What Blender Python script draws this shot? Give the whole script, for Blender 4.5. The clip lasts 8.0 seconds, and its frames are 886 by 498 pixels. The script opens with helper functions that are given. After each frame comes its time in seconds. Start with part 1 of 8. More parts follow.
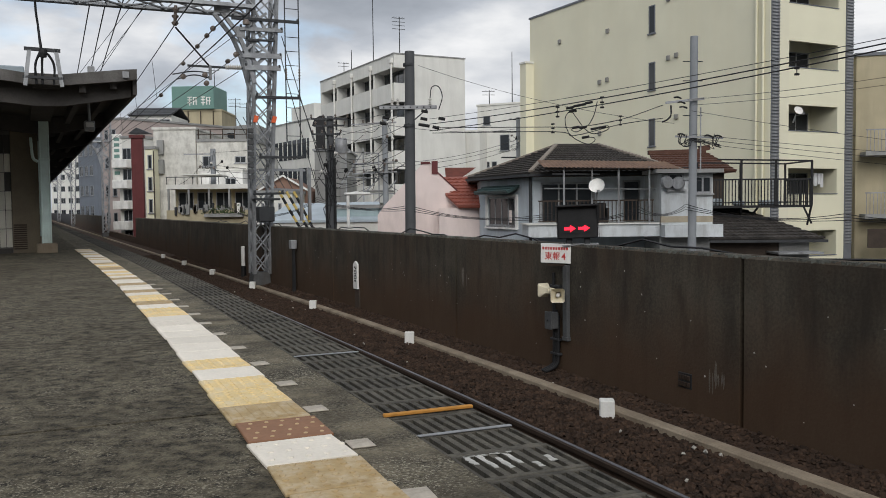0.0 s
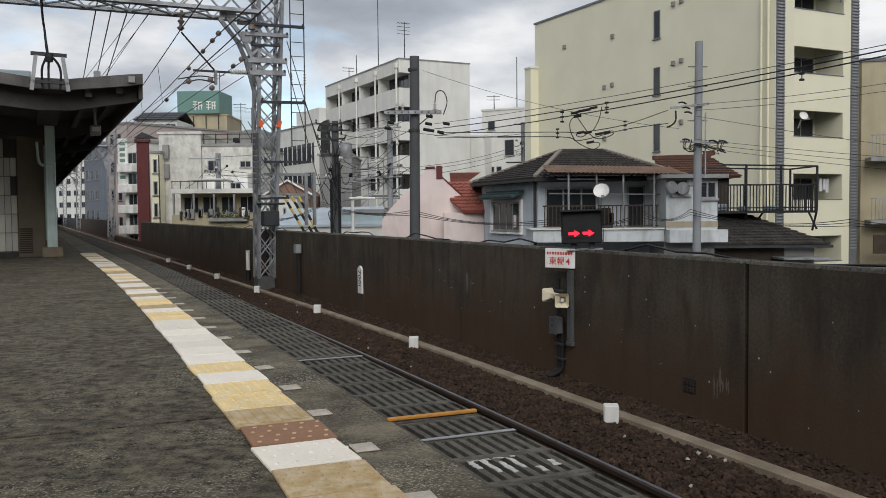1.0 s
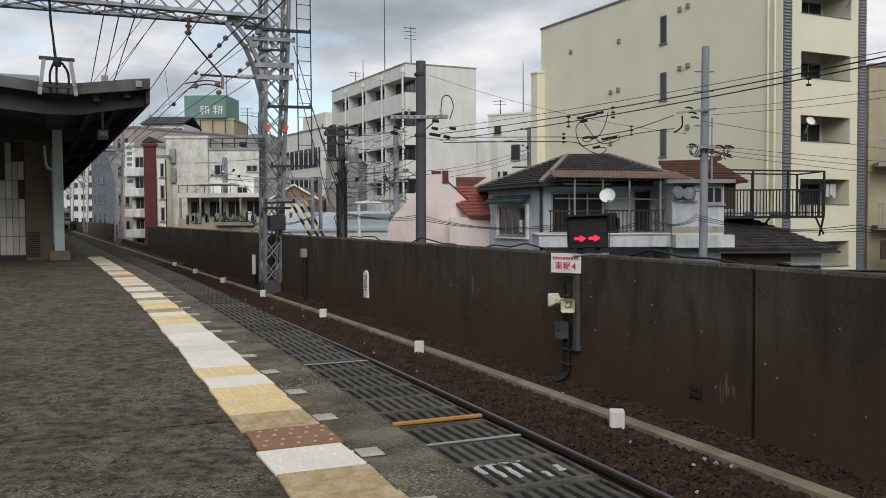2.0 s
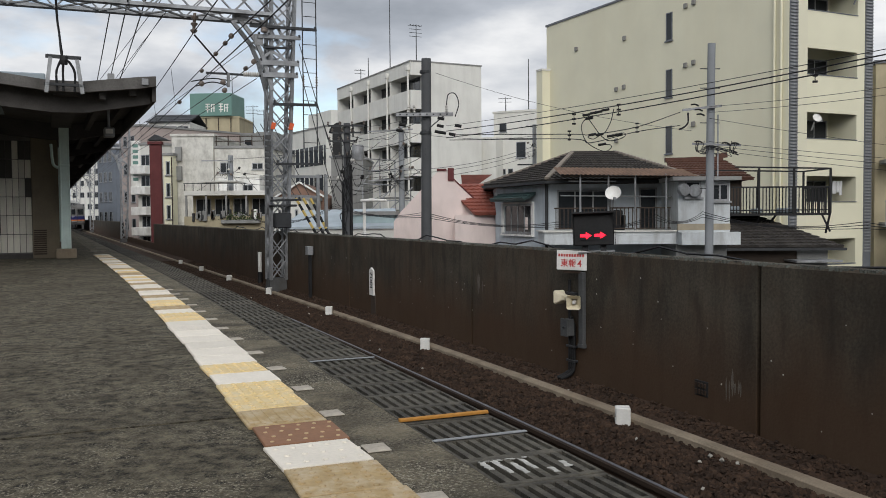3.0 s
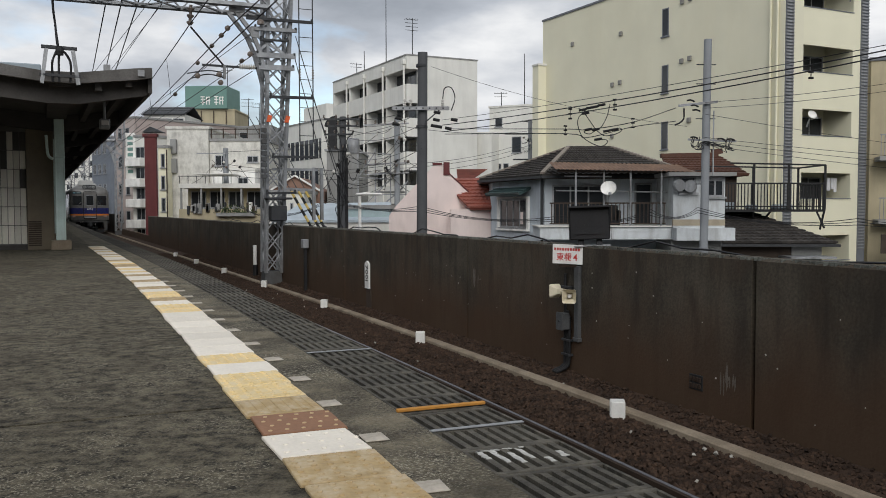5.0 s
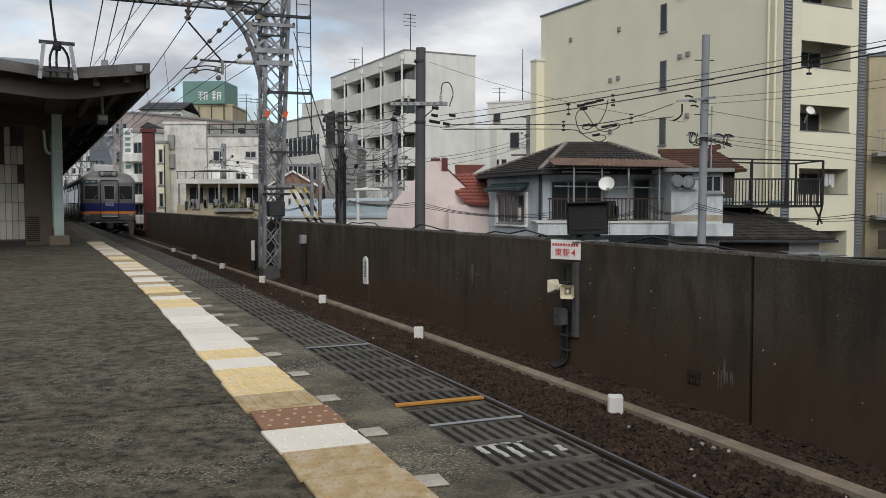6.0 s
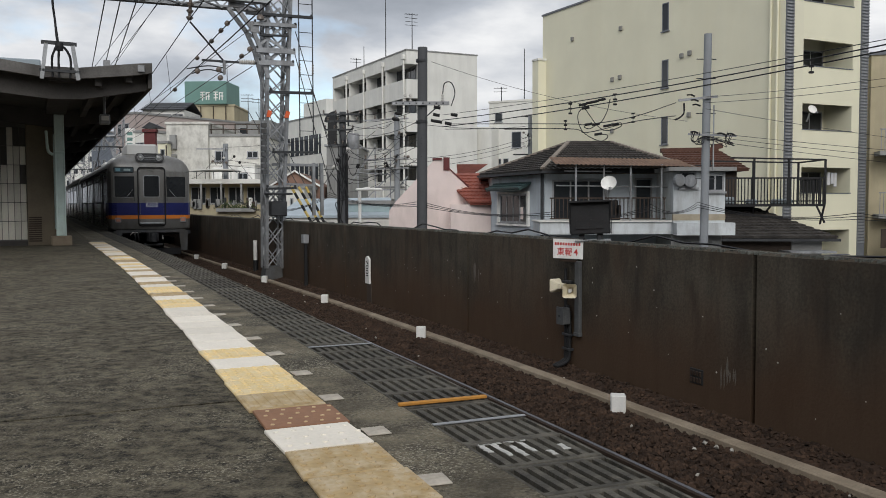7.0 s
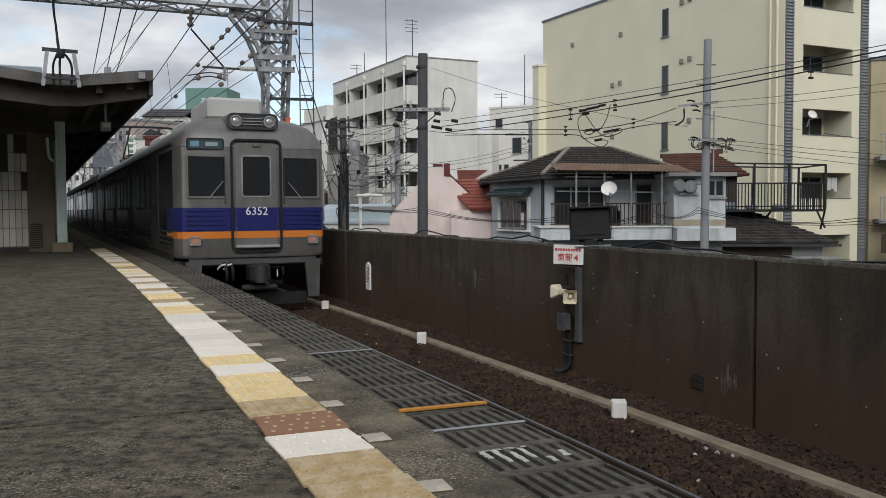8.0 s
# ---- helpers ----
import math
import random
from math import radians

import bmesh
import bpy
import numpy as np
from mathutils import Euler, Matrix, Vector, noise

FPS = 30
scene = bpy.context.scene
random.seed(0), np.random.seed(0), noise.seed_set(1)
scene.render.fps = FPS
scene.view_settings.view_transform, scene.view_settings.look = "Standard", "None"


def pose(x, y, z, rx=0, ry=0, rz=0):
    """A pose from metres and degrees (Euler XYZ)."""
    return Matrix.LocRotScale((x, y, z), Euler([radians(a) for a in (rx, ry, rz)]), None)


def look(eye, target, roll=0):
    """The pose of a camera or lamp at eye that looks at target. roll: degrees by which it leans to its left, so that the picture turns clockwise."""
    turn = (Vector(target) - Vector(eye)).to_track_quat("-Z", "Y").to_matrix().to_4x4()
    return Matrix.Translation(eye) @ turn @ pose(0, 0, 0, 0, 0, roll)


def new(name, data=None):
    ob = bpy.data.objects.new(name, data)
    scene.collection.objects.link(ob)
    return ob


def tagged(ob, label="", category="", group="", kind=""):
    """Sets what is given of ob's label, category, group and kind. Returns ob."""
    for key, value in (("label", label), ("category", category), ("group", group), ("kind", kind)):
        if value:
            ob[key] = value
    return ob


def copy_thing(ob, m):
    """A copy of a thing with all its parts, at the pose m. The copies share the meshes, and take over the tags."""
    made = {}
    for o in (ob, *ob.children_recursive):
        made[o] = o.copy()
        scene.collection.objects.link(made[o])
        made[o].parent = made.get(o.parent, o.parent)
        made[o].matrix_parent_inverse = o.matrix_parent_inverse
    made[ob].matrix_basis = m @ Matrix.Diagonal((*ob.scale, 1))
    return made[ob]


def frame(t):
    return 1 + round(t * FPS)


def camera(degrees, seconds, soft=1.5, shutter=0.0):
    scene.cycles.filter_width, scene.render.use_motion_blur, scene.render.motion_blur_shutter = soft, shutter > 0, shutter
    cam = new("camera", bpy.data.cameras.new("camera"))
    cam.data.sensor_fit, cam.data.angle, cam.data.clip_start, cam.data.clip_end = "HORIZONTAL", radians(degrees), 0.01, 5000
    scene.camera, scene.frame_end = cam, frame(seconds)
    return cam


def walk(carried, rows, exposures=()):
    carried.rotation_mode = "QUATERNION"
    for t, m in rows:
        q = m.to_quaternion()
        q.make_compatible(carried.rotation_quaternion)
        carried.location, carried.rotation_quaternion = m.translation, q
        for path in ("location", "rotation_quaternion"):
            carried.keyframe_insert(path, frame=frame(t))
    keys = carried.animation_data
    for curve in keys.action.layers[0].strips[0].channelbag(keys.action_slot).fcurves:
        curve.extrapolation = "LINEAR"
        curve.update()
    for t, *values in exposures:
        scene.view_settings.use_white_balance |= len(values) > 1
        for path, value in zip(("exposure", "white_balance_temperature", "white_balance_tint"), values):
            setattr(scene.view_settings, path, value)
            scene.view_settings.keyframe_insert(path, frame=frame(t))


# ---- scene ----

# ---------------------------------------------------------------- camera
cam = camera(53.66, 8.0, soft=0.9)
walk(cam, [
    (0, pose(0.019, 0.048, 1.798, 87.221, 0.634, -0.768)),
    (0.5, pose(0.018, 0.048, 1.796, 87.427, 0.644, -0.670)),
    (1, pose(0.020, 0.040, 1.797, 87.539, 0.528, -0.468)),
    (1.5, pose(0.021, 0.041, 1.798, 87.877, 0.423, -0.307)),
    (3, pose(0.018, 0.030, 1.794, 87.688, 0.465, 0.277)),
    (3.5, pose(0.014, 0.026, 1.789, 87.655, 0.469, 0.097)),
    (4, pose(0.013, 0.013, 1.788, 87.627, 0.323, 0.228)),
    (4.5, pose(0.008, 0.018, 1.782, 87.495, 0.202, 0.090)),
    (6, pose(-0.000, 0.007, 1.780, 87.042, 0.076, -0.180)),
    (6.5, pose(0.003, 0.007, 1.775, 86.978, 0.172, -0.139)),
    (7, pose(-0.003, 0.009, 1.777, 87.021, 0.180, -0.056)),
    (7.5, pose(-0.003, 0.001, 1.781, 87.276, 0.168, 0.015)),
    (8, pose(-0.000, 0.000, 1.780, 87.400, 0.300, -0.014)),
], exposures=[(0, 0.20, 6560, 10), (8, 0.20, 6560, 10)])

# ---------------------------------------------------------------- light
world = bpy.data.worlds.new("world")
scene.world = world
world.use_nodes = True
wn = world.node_tree
wn.nodes.clear()


def build_sky():
    """A broken cloud cover over a Nishita sky."""
    n, l = wn.nodes, wn.links
    out = n.new("ShaderNodeOutputWorld")
    bg = n.new("ShaderNodeBackground")
    sky = n.new("ShaderNodeTexSky")
    sky.sky_type, sky.sun_disc = "NISHITA", False
    sky.sun_elevation, sky.sun_rotation = radians(SUN_EL), radians(SUN_AZ)
    sky.air_density, sky.dust_density = 1.0, 0.6
    tint = n.new("ShaderNodeMix")
    tint.data_type, tint.blend_type = "RGBA", "MULTIPLY"
    tint.inputs["Factor"].default_value = 1.0
    tint.inputs["B"].default_value = (0.16, 0.16, 0.16, 1)
    l.new(sky.outputs[0], tint.inputs["A"])
    co = n.new("ShaderNodeTexCoord")
    mp = n.new("ShaderNodeMapping")
    mp.inputs["Scale"].default_value = (1.0, 1.0, 2.6)
    mp.inputs["Location"].default_value = (1.45, 0.6, 0.3)
    l.new(co.outputs["Generated"], mp.inputs["Vector"])
    big = n.new("ShaderNodeTexNoise")
    big.inputs["Scale"].default_value, big.inputs["Detail"].default_value = 3.2, 9
    big.inputs["Roughness"].default_value = 0.52
    l.new(mp.outputs[0], big.inputs["Vector"])
    shade = n.new("ShaderNodeValToRGB")
    e = shade.color_ramp.elements
    e[0].position, e[0].color = 0.34, (0.34, 0.375, 0.43, 1)
    e[1].position, e[1].color = 0.63, (0.95, 0.965, 0.985, 1)
    e.new(0.49).color = (0.53, 0.57, 0.635, 1)
    l.new(big.outputs["Fac"], shade.inputs[0])
    hole = n.new("ShaderNodeTexNoise")
    hole.inputs["Scale"].default_value, hole.inputs["Detail"].default_value = 2.1, 7
    mp2 = n.new("ShaderNodeMapping")
    mp2.inputs["Location"].default_value = (4.3, 1.7, 0.6)
    mp2.inputs["Scale"].default_value = (1.0, 1.0, 2.2)
    l.new(co.outputs["Generated"], mp2.inputs["Vector"])
    l.new(mp2.outputs[0], hole.inputs["Vector"])
    cover = n.new("ShaderNodeMapRange")
    cover.inputs["From Min"].default_value, cover.inputs["From Max"].default_value = 0.30, 0.38
    l.new(hole.outputs["Fac"], cover.inputs["Value"])
    mix = n.new("ShaderNodeMix")
    mix.data_type = "RGBA"
    l.new(cover.outputs[0], mix.inputs["Factor"])
    l.new(tint.outputs["Result"], mix.inputs["A"])
    l.new(shade.outputs[0], mix.inputs["B"])
    l.new(mix.outputs["Result"], bg.inputs[0])
    bg.inputs[1].default_value = SKY_STRENGTH
    l.new(bg.outputs[0], out.inputs[0])


SUN_EL, SUN_AZ, SKY_STRENGTH = 31, 178, 0.82
build_sky()
sun = new("sun", bpy.data.lights.new("sun", "SUN"))
sun.data.energy, sun.data.angle, sun.data.color = 1.4, radians(40), (1.0, 0.985, 0.965)
sun.matrix_world = look((0, 0, 40), (-1.0, 28.0, 40 - 17))

# ---------------------------------------------------------------- materials
MATS = {}


def mat(name, col, rough=0.8, var=0.25, scale=3.0, fine=60.0, bump=0.15, metal=0.0, stain=None, stain_amt=0.0,
        stain_scale=(0.8, 0.8, 0.25), stain2=None, stain2_amt=0.0, stain2_scale=(1, 1, 1), piece=0.0, island=0.0, spec=0.3, coat=0.0, lo=0.5, hi=1.1, speck=None, rust=None):
    """Base colour with broad and fine variation, an optional stain colour that runs in streaks, and fine relief."""
    if name in MATS:
        return MATS[name]
    m = bpy.data.materials.new(name)
    m.use_nodes = True
    n, l = m.node_tree.nodes, m.node_tree.links
    b = n["Principled BSDF"]
    b.inputs["Roughness"].default_value, b.inputs["Metallic"].default_value = rough, metal
    b.inputs["Specular IOR Level"].default_value = spec
    b.inputs["Coat Weight"].default_value = coat
    co = n.new("ShaderNodeTexCoord")
    t1 = n.new("ShaderNodeTexNoise")
    t1.inputs["Scale"].default_value, t1.inputs["Detail"].default_value = scale, 6
    t2 = n.new("ShaderNodeTexNoise")
    t2.inputs["Scale"].default_value, t2.inputs["Detail"].default_value = fine, 4
    l.new(co.outputs["Object"], t1.inputs["Vector"])
    l.new(co.outputs["Object"], t2.inputs["Vector"])
    add = n.new("ShaderNodeMath")
    add.operation = "MULTIPLY_ADD"
    l.new(t2.outputs["Fac"], add.inputs[0])
    add.inputs[1].default_value = 0.6
    l.new(t1.outputs["Fac"], add.inputs[2])
    rng = n.new("ShaderNodeMapRange")
    rng.inputs["From Min"].default_value, rng.inputs["From Max"].default_value = lo, hi
    rng.inputs["To Min"].default_value, rng.inputs["To Max"].default_value = 1 - var, 1 + var
    l.new(add.outputs[0], rng.inputs["Value"])
    val = rng.outputs[0]
    for amount, node, sock in ((piece, "ShaderNodeObjectInfo", "Random"), (island, "ShaderNodeNewGeometry", "Random Per Island")):
        if amount:
            oi = n.new(node)
            r2 = n.new("ShaderNodeMapRange")
            r2.inputs["To Min"].default_value, r2.inputs["To Max"].default_value = 1 - amount, 1 + amount
            l.new(oi.outputs[sock], r2.inputs["Value"])
            mu = n.new("ShaderNodeMath")
            mu.operation = "MULTIPLY"
            l.new(val, mu.inputs[0])
            l.new(r2.outputs[0], mu.inputs[1])
            val = mu.outputs[0]
    hsv = n.new("ShaderNodeHueSaturation")
    hsv.inputs["Color"].default_value = (*col, 1)
    l.new(val, hsv.inputs["Value"])
    colour = hsv.outputs[0]
    for stain, stain_amt, stain_scale in ((stain, stain_amt, stain_scale), (stain2, stain2_amt, stain2_scale)):
        if not stain:
            continue
        mp = n.new("ShaderNodeMapping")
        mp.inputs["Scale"].default_value = stain_scale
        l.new(co.outputs["Object"], mp.inputs["Vector"])
        t3 = n.new("ShaderNodeTexNoise")
        t3.inputs["Scale"].default_value, t3.inputs["Detail"].default_value = 2.2, 8
        t3.inputs["Roughness"].default_value = 0.62
        l.new(mp.outputs[0], t3.inputs["Vector"])
        r3 = n.new("ShaderNodeMapRange")
        r3.inputs["From Min"].default_value, r3.inputs["From Max"].default_value = 0.46, 0.68
        r3.inputs["To Max"].default_value = stain_amt
        l.new(t3.outputs["Fac"], r3.inputs["Value"])
        mx = n.new("ShaderNodeMix")
        mx.data_type = "RGBA"
        mx.inputs["B"].default_value = (*stain, 1)
        l.new(r3.outputs[0], mx.inputs["Factor"])
        l.new(colour, mx.inputs["A"])
        colour = mx.outputs["Result"]
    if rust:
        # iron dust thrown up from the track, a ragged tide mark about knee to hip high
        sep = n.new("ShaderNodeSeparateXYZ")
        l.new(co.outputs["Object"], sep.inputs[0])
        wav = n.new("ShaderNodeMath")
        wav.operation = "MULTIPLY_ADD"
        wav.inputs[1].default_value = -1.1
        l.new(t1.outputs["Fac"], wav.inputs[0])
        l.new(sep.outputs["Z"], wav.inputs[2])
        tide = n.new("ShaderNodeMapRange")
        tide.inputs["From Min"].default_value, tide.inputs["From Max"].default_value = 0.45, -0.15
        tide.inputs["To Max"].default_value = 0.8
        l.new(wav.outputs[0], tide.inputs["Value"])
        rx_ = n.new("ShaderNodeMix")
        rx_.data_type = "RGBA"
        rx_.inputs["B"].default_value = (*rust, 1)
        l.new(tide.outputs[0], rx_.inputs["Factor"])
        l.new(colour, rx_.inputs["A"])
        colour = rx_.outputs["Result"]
    if speck:
        # pale grains that lie in loose drifts
        mask = None
        for sc, det, a0, a1 in ((95, 3.0, 0.54, 0.64), (2.6, 8, 0.42, 0.60)):
            tn = n.new("ShaderNodeTexNoise")
            tn.inputs["Scale"].default_value, tn.inputs["Detail"].default_value = sc, det
            l.new(co.outputs["Object"], tn.inputs["Vector"])
            rr = n.new("ShaderNodeMapRange")
            rr.inputs["From Min"].default_value, rr.inputs["From Max"].default_value = a0, a1
            l.new(tn.outputs["Fac"], rr.inputs["Value"])
            if mask is None:
                mask = rr.outputs[0]
            else:
                mm = n.new("ShaderNodeMath")
                mm.operation = "MULTIPLY"
                l.new(mask, mm.inputs[0])
                l.new(rr.outputs[0], mm.inputs[1])
                mask = mm.outputs[0]
        sm = n.new("ShaderNodeMix")
        sm.data_type = "RGBA"
        sm.inputs["B"].default_value = (*speck, 1)
        l.new(mask, sm.inputs["Factor"])
        l.new(colour, sm.inputs["A"])
        colour = sm.outputs["Result"]
    l.new(colour, b.inputs["Base Color"])
    if bump:
        bp = n.new("ShaderNodeBump")
        bp.inputs["Strength"].default_value, bp.inputs["Distance"].default_value = bump, 0.02
        l.new(add.outputs[0], bp.inputs["Height"])
        l.new(bp.outputs[0], b.inputs["Normal"])
    MATS[name] = m
    return m


def glow(name, col, strength):
    if name in MATS:
        return MATS[name]
    m = bpy.data.materials.new(name)
    m.use_nodes = True
    b = m.node_tree.nodes["Principled BSDF"]
    b.inputs["Base Color"].default_value = (*col, 1)
    b.inputs["Emission Color"].default_value = (*col, 1)
    b.inputs["Emission Strength"].default_value = strength
    MATS[name] = m
    return m


ASPHALT = mat("platform_asphalt", (0.091, 0.078, 0.053), 0.92, 0.9, 16.0, 90, 1.0, stain=(0.125, 0.11, 0.08), stain_amt=0.6, stain_scale=(16, 14, 1), stain2=(0.052, 0.043, 0.029), stain2_amt=0.35, stain2_scale=(0.8, 0.9, 1), lo=0.62, hi=0.98, speck=(0.29, 0.26, 0.195))
EDGE_CONC = mat("edge_concrete", (0.120, 0.101, 0.068), 0.9, 0.8, 4, 80, 1.0, stain=(0.24, 0.215, 0.165), stain_amt=0.8, stain_scale=(30, 30, 1), stain2=(0.045, 0.038, 0.026), stain2_amt=0.9, stain2_scale=(1.6, 1.6, 1), lo=0.60, hi=1.0, speck=(0.36, 0.33, 0.25))
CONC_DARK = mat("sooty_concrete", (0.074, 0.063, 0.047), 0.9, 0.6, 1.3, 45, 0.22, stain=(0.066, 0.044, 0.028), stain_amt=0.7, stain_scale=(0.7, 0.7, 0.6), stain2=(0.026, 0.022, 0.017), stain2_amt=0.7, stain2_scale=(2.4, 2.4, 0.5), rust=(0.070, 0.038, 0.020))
CONC_CAP = mat("wall_coping_concrete", (0.12, 0.125, 0.11), 0.95, 0.4, 4, 50, 0.5, stain=(0.04, 0.038, 0.033), stain_amt=0.8, stain_scale=(2, 2, 1))
CURB_CONC = mat("curb_concrete", (0.30, 0.245, 0.18), 0.9, 0.35, 3, 60, 0.4, stain=(0.17, 0.125, 0.085), stain_amt=0.6)
BALLAST = mat("rusty_ballast", (0.045, 0.027, 0.0175), 0.95, 0.5, 5, 40, 0.6, island=0.45)
RUBBER = mat("dusty_cast_panel", (0.078, 0.071, 0.057), 0.8, 0.6, 6, 80, 0.4, stain=(0.17, 0.152, 0.118), stain_amt=0.75, stain_scale=(5, 5, 1), stain2=(0.022, 0.020, 0.018), stain2_amt=0.8, stain2_scale=(2.2, 2.2, 1), piece=0.4)
# near-black; on the strip below the deck's slots it stands in for shade
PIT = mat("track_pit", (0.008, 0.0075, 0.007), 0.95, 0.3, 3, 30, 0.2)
RAIL_TOP = mat("polished_rail", (0.24, 0.245, 0.27), 0.42, 0.1, 4, 90, 0.02, metal=0.6)
SKIRT_GREY = mat("sooty_grey_paint", (0.085, 0.088, 0.09), 0.7, 0.3, 6, 60, 0.05, stain=(0.06, 0.05, 0.04), stain_amt=0.6)
RAIL_RUST = mat("rail_rust", (0.04, 0.026, 0.018), 0.85, 0.3, 8, 90, 0.2)
GALV = mat("galvanised_steel", (0.34, 0.35, 0.36), 0.55, 0.3, 5, 60, 0.1, metal=0.35, stain=(0.10, 0.085, 0.07), stain_amt=0.6)
STEEL_DARK = mat("dark_steel", (0.05, 0.052, 0.055), 0.55, 0.3, 5, 60, 0.1, metal=0.3)
STEEL_BLACK = mat("black_steel", (0.018, 0.018, 0.019), 0.6, 0.3, 5, 60, 0.1)
WIRE = mat("cable_black", (0.02, 0.02, 0.022), 0.6, 0.1, 5, 40, 0.0)
WHITE = mat("white_paint", (0.86, 0.85, 0.81), 0.6, 0.12, 3, 60, 0.08, stain=(0.42, 0.40, 0.36), stain_amt=0.5)
GREEN_PAINT = mat("pale_green_paint", (0.70, 0.84, 0.79), 0.45, 0.12, 4, 50, 0.05, stain=(0.3, 0.33, 0.28), stain_amt=0.5)
CANOPY_DARK = mat("canopy_dark", (0.062, 0.057, 0.053), 0.8, 0.3, 3, 40, 0.1)
CANOPY_FASCIA = mat("canopy_fascia", (0.135, 0.128, 0.120), 0.8, 0.35, 3, 40, 0.2, stain=(0.06, 0.055, 0.05), stain_amt=0.7)
BEIGE = mat("beige_render", (0.78, 0.745, 0.575), 0.85, 0.06, 0.5, 30, 0.05, stain=(0.75, 0.70, 0.52), stain_amt=0.4, stain_scale=(0.3, 0.3, 0.06))
BEIGE2 = mat("cream_render", (0.80, 0.765, 0.58), 0.85, 0.06, 0.5, 30, 0.05)
GREY_LOUVRE = mat("grey_louvre", (0.16, 0.17, 0.185), 0.6, 0.15, 3, 40, 0.05)
OFFWHITE = mat("offwhite_render", (0.74, 0.73, 0.68), 0.85, 0.1, 0.6, 30, 0.05, stain=(0.56, 0.545, 0.50), stain_amt=0.4, stain_scale=(0.6, 0.6, 0.1))
STAINED = mat("stained_white_render", (0.68, 0.665, 0.61), 0.88, 0.14, 0.9, 30, 0.1, stain=(0.42, 0.40, 0.36), stain_amt=0.6, stain_scale=(0.9, 0.9, 0.45), stain2=(0.20, 0.185, 0.16), stain2_amt=0.45, stain2_scale=(1.3, 1.3, 0.9))
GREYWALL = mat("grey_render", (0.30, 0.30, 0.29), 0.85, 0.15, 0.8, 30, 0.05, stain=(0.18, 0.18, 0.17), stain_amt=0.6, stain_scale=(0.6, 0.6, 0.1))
GLASS_DARK = mat("dark_window_glass", (0.030, 0.034, 0.038), 0.08, 0.2, 1, 6, 0.0, spec=0.45)
# recess shade put into the balcony floors' colour; the vent caps share it
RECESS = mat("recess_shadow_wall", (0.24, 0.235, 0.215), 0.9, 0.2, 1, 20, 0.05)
ROOF_GREY = mat("grey_roof_tile", (0.046, 0.041, 0.037), 0.75, 0.3, 3, 40, 0.2, piece=0.3, island=0.3)
RUSTTIN = mat("rusty_tin", (0.19, 0.115, 0.075), 0.8, 0.35, 2.5, 40, 0.2, stain=(0.10, 0.06, 0.045), stain_amt=0.7)
HOUSE_BLUE = mat("pale_blue_mortar", (0.55, 0.60, 0.64), 0.85, 0.15, 1.5, 50, 0.1, stain=(0.36, 0.37, 0.38), stain_amt=0.5, stain_scale=(1, 1, 0.2))
DIRTY_WHITE = mat("dirty_white_mortar", (0.60, 0.63, 0.64), 0.85, 0.15, 1.6, 50, 0.1, stain=(0.33, 0.33, 0.32), stain_amt=0.6, stain_scale=(1.6, 1.6, 0.5))
PINK = mat("pink_mortar", (0.80, 0.68, 0.64), 0.85, 0.12, 1.2, 40, 0.1, stain=(0.60, 0.50, 0.46), stain_amt=0.5, stain_scale=(1, 1, 0.3))
RED_TILE = mat("red_roof_tile", (0.27, 0.085, 0.06), 0.7, 0.25, 4, 40, 0.1, island=0.3)
MAROON = mat("maroon_paint", (0.13, 0.035, 0.035), 0.7, 0.2, 2, 40, 0.05)
TANWALL = mat("tan_render", (0.46, 0.40, 0.27), 0.85, 0.12, 1, 30, 0.05, stain=(0.32, 0.28, 0.2), stain_amt=0.5, stain_scale=(0.6, 0.6, 0.1))
SIGN_GREEN = mat("sign_green", (0.15, 0.27, 0.235), 0.6, 0.08, 1, 20, 0.0)
PINKGREY = mat("pinkish_wall", (0.44, 0.37, 0.34), 0.85, 0.1, 0.6, 20, 0.05)
BLUEGREY = mat("bluegrey_wall", (0.17, 0.19, 0.22), 0.8, 0.12, 0.8, 20, 0.05)
BROWNWOOD = mat("dark_wood", (0.06, 0.045, 0.035), 0.8, 0.3, 3, 40, 0.1)
GROUND = mat("town_ground", (0.09, 0.088, 0.085), 0.95, 0.4, 0.2, 5, 0.2)
TILE_Y = mat("tactile_yellow", (0.84, 0.64, 0.32), 0.7, 0.18, 5, 60, 0.1, stain=(0.76, 0.65, 0.45), stain_amt=0.9, stain_scale=(4, 4, 4), piece=0.1)
TILE_W = mat("tactile_cream", (0.86, 0.79, 0.68), 0.7, 0.1, 5, 60, 0.1, piece=0.08)
TILE_T = mat("tactile_tan", (0.46, 0.33, 0.165), 0.7, 0.2, 6, 50, 0.1, stain=(0.60, 0.50, 0.35), stain_amt=0.9, stain_scale=(5, 5, 5))
TILE_B = mat("tactile_brown", (0.29, 0.15, 0.085), 0.7, 0.15, 6, 50, 0.1)
# dark base colour carries the shade and dark reflections on the car sides
SIDE_STEEL = mat("shaded_side_steel", (0.11, 0.11, 0.105), 0.22, 0.10, 1.5, 40, 0.02, metal=0.95)
SILVER = mat("train_grey", (0.20, 0.197, 0.188), 0.42, 0.16, 2.2, 40, 0.03, metal=0.45, stain=(0.135, 0.125, 0.11), stain_amt=0.7, stain_scale=(1.6, 1.6, 0.5))
# doors, beads and window frames too: side shade put into the steel's colour
STAINLESS = mat("shaded_stainless_side", (0.075, 0.075, 0.073), 0.45, 0.10, 1.5, 40, 0.03, metal=0.6)
NAVY = mat("train_blue", (0.013, 0.018, 0.115), 0.42, 0.2, 2, 40, 0.0)
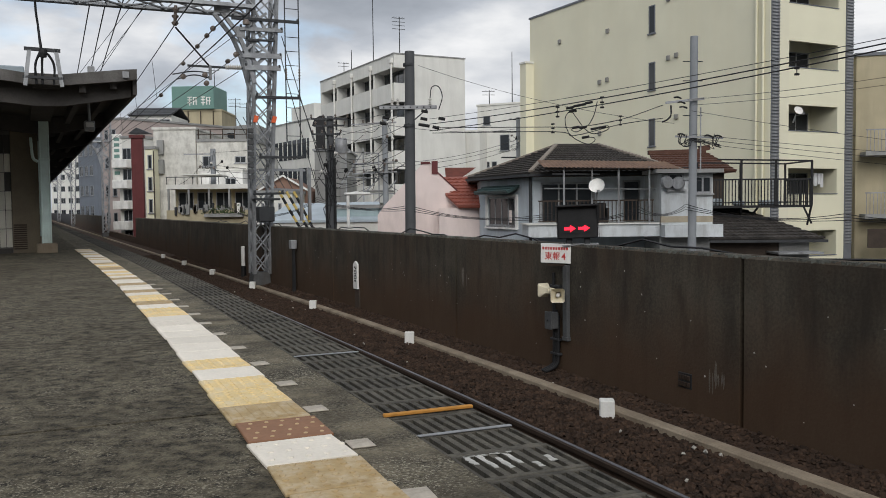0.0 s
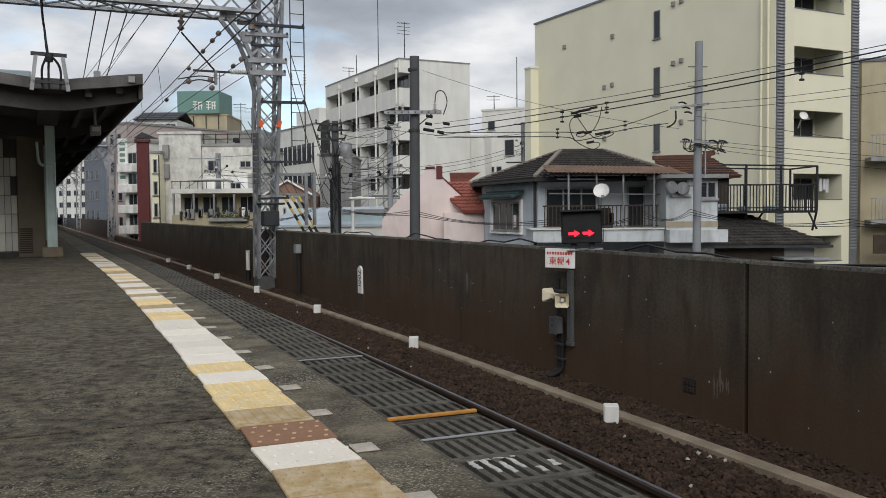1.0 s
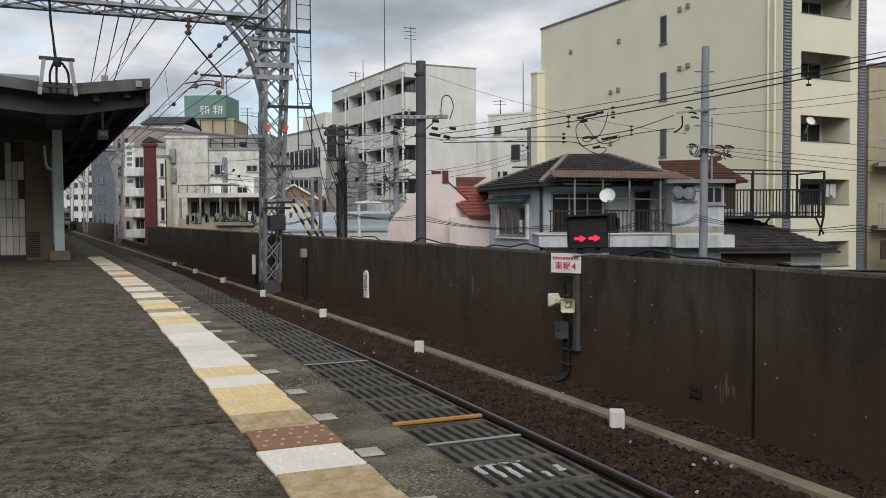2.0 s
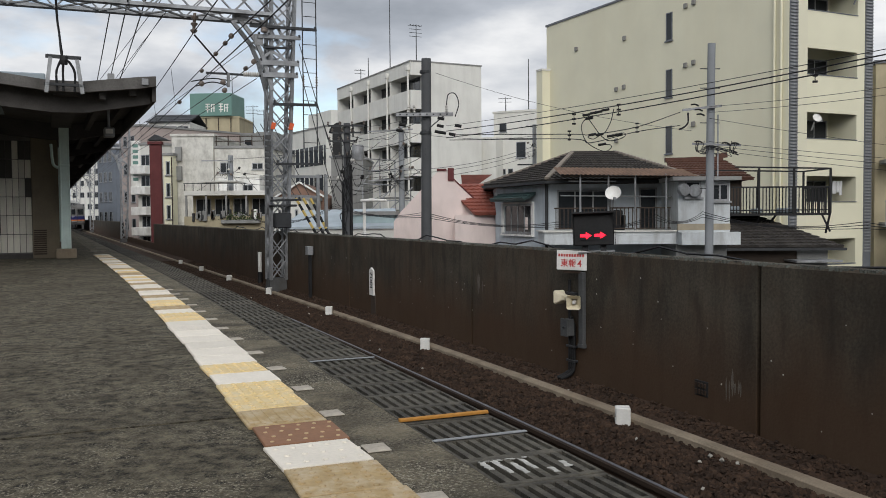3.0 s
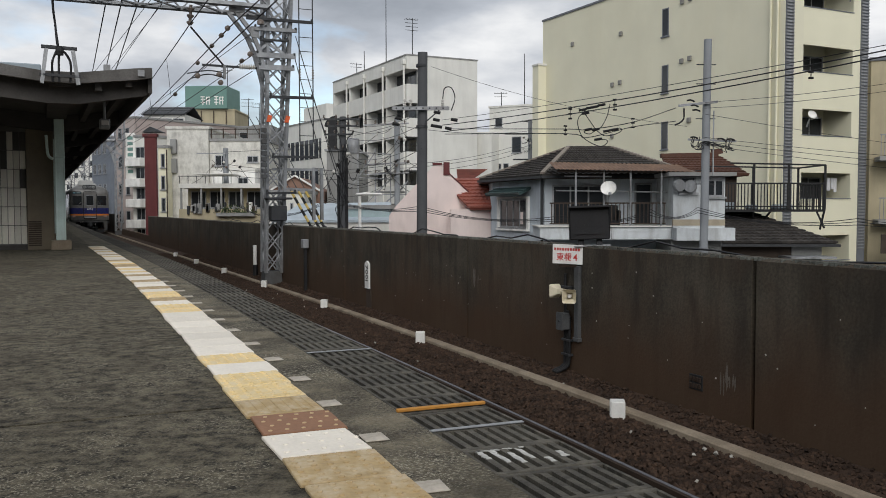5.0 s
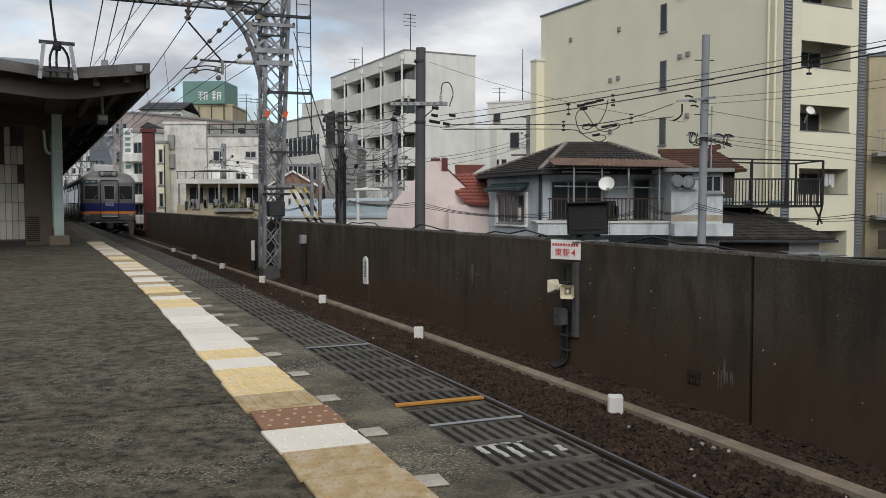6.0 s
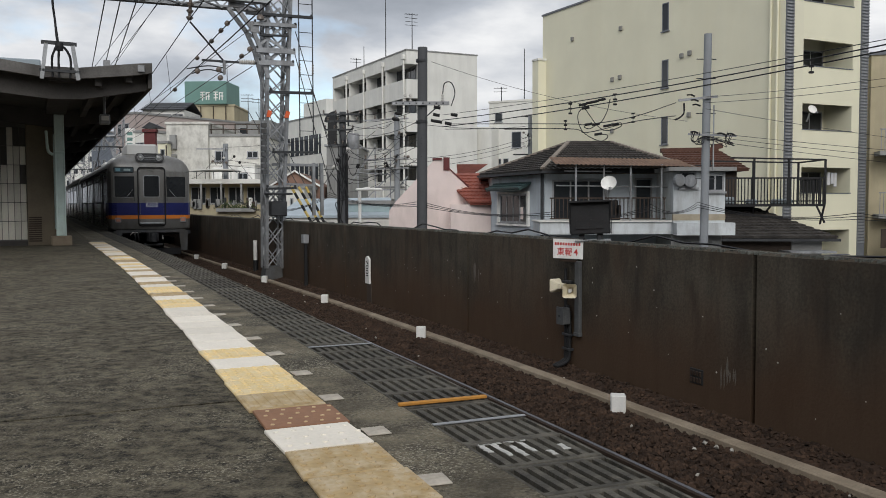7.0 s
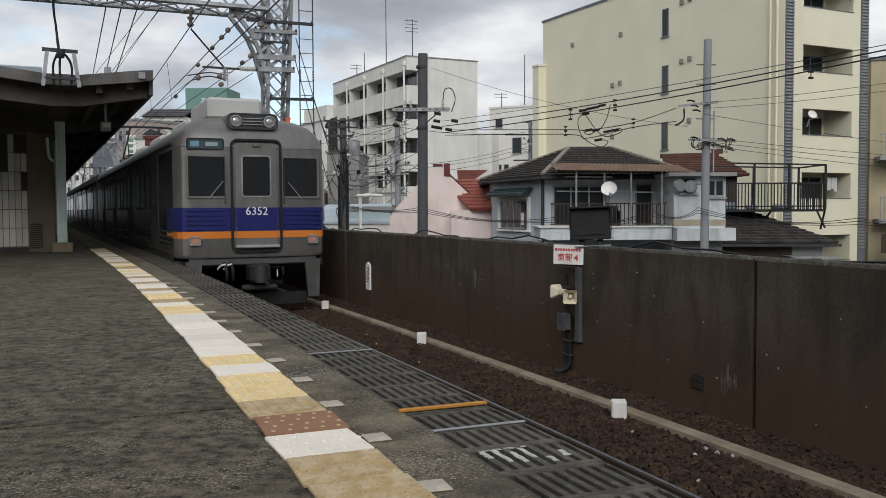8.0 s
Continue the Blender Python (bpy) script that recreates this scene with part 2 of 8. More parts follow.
ORANGE = mat("train_orange", (0.62, 0.19, 0.03), 0.4, 0.1, 2, 40, 0.0)
RUB = mat("rubber_black", (0.015, 0.015, 0.015), 0.7, 0.2, 3, 40, 0.0)
PALEGREY = mat("pale_grey_roof_unit", (0.50, 0.50, 0.48), 0.7, 0.1, 2, 40, 0.05)
CREAM = mat("cream_plastic", (0.70, 0.63, 0.47), 0.5, 0.12, 4, 50, 0.0)
RED_PAINT = mat("red_lettering", (0.55, 0.06, 0.05), 0.6, 0.1, 4, 50, 0.0)
RED_ORANGE = mat("orange_band", (0.75, 0.14, 0.05), 0.6, 0.15, 4, 50, 0.0)
WOOD_ORANGE = mat("orange_board", (0.52, 0.24, 0.05), 0.75, 0.2, 5, 50, 0.1)
PORCELAIN = mat("porcelain_brown", (0.16, 0.13, 0.11), 0.3, 0.2, 5, 50, 0.0)
PORCELAIN_W = mat("porcelain_white", (0.6, 0.58, 0.54), 0.3, 0.1, 5, 50, 0.0)
TILEWALL = mat("pale_wall_tile", (0.64, 0.61, 0.53), 0.5, 0.15, 4, 50, 0.05, piece=0.15)
TILEWALL_D = mat("dark_wall_tile", (0.06, 0.055, 0.05), 0.5, 0.15, 4, 50, 0.05, piece=0.15)


# ---------------------------------------------------------------- geometry helpers
def spline(pts, n=5):
    """A smooth curve through the points."""
    q = [pts[0] * 2 - pts[1], *pts, pts[-1] * 2 - pts[-2]]
    out = []
    for i in range(1, len(q) - 2):
        a, b, c, d = q[i - 1:i + 3]
        for k in range(n):
            t = k / n
            out.append(0.5 * (2 * b + (c - a) * t + (2 * a - 5 * b + 4 * c - d) * t * t + (3 * b - a - 3 * c + d) * t ** 3))
    return out + [pts[-1]]


class Geo:
    """Collects vertices and faces of one mesh."""

    def __init__(self):
        self.v, self.f = [], []

    def add(self, vs, fs):
        k = len(self.v)
        self.v += [tuple(p) for p in vs]
        self.f += [tuple(i + k for i in f) for f in fs]
        return self

    def box(self, lo, hi, m=None):
        (a, b, c), (d, e, f) = lo, hi
        vs = [Vector(p) for p in ((a, b, c), (d, b, c), (d, e, c), (a, e, c), (a, b, f), (d, b, f), (d, e, f), (a, e, f))]
        if m is not None:
            vs = [m @ p for p in vs]
        return self.add(vs, [(0, 3, 2, 1), (4, 5, 6, 7), (0, 1, 5, 4), (1, 2, 6, 5), (2, 3, 7, 6), (3, 0, 4, 7)])

    def bbox(self, lo, hi, r=0.02, m=None):
        """A box with its edges chamfered by r."""
        lo, hi = Vector(lo), Vector(hi)
        vs = []
        for sx in (0, 1):
            for sy in (0, 1):
                for sz in (0, 1):
                    c = Vector((hi.x if sx else lo.x, hi.y if sy else lo.y, hi.z if sz else lo.z))
                    d = Vector((-1 if sx else 1, -1 if sy else 1, -1 if sz else 1)) * r
                    for ax in range(3):
                        p = c.copy()
                        for k in range(3):
                            if k != ax:
                                p[k] += d[k]
                        vs.append(p)
        bm = bmesh.new()
        for p in vs:
            bm.verts.new(p)
        bmesh.ops.convex_hull(bm, input=bm.verts)
        bm.verts.index_update()
        out = [v.co.copy() for v in bm.verts]
        fs = [[v.index for v in f.verts] for f in bm.faces]
        bm.free()
        if m is not None:
            out = [m @ p for p in out]
        return self.add(out, fs)

    def cyl(self, p0, p1, r0, r1=None, n=10, caps=True):
        p0, p1 = Vector(p0), Vector(p1)
        r1 = r0 if r1 is None else r1
        ax = (p1 - p0).normalized()
        a = ax.orthogonal().normalized()
        b = ax.cross(a)
        vs = []
        for p, r in ((p0, r0), (p1, r1)):
            for i in range(n):
                t = 2 * math.pi * i / n
                vs.append(p + (a * math.cos(t) + b * math.sin(t)) * r)
        fs = [(i, (i + 1) % n, n + (i + 1) % n, n + i) for i in range(n)]
        if caps:
            fs += [tuple(range(n))[::-1], tuple(range(n, 2 * n))]
        return self.add(vs, fs)

    def tube(self, pts, r, n=6):
        pts = [Vector(p) for p in pts]
        if 2 < len(pts) < 9:
            pts = spline(pts)
        vs, fs = [], []
        for i, p in enumerate(pts):
            d = (pts[min(i + 1, len(pts) - 1)] - pts[max(i - 1, 0)]).normalized()
            a = d.cross(Vector((0.13, 0.07, 1))).normalized()
            b = d.cross(a)
            for k in range(n):
                t = 2 * math.pi * k / n
                vs.append(p + (a * math.cos(t) + b * math.sin(t)) * r)
        for i in range(len(pts) - 1):
            for k in range(n):
                fs.append((i * n + k, i * n + (k + 1) % n, (i + 1) * n + (k + 1) % n, (i + 1) * n + k))
        fs += [tuple(range(n))[::-1], tuple(range(len(vs) - n, len(vs)))]
        return self.add(vs, fs)

    def bar(self, p0, p1, w, h=None, up=(0, 0, 1)):
        """A rectangular bar from p0 to p1."""
        p0, p1, h = Vector(p0), Vector(p1), h or w
        d = (p1 - p0).normalized()
        a = d.cross(Vector(up))
        if a.length < 1e-3:
            a = d.cross(Vector((1, 0, 0)))
        a.normalize()
        b = a.cross(d)
        vs = [p + a * sa * w / 2 + b * sb * h / 2 for p in (p0, p1) for sa, sb in ((-1, -1), (1, -1), (1, 1), (-1, 1))]
        return self.add(vs, [(0, 1, 2, 3), (7, 6, 5, 4), (0, 4, 5, 1), (1, 5, 6, 2), (2, 6, 7, 3), (3, 7, 4, 0)])

    def prism(self, poly, a, b, axis="y"):
        """A polygon (two coordinates) swept along an axis from a to b."""
        n = len(poly)
        mk = {"y": lambda p, t: (p[0], t, p[1]), "x": lambda p, t: (t, p[0], p[1]), "z": lambda p, t: (p[0], p[1], t)}[axis]
        vs = [mk(p, a) for p in poly] + [mk(p, b) for p in poly]
        fs = [tuple(range(n))[::-1], tuple(range(n, 2 * n))] + [(i, (i + 1) % n, n + (i + 1) % n, n + i) for i in range(n)]
        return self.add(vs, fs)

    def lathe(self, rings, m=None, n=14):
        """rings of (radius, height) about the local z axis."""
        vs = [Vector((r * math.cos(2 * math.pi * k / n), r * math.sin(2 * math.pi * k / n), h)) for r, h in rings for k in range(n)]
        fs = [(i * n + k, i * n + (k + 1) % n, (i + 1) * n + (k + 1) % n, (i + 1) * n + k) for i in range(len(rings) - 1) for k in range(n)]
        fs += [tuple(range(n))[::-1], tuple(range(len(vs) - n, len(vs)))]
        if m is not None:
            vs = [m @ p for p in vs]
        return self.add(vs, fs)

    def mesh(self, name, material, smooth=0):
        me = bpy.data.meshes.new(name)
        me.from_pydata(self.v, [], self.f)
        bm = bmesh.new()
        bm.from_mesh(me)
        bmesh.ops.recalc_face_normals(bm, faces=bm.faces)
        bm.to_mesh(me)
        bm.free()
        me.materials.append(material)
        if smooth:
            me.polygons.foreach_set("use_smooth", [True] * len(me.polygons))
            me.set_sharp_from_angle(angle=radians(smooth))
        return me


def part(name, geo, material, parent, label="", smooth=0, m=None):
    ob = new(name, geo.mesh(name, material, smooth))
    ob.parent = parent
    if m is not None:
        ob.matrix_basis = m
    return tagged(ob, label)


def solid(name, geo, material, label, category, group="", kind="", smooth=0, m=None):
    """A top-level thing of one mesh."""
    ob = new(name, geo.mesh(name, material, smooth))
    if m is not None:
        ob.matrix_basis = m
    return tagged(ob, label, category, group, kind)


def thing(name, m, label, category, group="", kind=""):
    ob = new(name)
    ob.empty_display_size = 0.2
    ob.matrix_basis = m
    return tagged(ob, label, category, group, kind)


# ---------------------------------------------------------------- the track's line
def centre(y):
    if y < 17:
        return 3.1 - 0.395 * y - (0.002 * y * y if y > 0 else 0)
    return -4.193 - 0.463 * (y - 17)


def slope(y):
    return -0.395 - (0.004 * y if y > 0 else 0) if y < 17 else -0.463


def tp(y, off, z):
    """The place beside the track: off metres to the right of its centre line."""
    s = slope(y)
    k = math.hypot(1, s)
    return Vector((centre(y) + off / k, y - off * s / k, z))


def tdir(y):
    return math.degrees(math.atan2(-slope(y), 1))


def at_track(y, off, z, turn=0):
    """The pose of a thing beside the track; its y axis runs along the track, away from the camera."""
    p = tp(y, off, z)
    return pose(p.x, p.y, p.z, 0, 0, tdir(y) + turn)


def strip(ys, profile, closed=True):
    """A profile of (offset, height) drawn along the track."""
    g = Geo()
    n = len(profile)
    vs = [tp(y, o, z) for y in ys for o, z in profile]
    fs = []
    for i in range(len(ys) - 1):
        for k in range(n if closed else n - 1):
            fs.append((i * n + k, i * n + (k + 1) % n, (i + 1) * n + (k + 1) % n, (i + 1) * n + k))
    if closed:
        fs += [tuple(range(n))[::-1], tuple(range(len(vs) - n, len(vs)))]
    return g.add(vs, fs)


def steps(a, b, d=1.0):
    n = max(1, math.ceil((b - a) / d))
    return [a + (b - a) * i / n for i in range(n + 1)]


PZ = 0.92
FAR = steps(-14, 20, 1.0) + steps(25, 260, 10)

# ---------------------------------------------------------------- setting
g = Geo()
g.add([(-2600, -600, -5.2), (2600, -600, -5.2), (2600, 3200, -5.2), (-2600, 3200, -5.2)], [(0, 1, 2, 3)])
solid("ground", g, GROUND, "grey town ground below the raised railway", "ground", kind="structure")

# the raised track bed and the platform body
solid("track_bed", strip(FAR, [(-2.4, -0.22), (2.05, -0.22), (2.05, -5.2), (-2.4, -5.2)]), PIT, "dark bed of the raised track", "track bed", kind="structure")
slabs = [-14.0, -0.6, 4.66, 9.9, 15.2, 20.4, 30, 50, 100, 260]
for a, b in zip(slabs, slabs[1:]):
    solid("platform", strip(steps(a + 0.012, b - 0.012, 1.5 if b < 40 else 10), [(-2.2, PZ), (-13, PZ), (-13, PZ - 0.25), (-2.2, PZ - 0.25)]), ASPHALT, "worn dark asphalt station platform", "platform", kind="structure")
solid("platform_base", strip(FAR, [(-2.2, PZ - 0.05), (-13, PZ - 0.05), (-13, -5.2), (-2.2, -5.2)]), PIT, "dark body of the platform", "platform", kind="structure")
solid("platform_edge", strip(FAR, [(-1.662, PZ), (-2.196, PZ), (-2.196, -0.2), (-1.80, -0.2), (-1.80, PZ - 0.3), (-1.662, PZ - 0.3)]), EDGE_CONC, "grey worn concrete platform edge", "platform edge", kind="structure")

# parapet wall in cast lengths with open joints
WALL_FACE, WALL_TOP = 1.81, 1.40
joint = 5.92
walls = [-14.0, -5.5, 1.2] + [joint + 4.72 * k for k in range(22)]
for a, b in zip(walls, walls[1:]):
    if 41 < a < 58:
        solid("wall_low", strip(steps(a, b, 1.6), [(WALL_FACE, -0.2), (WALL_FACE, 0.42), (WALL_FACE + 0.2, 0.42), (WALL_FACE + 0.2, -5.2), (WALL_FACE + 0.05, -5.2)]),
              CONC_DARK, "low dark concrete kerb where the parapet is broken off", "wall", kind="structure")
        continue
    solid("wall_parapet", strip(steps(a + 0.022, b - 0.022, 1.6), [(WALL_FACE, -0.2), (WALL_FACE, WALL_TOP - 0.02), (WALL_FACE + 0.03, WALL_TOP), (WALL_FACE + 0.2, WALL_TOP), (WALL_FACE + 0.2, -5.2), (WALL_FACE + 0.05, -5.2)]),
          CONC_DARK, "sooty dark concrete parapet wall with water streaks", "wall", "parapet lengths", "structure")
for core in (steps(-14, 43, 1.5), steps(62, 260, 10)):
    solid("wall_core", strip(core, [(WALL_FACE + 0.06, -5.2), (WALL_FACE + 0.06, WALL_TOP - 0.03), (WALL_FACE + 0.18, WALL_TOP - 0.03), (WALL_FACE + 0.18, -5.2)]), STEEL_BLACK, "dark core seen in the wall joints", "wall", kind="structure")

solid("curb", strip(FAR, [(1.37, -0.2), (1.37, 0.045), (1.385, 0.06), (1.475, 0.06), (1.49, 0.045), (1.49, -0.2)]), CURB_CONC, "stained concrete trough curb beside the track", "curb", kind="structure")
solid("ballast_bed", strip(FAR, [(-1.6, -0.1), (0.45, -0.1), (0.6, -0.06), (0.75, -0.03), (1.2, 0.0), (1.37, 0.0), (1.37, -0.2), (-1.6, -0.2)]), BALLAST, "rust-brown ballast", "ballast", kind="structure")
solid("wall_foot_bed", strip(FAR, [(1.49, 0.02), (1.65, 0.05), (1.82, 0.09), (1.82, -0.2), (1.49, -0.2)]), BALLAST, "dark gravel at the wall's foot", "ballast", kind="structure")

RAIL = [(-0.035, 0), (0.035, 0), (0.036, -0.03), (0.012, -0.045), (0.01, -0.12), (0.06, -0.14), (0.06, -0.15), (-0.06, -0.15), (-0.06, -0.14), (-0.01, -0.12), (-0.012, -0.045), (-0.036, -0.03)]
for side in (-0.5685, 0.5685):
    rail = thing("rail", pose(0, 0, 0), "steel rail with a polished head and rusty web", "rail", "track rails", "structure")
    part("web", strip(FAR, [(side + o, z - 0.004) for o, z in RAIL]), RAIL_RUST, rail)
    part("head", strip(FAR, [(side - 0.006, -0.001), (side + 0.022, -0.001), (side + 0.022, -0.006), (side - 0.006, -0.006)]), RAIL_TOP, rail, "polished running surface")


def lettering(text, size, material, parent, m, name="lettering", depth=0.001, bold=0.0):
    """Raised lettering in the built-in font, as a mesh."""
    cu = bpy.data.curves.new(name, "FONT")
    cu.body, cu.size, cu.extrude = text, size, depth
    cu.offset = size * bold
    cu.align_x, cu.align_y, cu.resolution_u = "CENTER", "CENTER", 3
    tmp = new(name, cu)
    me = bpy.data.meshes.new_from_object(tmp.evaluated_get(bpy.context.evaluated_depsgraph_get()))
    bpy.data.objects.remove(tmp)
    me.materials.clear()
    me.materials.append(material)
    ob = new(name, me)
    ob.parent, ob.matrix_basis = parent, m
    return ob


UPRIGHT = pose(0, 0, 0, 90, 0, 0)

# ---------------------------------------------------------------- trackside
rnd = random.Random(5)


def loose_stones(name, label, off0, off1, z, count, y0, y1, size, material):
    """Broken stones strewn along the track as one mass."""
    g = Geo()
    base = [(-1, -0.6, -0.5), (0.9, -0.8, -0.5), (1, 0.7, -0.5), (-0.7, 0.9, -0.5), (-0.6, -0.5, 0.45), (0.5, -0.55, 0.6), (0.65, 0.4, 0.5), (-0.45, 0.6, 0.6)]
    quads = [(0, 3, 2, 1), (4, 5, 6, 7), (0, 1, 5, 4), (1, 2, 6, 5), (2, 3, 7, 6), (3, 0, 4, 7)]
    for _ in range(count):
        u = rnd.random()
        y = y0 + (y1 - y0) * u ** 1.25
        o = off0 + (off1 - off0) * rnd.random()
        c = tp(y, o, z(o) + size * 0.2)
        r = Euler((rnd.uniform(-0.8, 0.8), rnd.uniform(-0.8, 0.8), rnd.uniform(0, 6.3))).to_matrix() * (size * rnd.uniform(0.5, 1.15))
        g.add([c + r @ (Vector(b) * rnd.uniform(0.75, 1.1)) for b in base], quads)
    return solid(name, g, material, label, "ballast", kind="stuff")


loose_stones("ballast_stones", "rust-brown broken ballast stones beside the rail", 0.63, 1.37, lambda o: -0.03 + 0.03 * min(1, (o - 0.6) / 0.5), 26000, -3, 34, 0.026, BALLAST)
loose_stones("foot_gravel", "dark gravel heaped against the wall's foot", 1.49, 1.80, lambda o: 0.01 + 0.08 * (o - 1.49) / 0.31, 9000, -3, 32, 0.022, BALLAST)
PALE_STONE = mat("pale_stone_chip", (0.42, 0.40, 0.36), 0.9, 0.2, 5, 60, 0.2)
loose_stones("pale_chips", "few pale stone chips on the dark ballast", 0.7, 1.75, lambda o: 0.025, 34, 3, 20, 0.018, PALE_STONE)


# the slotted extension panels between the concrete edge and the passing cars
EXT_IN, EXT_OUT = -1.66, -1.262


def make_grating():
    """One slotted panel of the platform's extension, with bars along the track."""
    g = Geo()
    w, ln, n = EXT_OUT - EXT_IN - 0.006, 0.294, 8
    pitch = w / n
    for k in range(n + 1):
        x = -w / 2 + k * pitch
        g.box((max(-w / 2, x - pitch * 0.265), 0.026, -0.06), (min(w / 2, x + pitch * 0.265), ln - 0.026, -0.001))
    g.bbox((-w / 2, 0.0, -0.055), (w / 2, 0.027, 0.0), 0.003)
    g.bbox((-w / 2, ln - 0.027, -0.055), (w / 2, ln, 0.0), 0.003)
    return g.mesh("slotted_panel", RUBBER)


GRATING = make_grating()
deck = thing("platform_extension", pose(0, 0, 0), "dark slotted extension deck along the platform edge", "platform", kind="structure")
# added sheet below the panels, its black colour is the slots' shade
part("bearer", strip(FAR, [(EXT_IN, PZ - 0.22), (EXT_OUT - 0.02, PZ - 0.22), (EXT_OUT - 0.02, PZ - 0.3), (EXT_IN, PZ - 0.3)]), PIT, deck, "added near-black strip, the shade seen in the slots")
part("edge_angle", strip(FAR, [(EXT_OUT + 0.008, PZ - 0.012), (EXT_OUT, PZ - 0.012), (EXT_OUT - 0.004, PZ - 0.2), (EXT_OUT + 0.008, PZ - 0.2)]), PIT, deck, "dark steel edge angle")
ext_mid = (EXT_IN + EXT_OUT) / 2
y = 3.985 - 25 * 0.278
while y < 62:
    ob = new("slotted_panel", GRATING)
    ob.parent = deck
    ob.matrix_basis = at_track(y, ext_mid, PZ - 0.002) @ pose(0, 0, 0, rnd.uniform(-0.5, 0.5), rnd.uniform(-0.5, 0.5), rnd.uniform(-0.3, 0.3))
    y += 0.3 / math.hypot(1, slope(y))

PAINTSPILL = mat("spilt_white_paint", (0.52, 0.51, 0.47), 0.8, 0.4, 9, 60, 0.1)


def splash(y, off, ln, half, seed):
    """A ragged tongue of dried white paint along one bar of a panel."""
    r = random.Random(seed)
    n = 7
    left = [(-half * r.uniform(0.35, 1.0), ln * i / (n - 1) + r.uniform(-0.006, 0.006)) for i in range(n)]
    right = [(half * r.uniform(0.35, 1.0), ln * i / (n - 1) + r.uniform(-0.006, 0.006)) for i in range(n)]
    return solid("paint_splash", Geo().prism(left + right[::-1], 0.0, 0.003, "z"), PAINTSPILL, "dried white paint spilt on the slotted panels", "paint stain", "paint splashes", m=at_track(y, off, PZ - 0.004))


pitch = (EXT_OUT - EXT_IN - 0.006) / 8
for k, (y, ln) in enumerate(((3.60, 0.10), (3.55, 0.15), (3.53, 0.13), (3.56, 0.14), (3.50, 0.06))):
    splash(y, EXT_IN + 0.003 + pitch * (k + 1), ln, pitch * 0.29, 40 + k)
splash(3.54, EXT_IN + 0.003 + pitch * 6.5, 0.07, 0.02, 62)
splash(3.60, EXT_IN + 0.003 + pitch * 7, 0.05, pitch * 0.29, 63)
for k in range(4):
    splash(3.687, EXT_IN + 0.02 + pitch * (k + 1.0), 0.02, pitch * 0.5, 70 + k)
splash(3.98, EXT_IN + 0.03, 0.03, 0.03, 80)
solid("timber_batten", Geo().bbox((-0.205, -0.012, 0.0), (0.205, 0.012, 0.014), 0.003), WOOD_ORANGE, "orange-painted batten laid across the slotted panels", "batten", m=at_track(4.315, ext_mid - 0.01, PZ))
for y, w in ((3.985, 0.2), (5.83, 0.2)):
    solid("metal_batten", Geo().bbox((-w, -0.011, 0.0), (w, 0.011, 0.006), 0.002), GALV, "dull grey metal strip across the slotted panels", "batten", m=at_track(y, ext_mid, PZ))

# white distance blocks beside the curb
blockg = Geo().bbox((-0.062, -0.062, -0.02), (0.062, 0.062, 0.155), 0.008)
block = solid("marker_block", blockg, WHITE, "white-painted concrete marker block beside the curb", "marker block", "marker blocks", m=at_track(6.86, 1.29, 0.0, -30))
for y, o in ((10.98, 1.30), (15.05, 1.31), (19.2, 1.31), (23.4, 1.31), (27.6, 1.31), (31.8, 1.31)):
    copy_thing(block, at_track(y, o, 0.0, rnd.uniform(-34, -22)))

# tactile tiles, hand-laid along the edge
TL = 0.318
tile_m = {"W": TILE_W, "Y": TILE_Y, "T": TILE_T, "B": TILE_B}


def tile_mesh(kind, knob):
    """A tactile tile with its relief: dots, bars or plain."""
    g = Geo().bbox((-0.163, 0.004, 0.0), (0.163, TL - 0.004, 0.014), 0.003)
    if knob == "dot":
        for i in range(6):
            for j in range(6):
                g.lathe([(0.013, 0.013), (0.011, 0.018), (0.006, 0.019)], pose(-0.163 + 0.326 * (i + 0.5) / 6, 0.004 + TL * (j + 0.5) / 6.1, 0), 6)
    if knob == "few":
        for i in range(5):
            for j in range(3):
                g.lathe([(0.012, 0.013), (0.010, 0.018), (0.005, 0.019)], pose(-0.13 + 0.066 * i + 0.02 * (j % 2), 0.06 + 0.1 * j, 0), 6)
    if knob == "bar":
        for i in range(7):
            g.bbox((-0.15 + 0.0455 * i, 0.03, 0.012), (-0.15 + 0.0455 * i + 0.022, TL - 0.03, 0.018), 0.003)
    return g.mesh("tactile_tile", tile_m[kind])


tiles = {k: tile_mesh(*k) for k in (("W", ""), ("W", "few"), ("Y", "dot"), ("T", "dot"), ("B", ""), ("T", "bar"), ("Y", "bar"), ("W", "bar"))}
order = [("T", "dot"), ("T", "dot"), ("T", "dot"), ("W", "few"), ("B", ""), ("T", "bar"), ("Y", "dot"), ("Y", "dot"), ("W", ""), ("Y", "dot"), ("W", ""), ("W", ""), ("W", ""), ("W", ""), ("W", ""),
         ("W", "bar"), ("W", ""), ("Y", "bar"), ("Y", "dot"), ("W", "bar"), ("T", "bar"), ("Y", "dot"), ("Y", "bar"), ("W", "bar"), ("T", "bar"), ("W", ""), ("W", "bar"), ("T", "bar")]
names = {"W": "worn cream", "Y": "yellow", "T": "worn tan", "B": "brown"}
y, k = 2.915 - 30 * 0.3004, -30
DOT_CREAM = mat("worn_dot_cream", (0.60, 0.44, 0.26), 0.7, 0.15, 6, 50, 0.0)
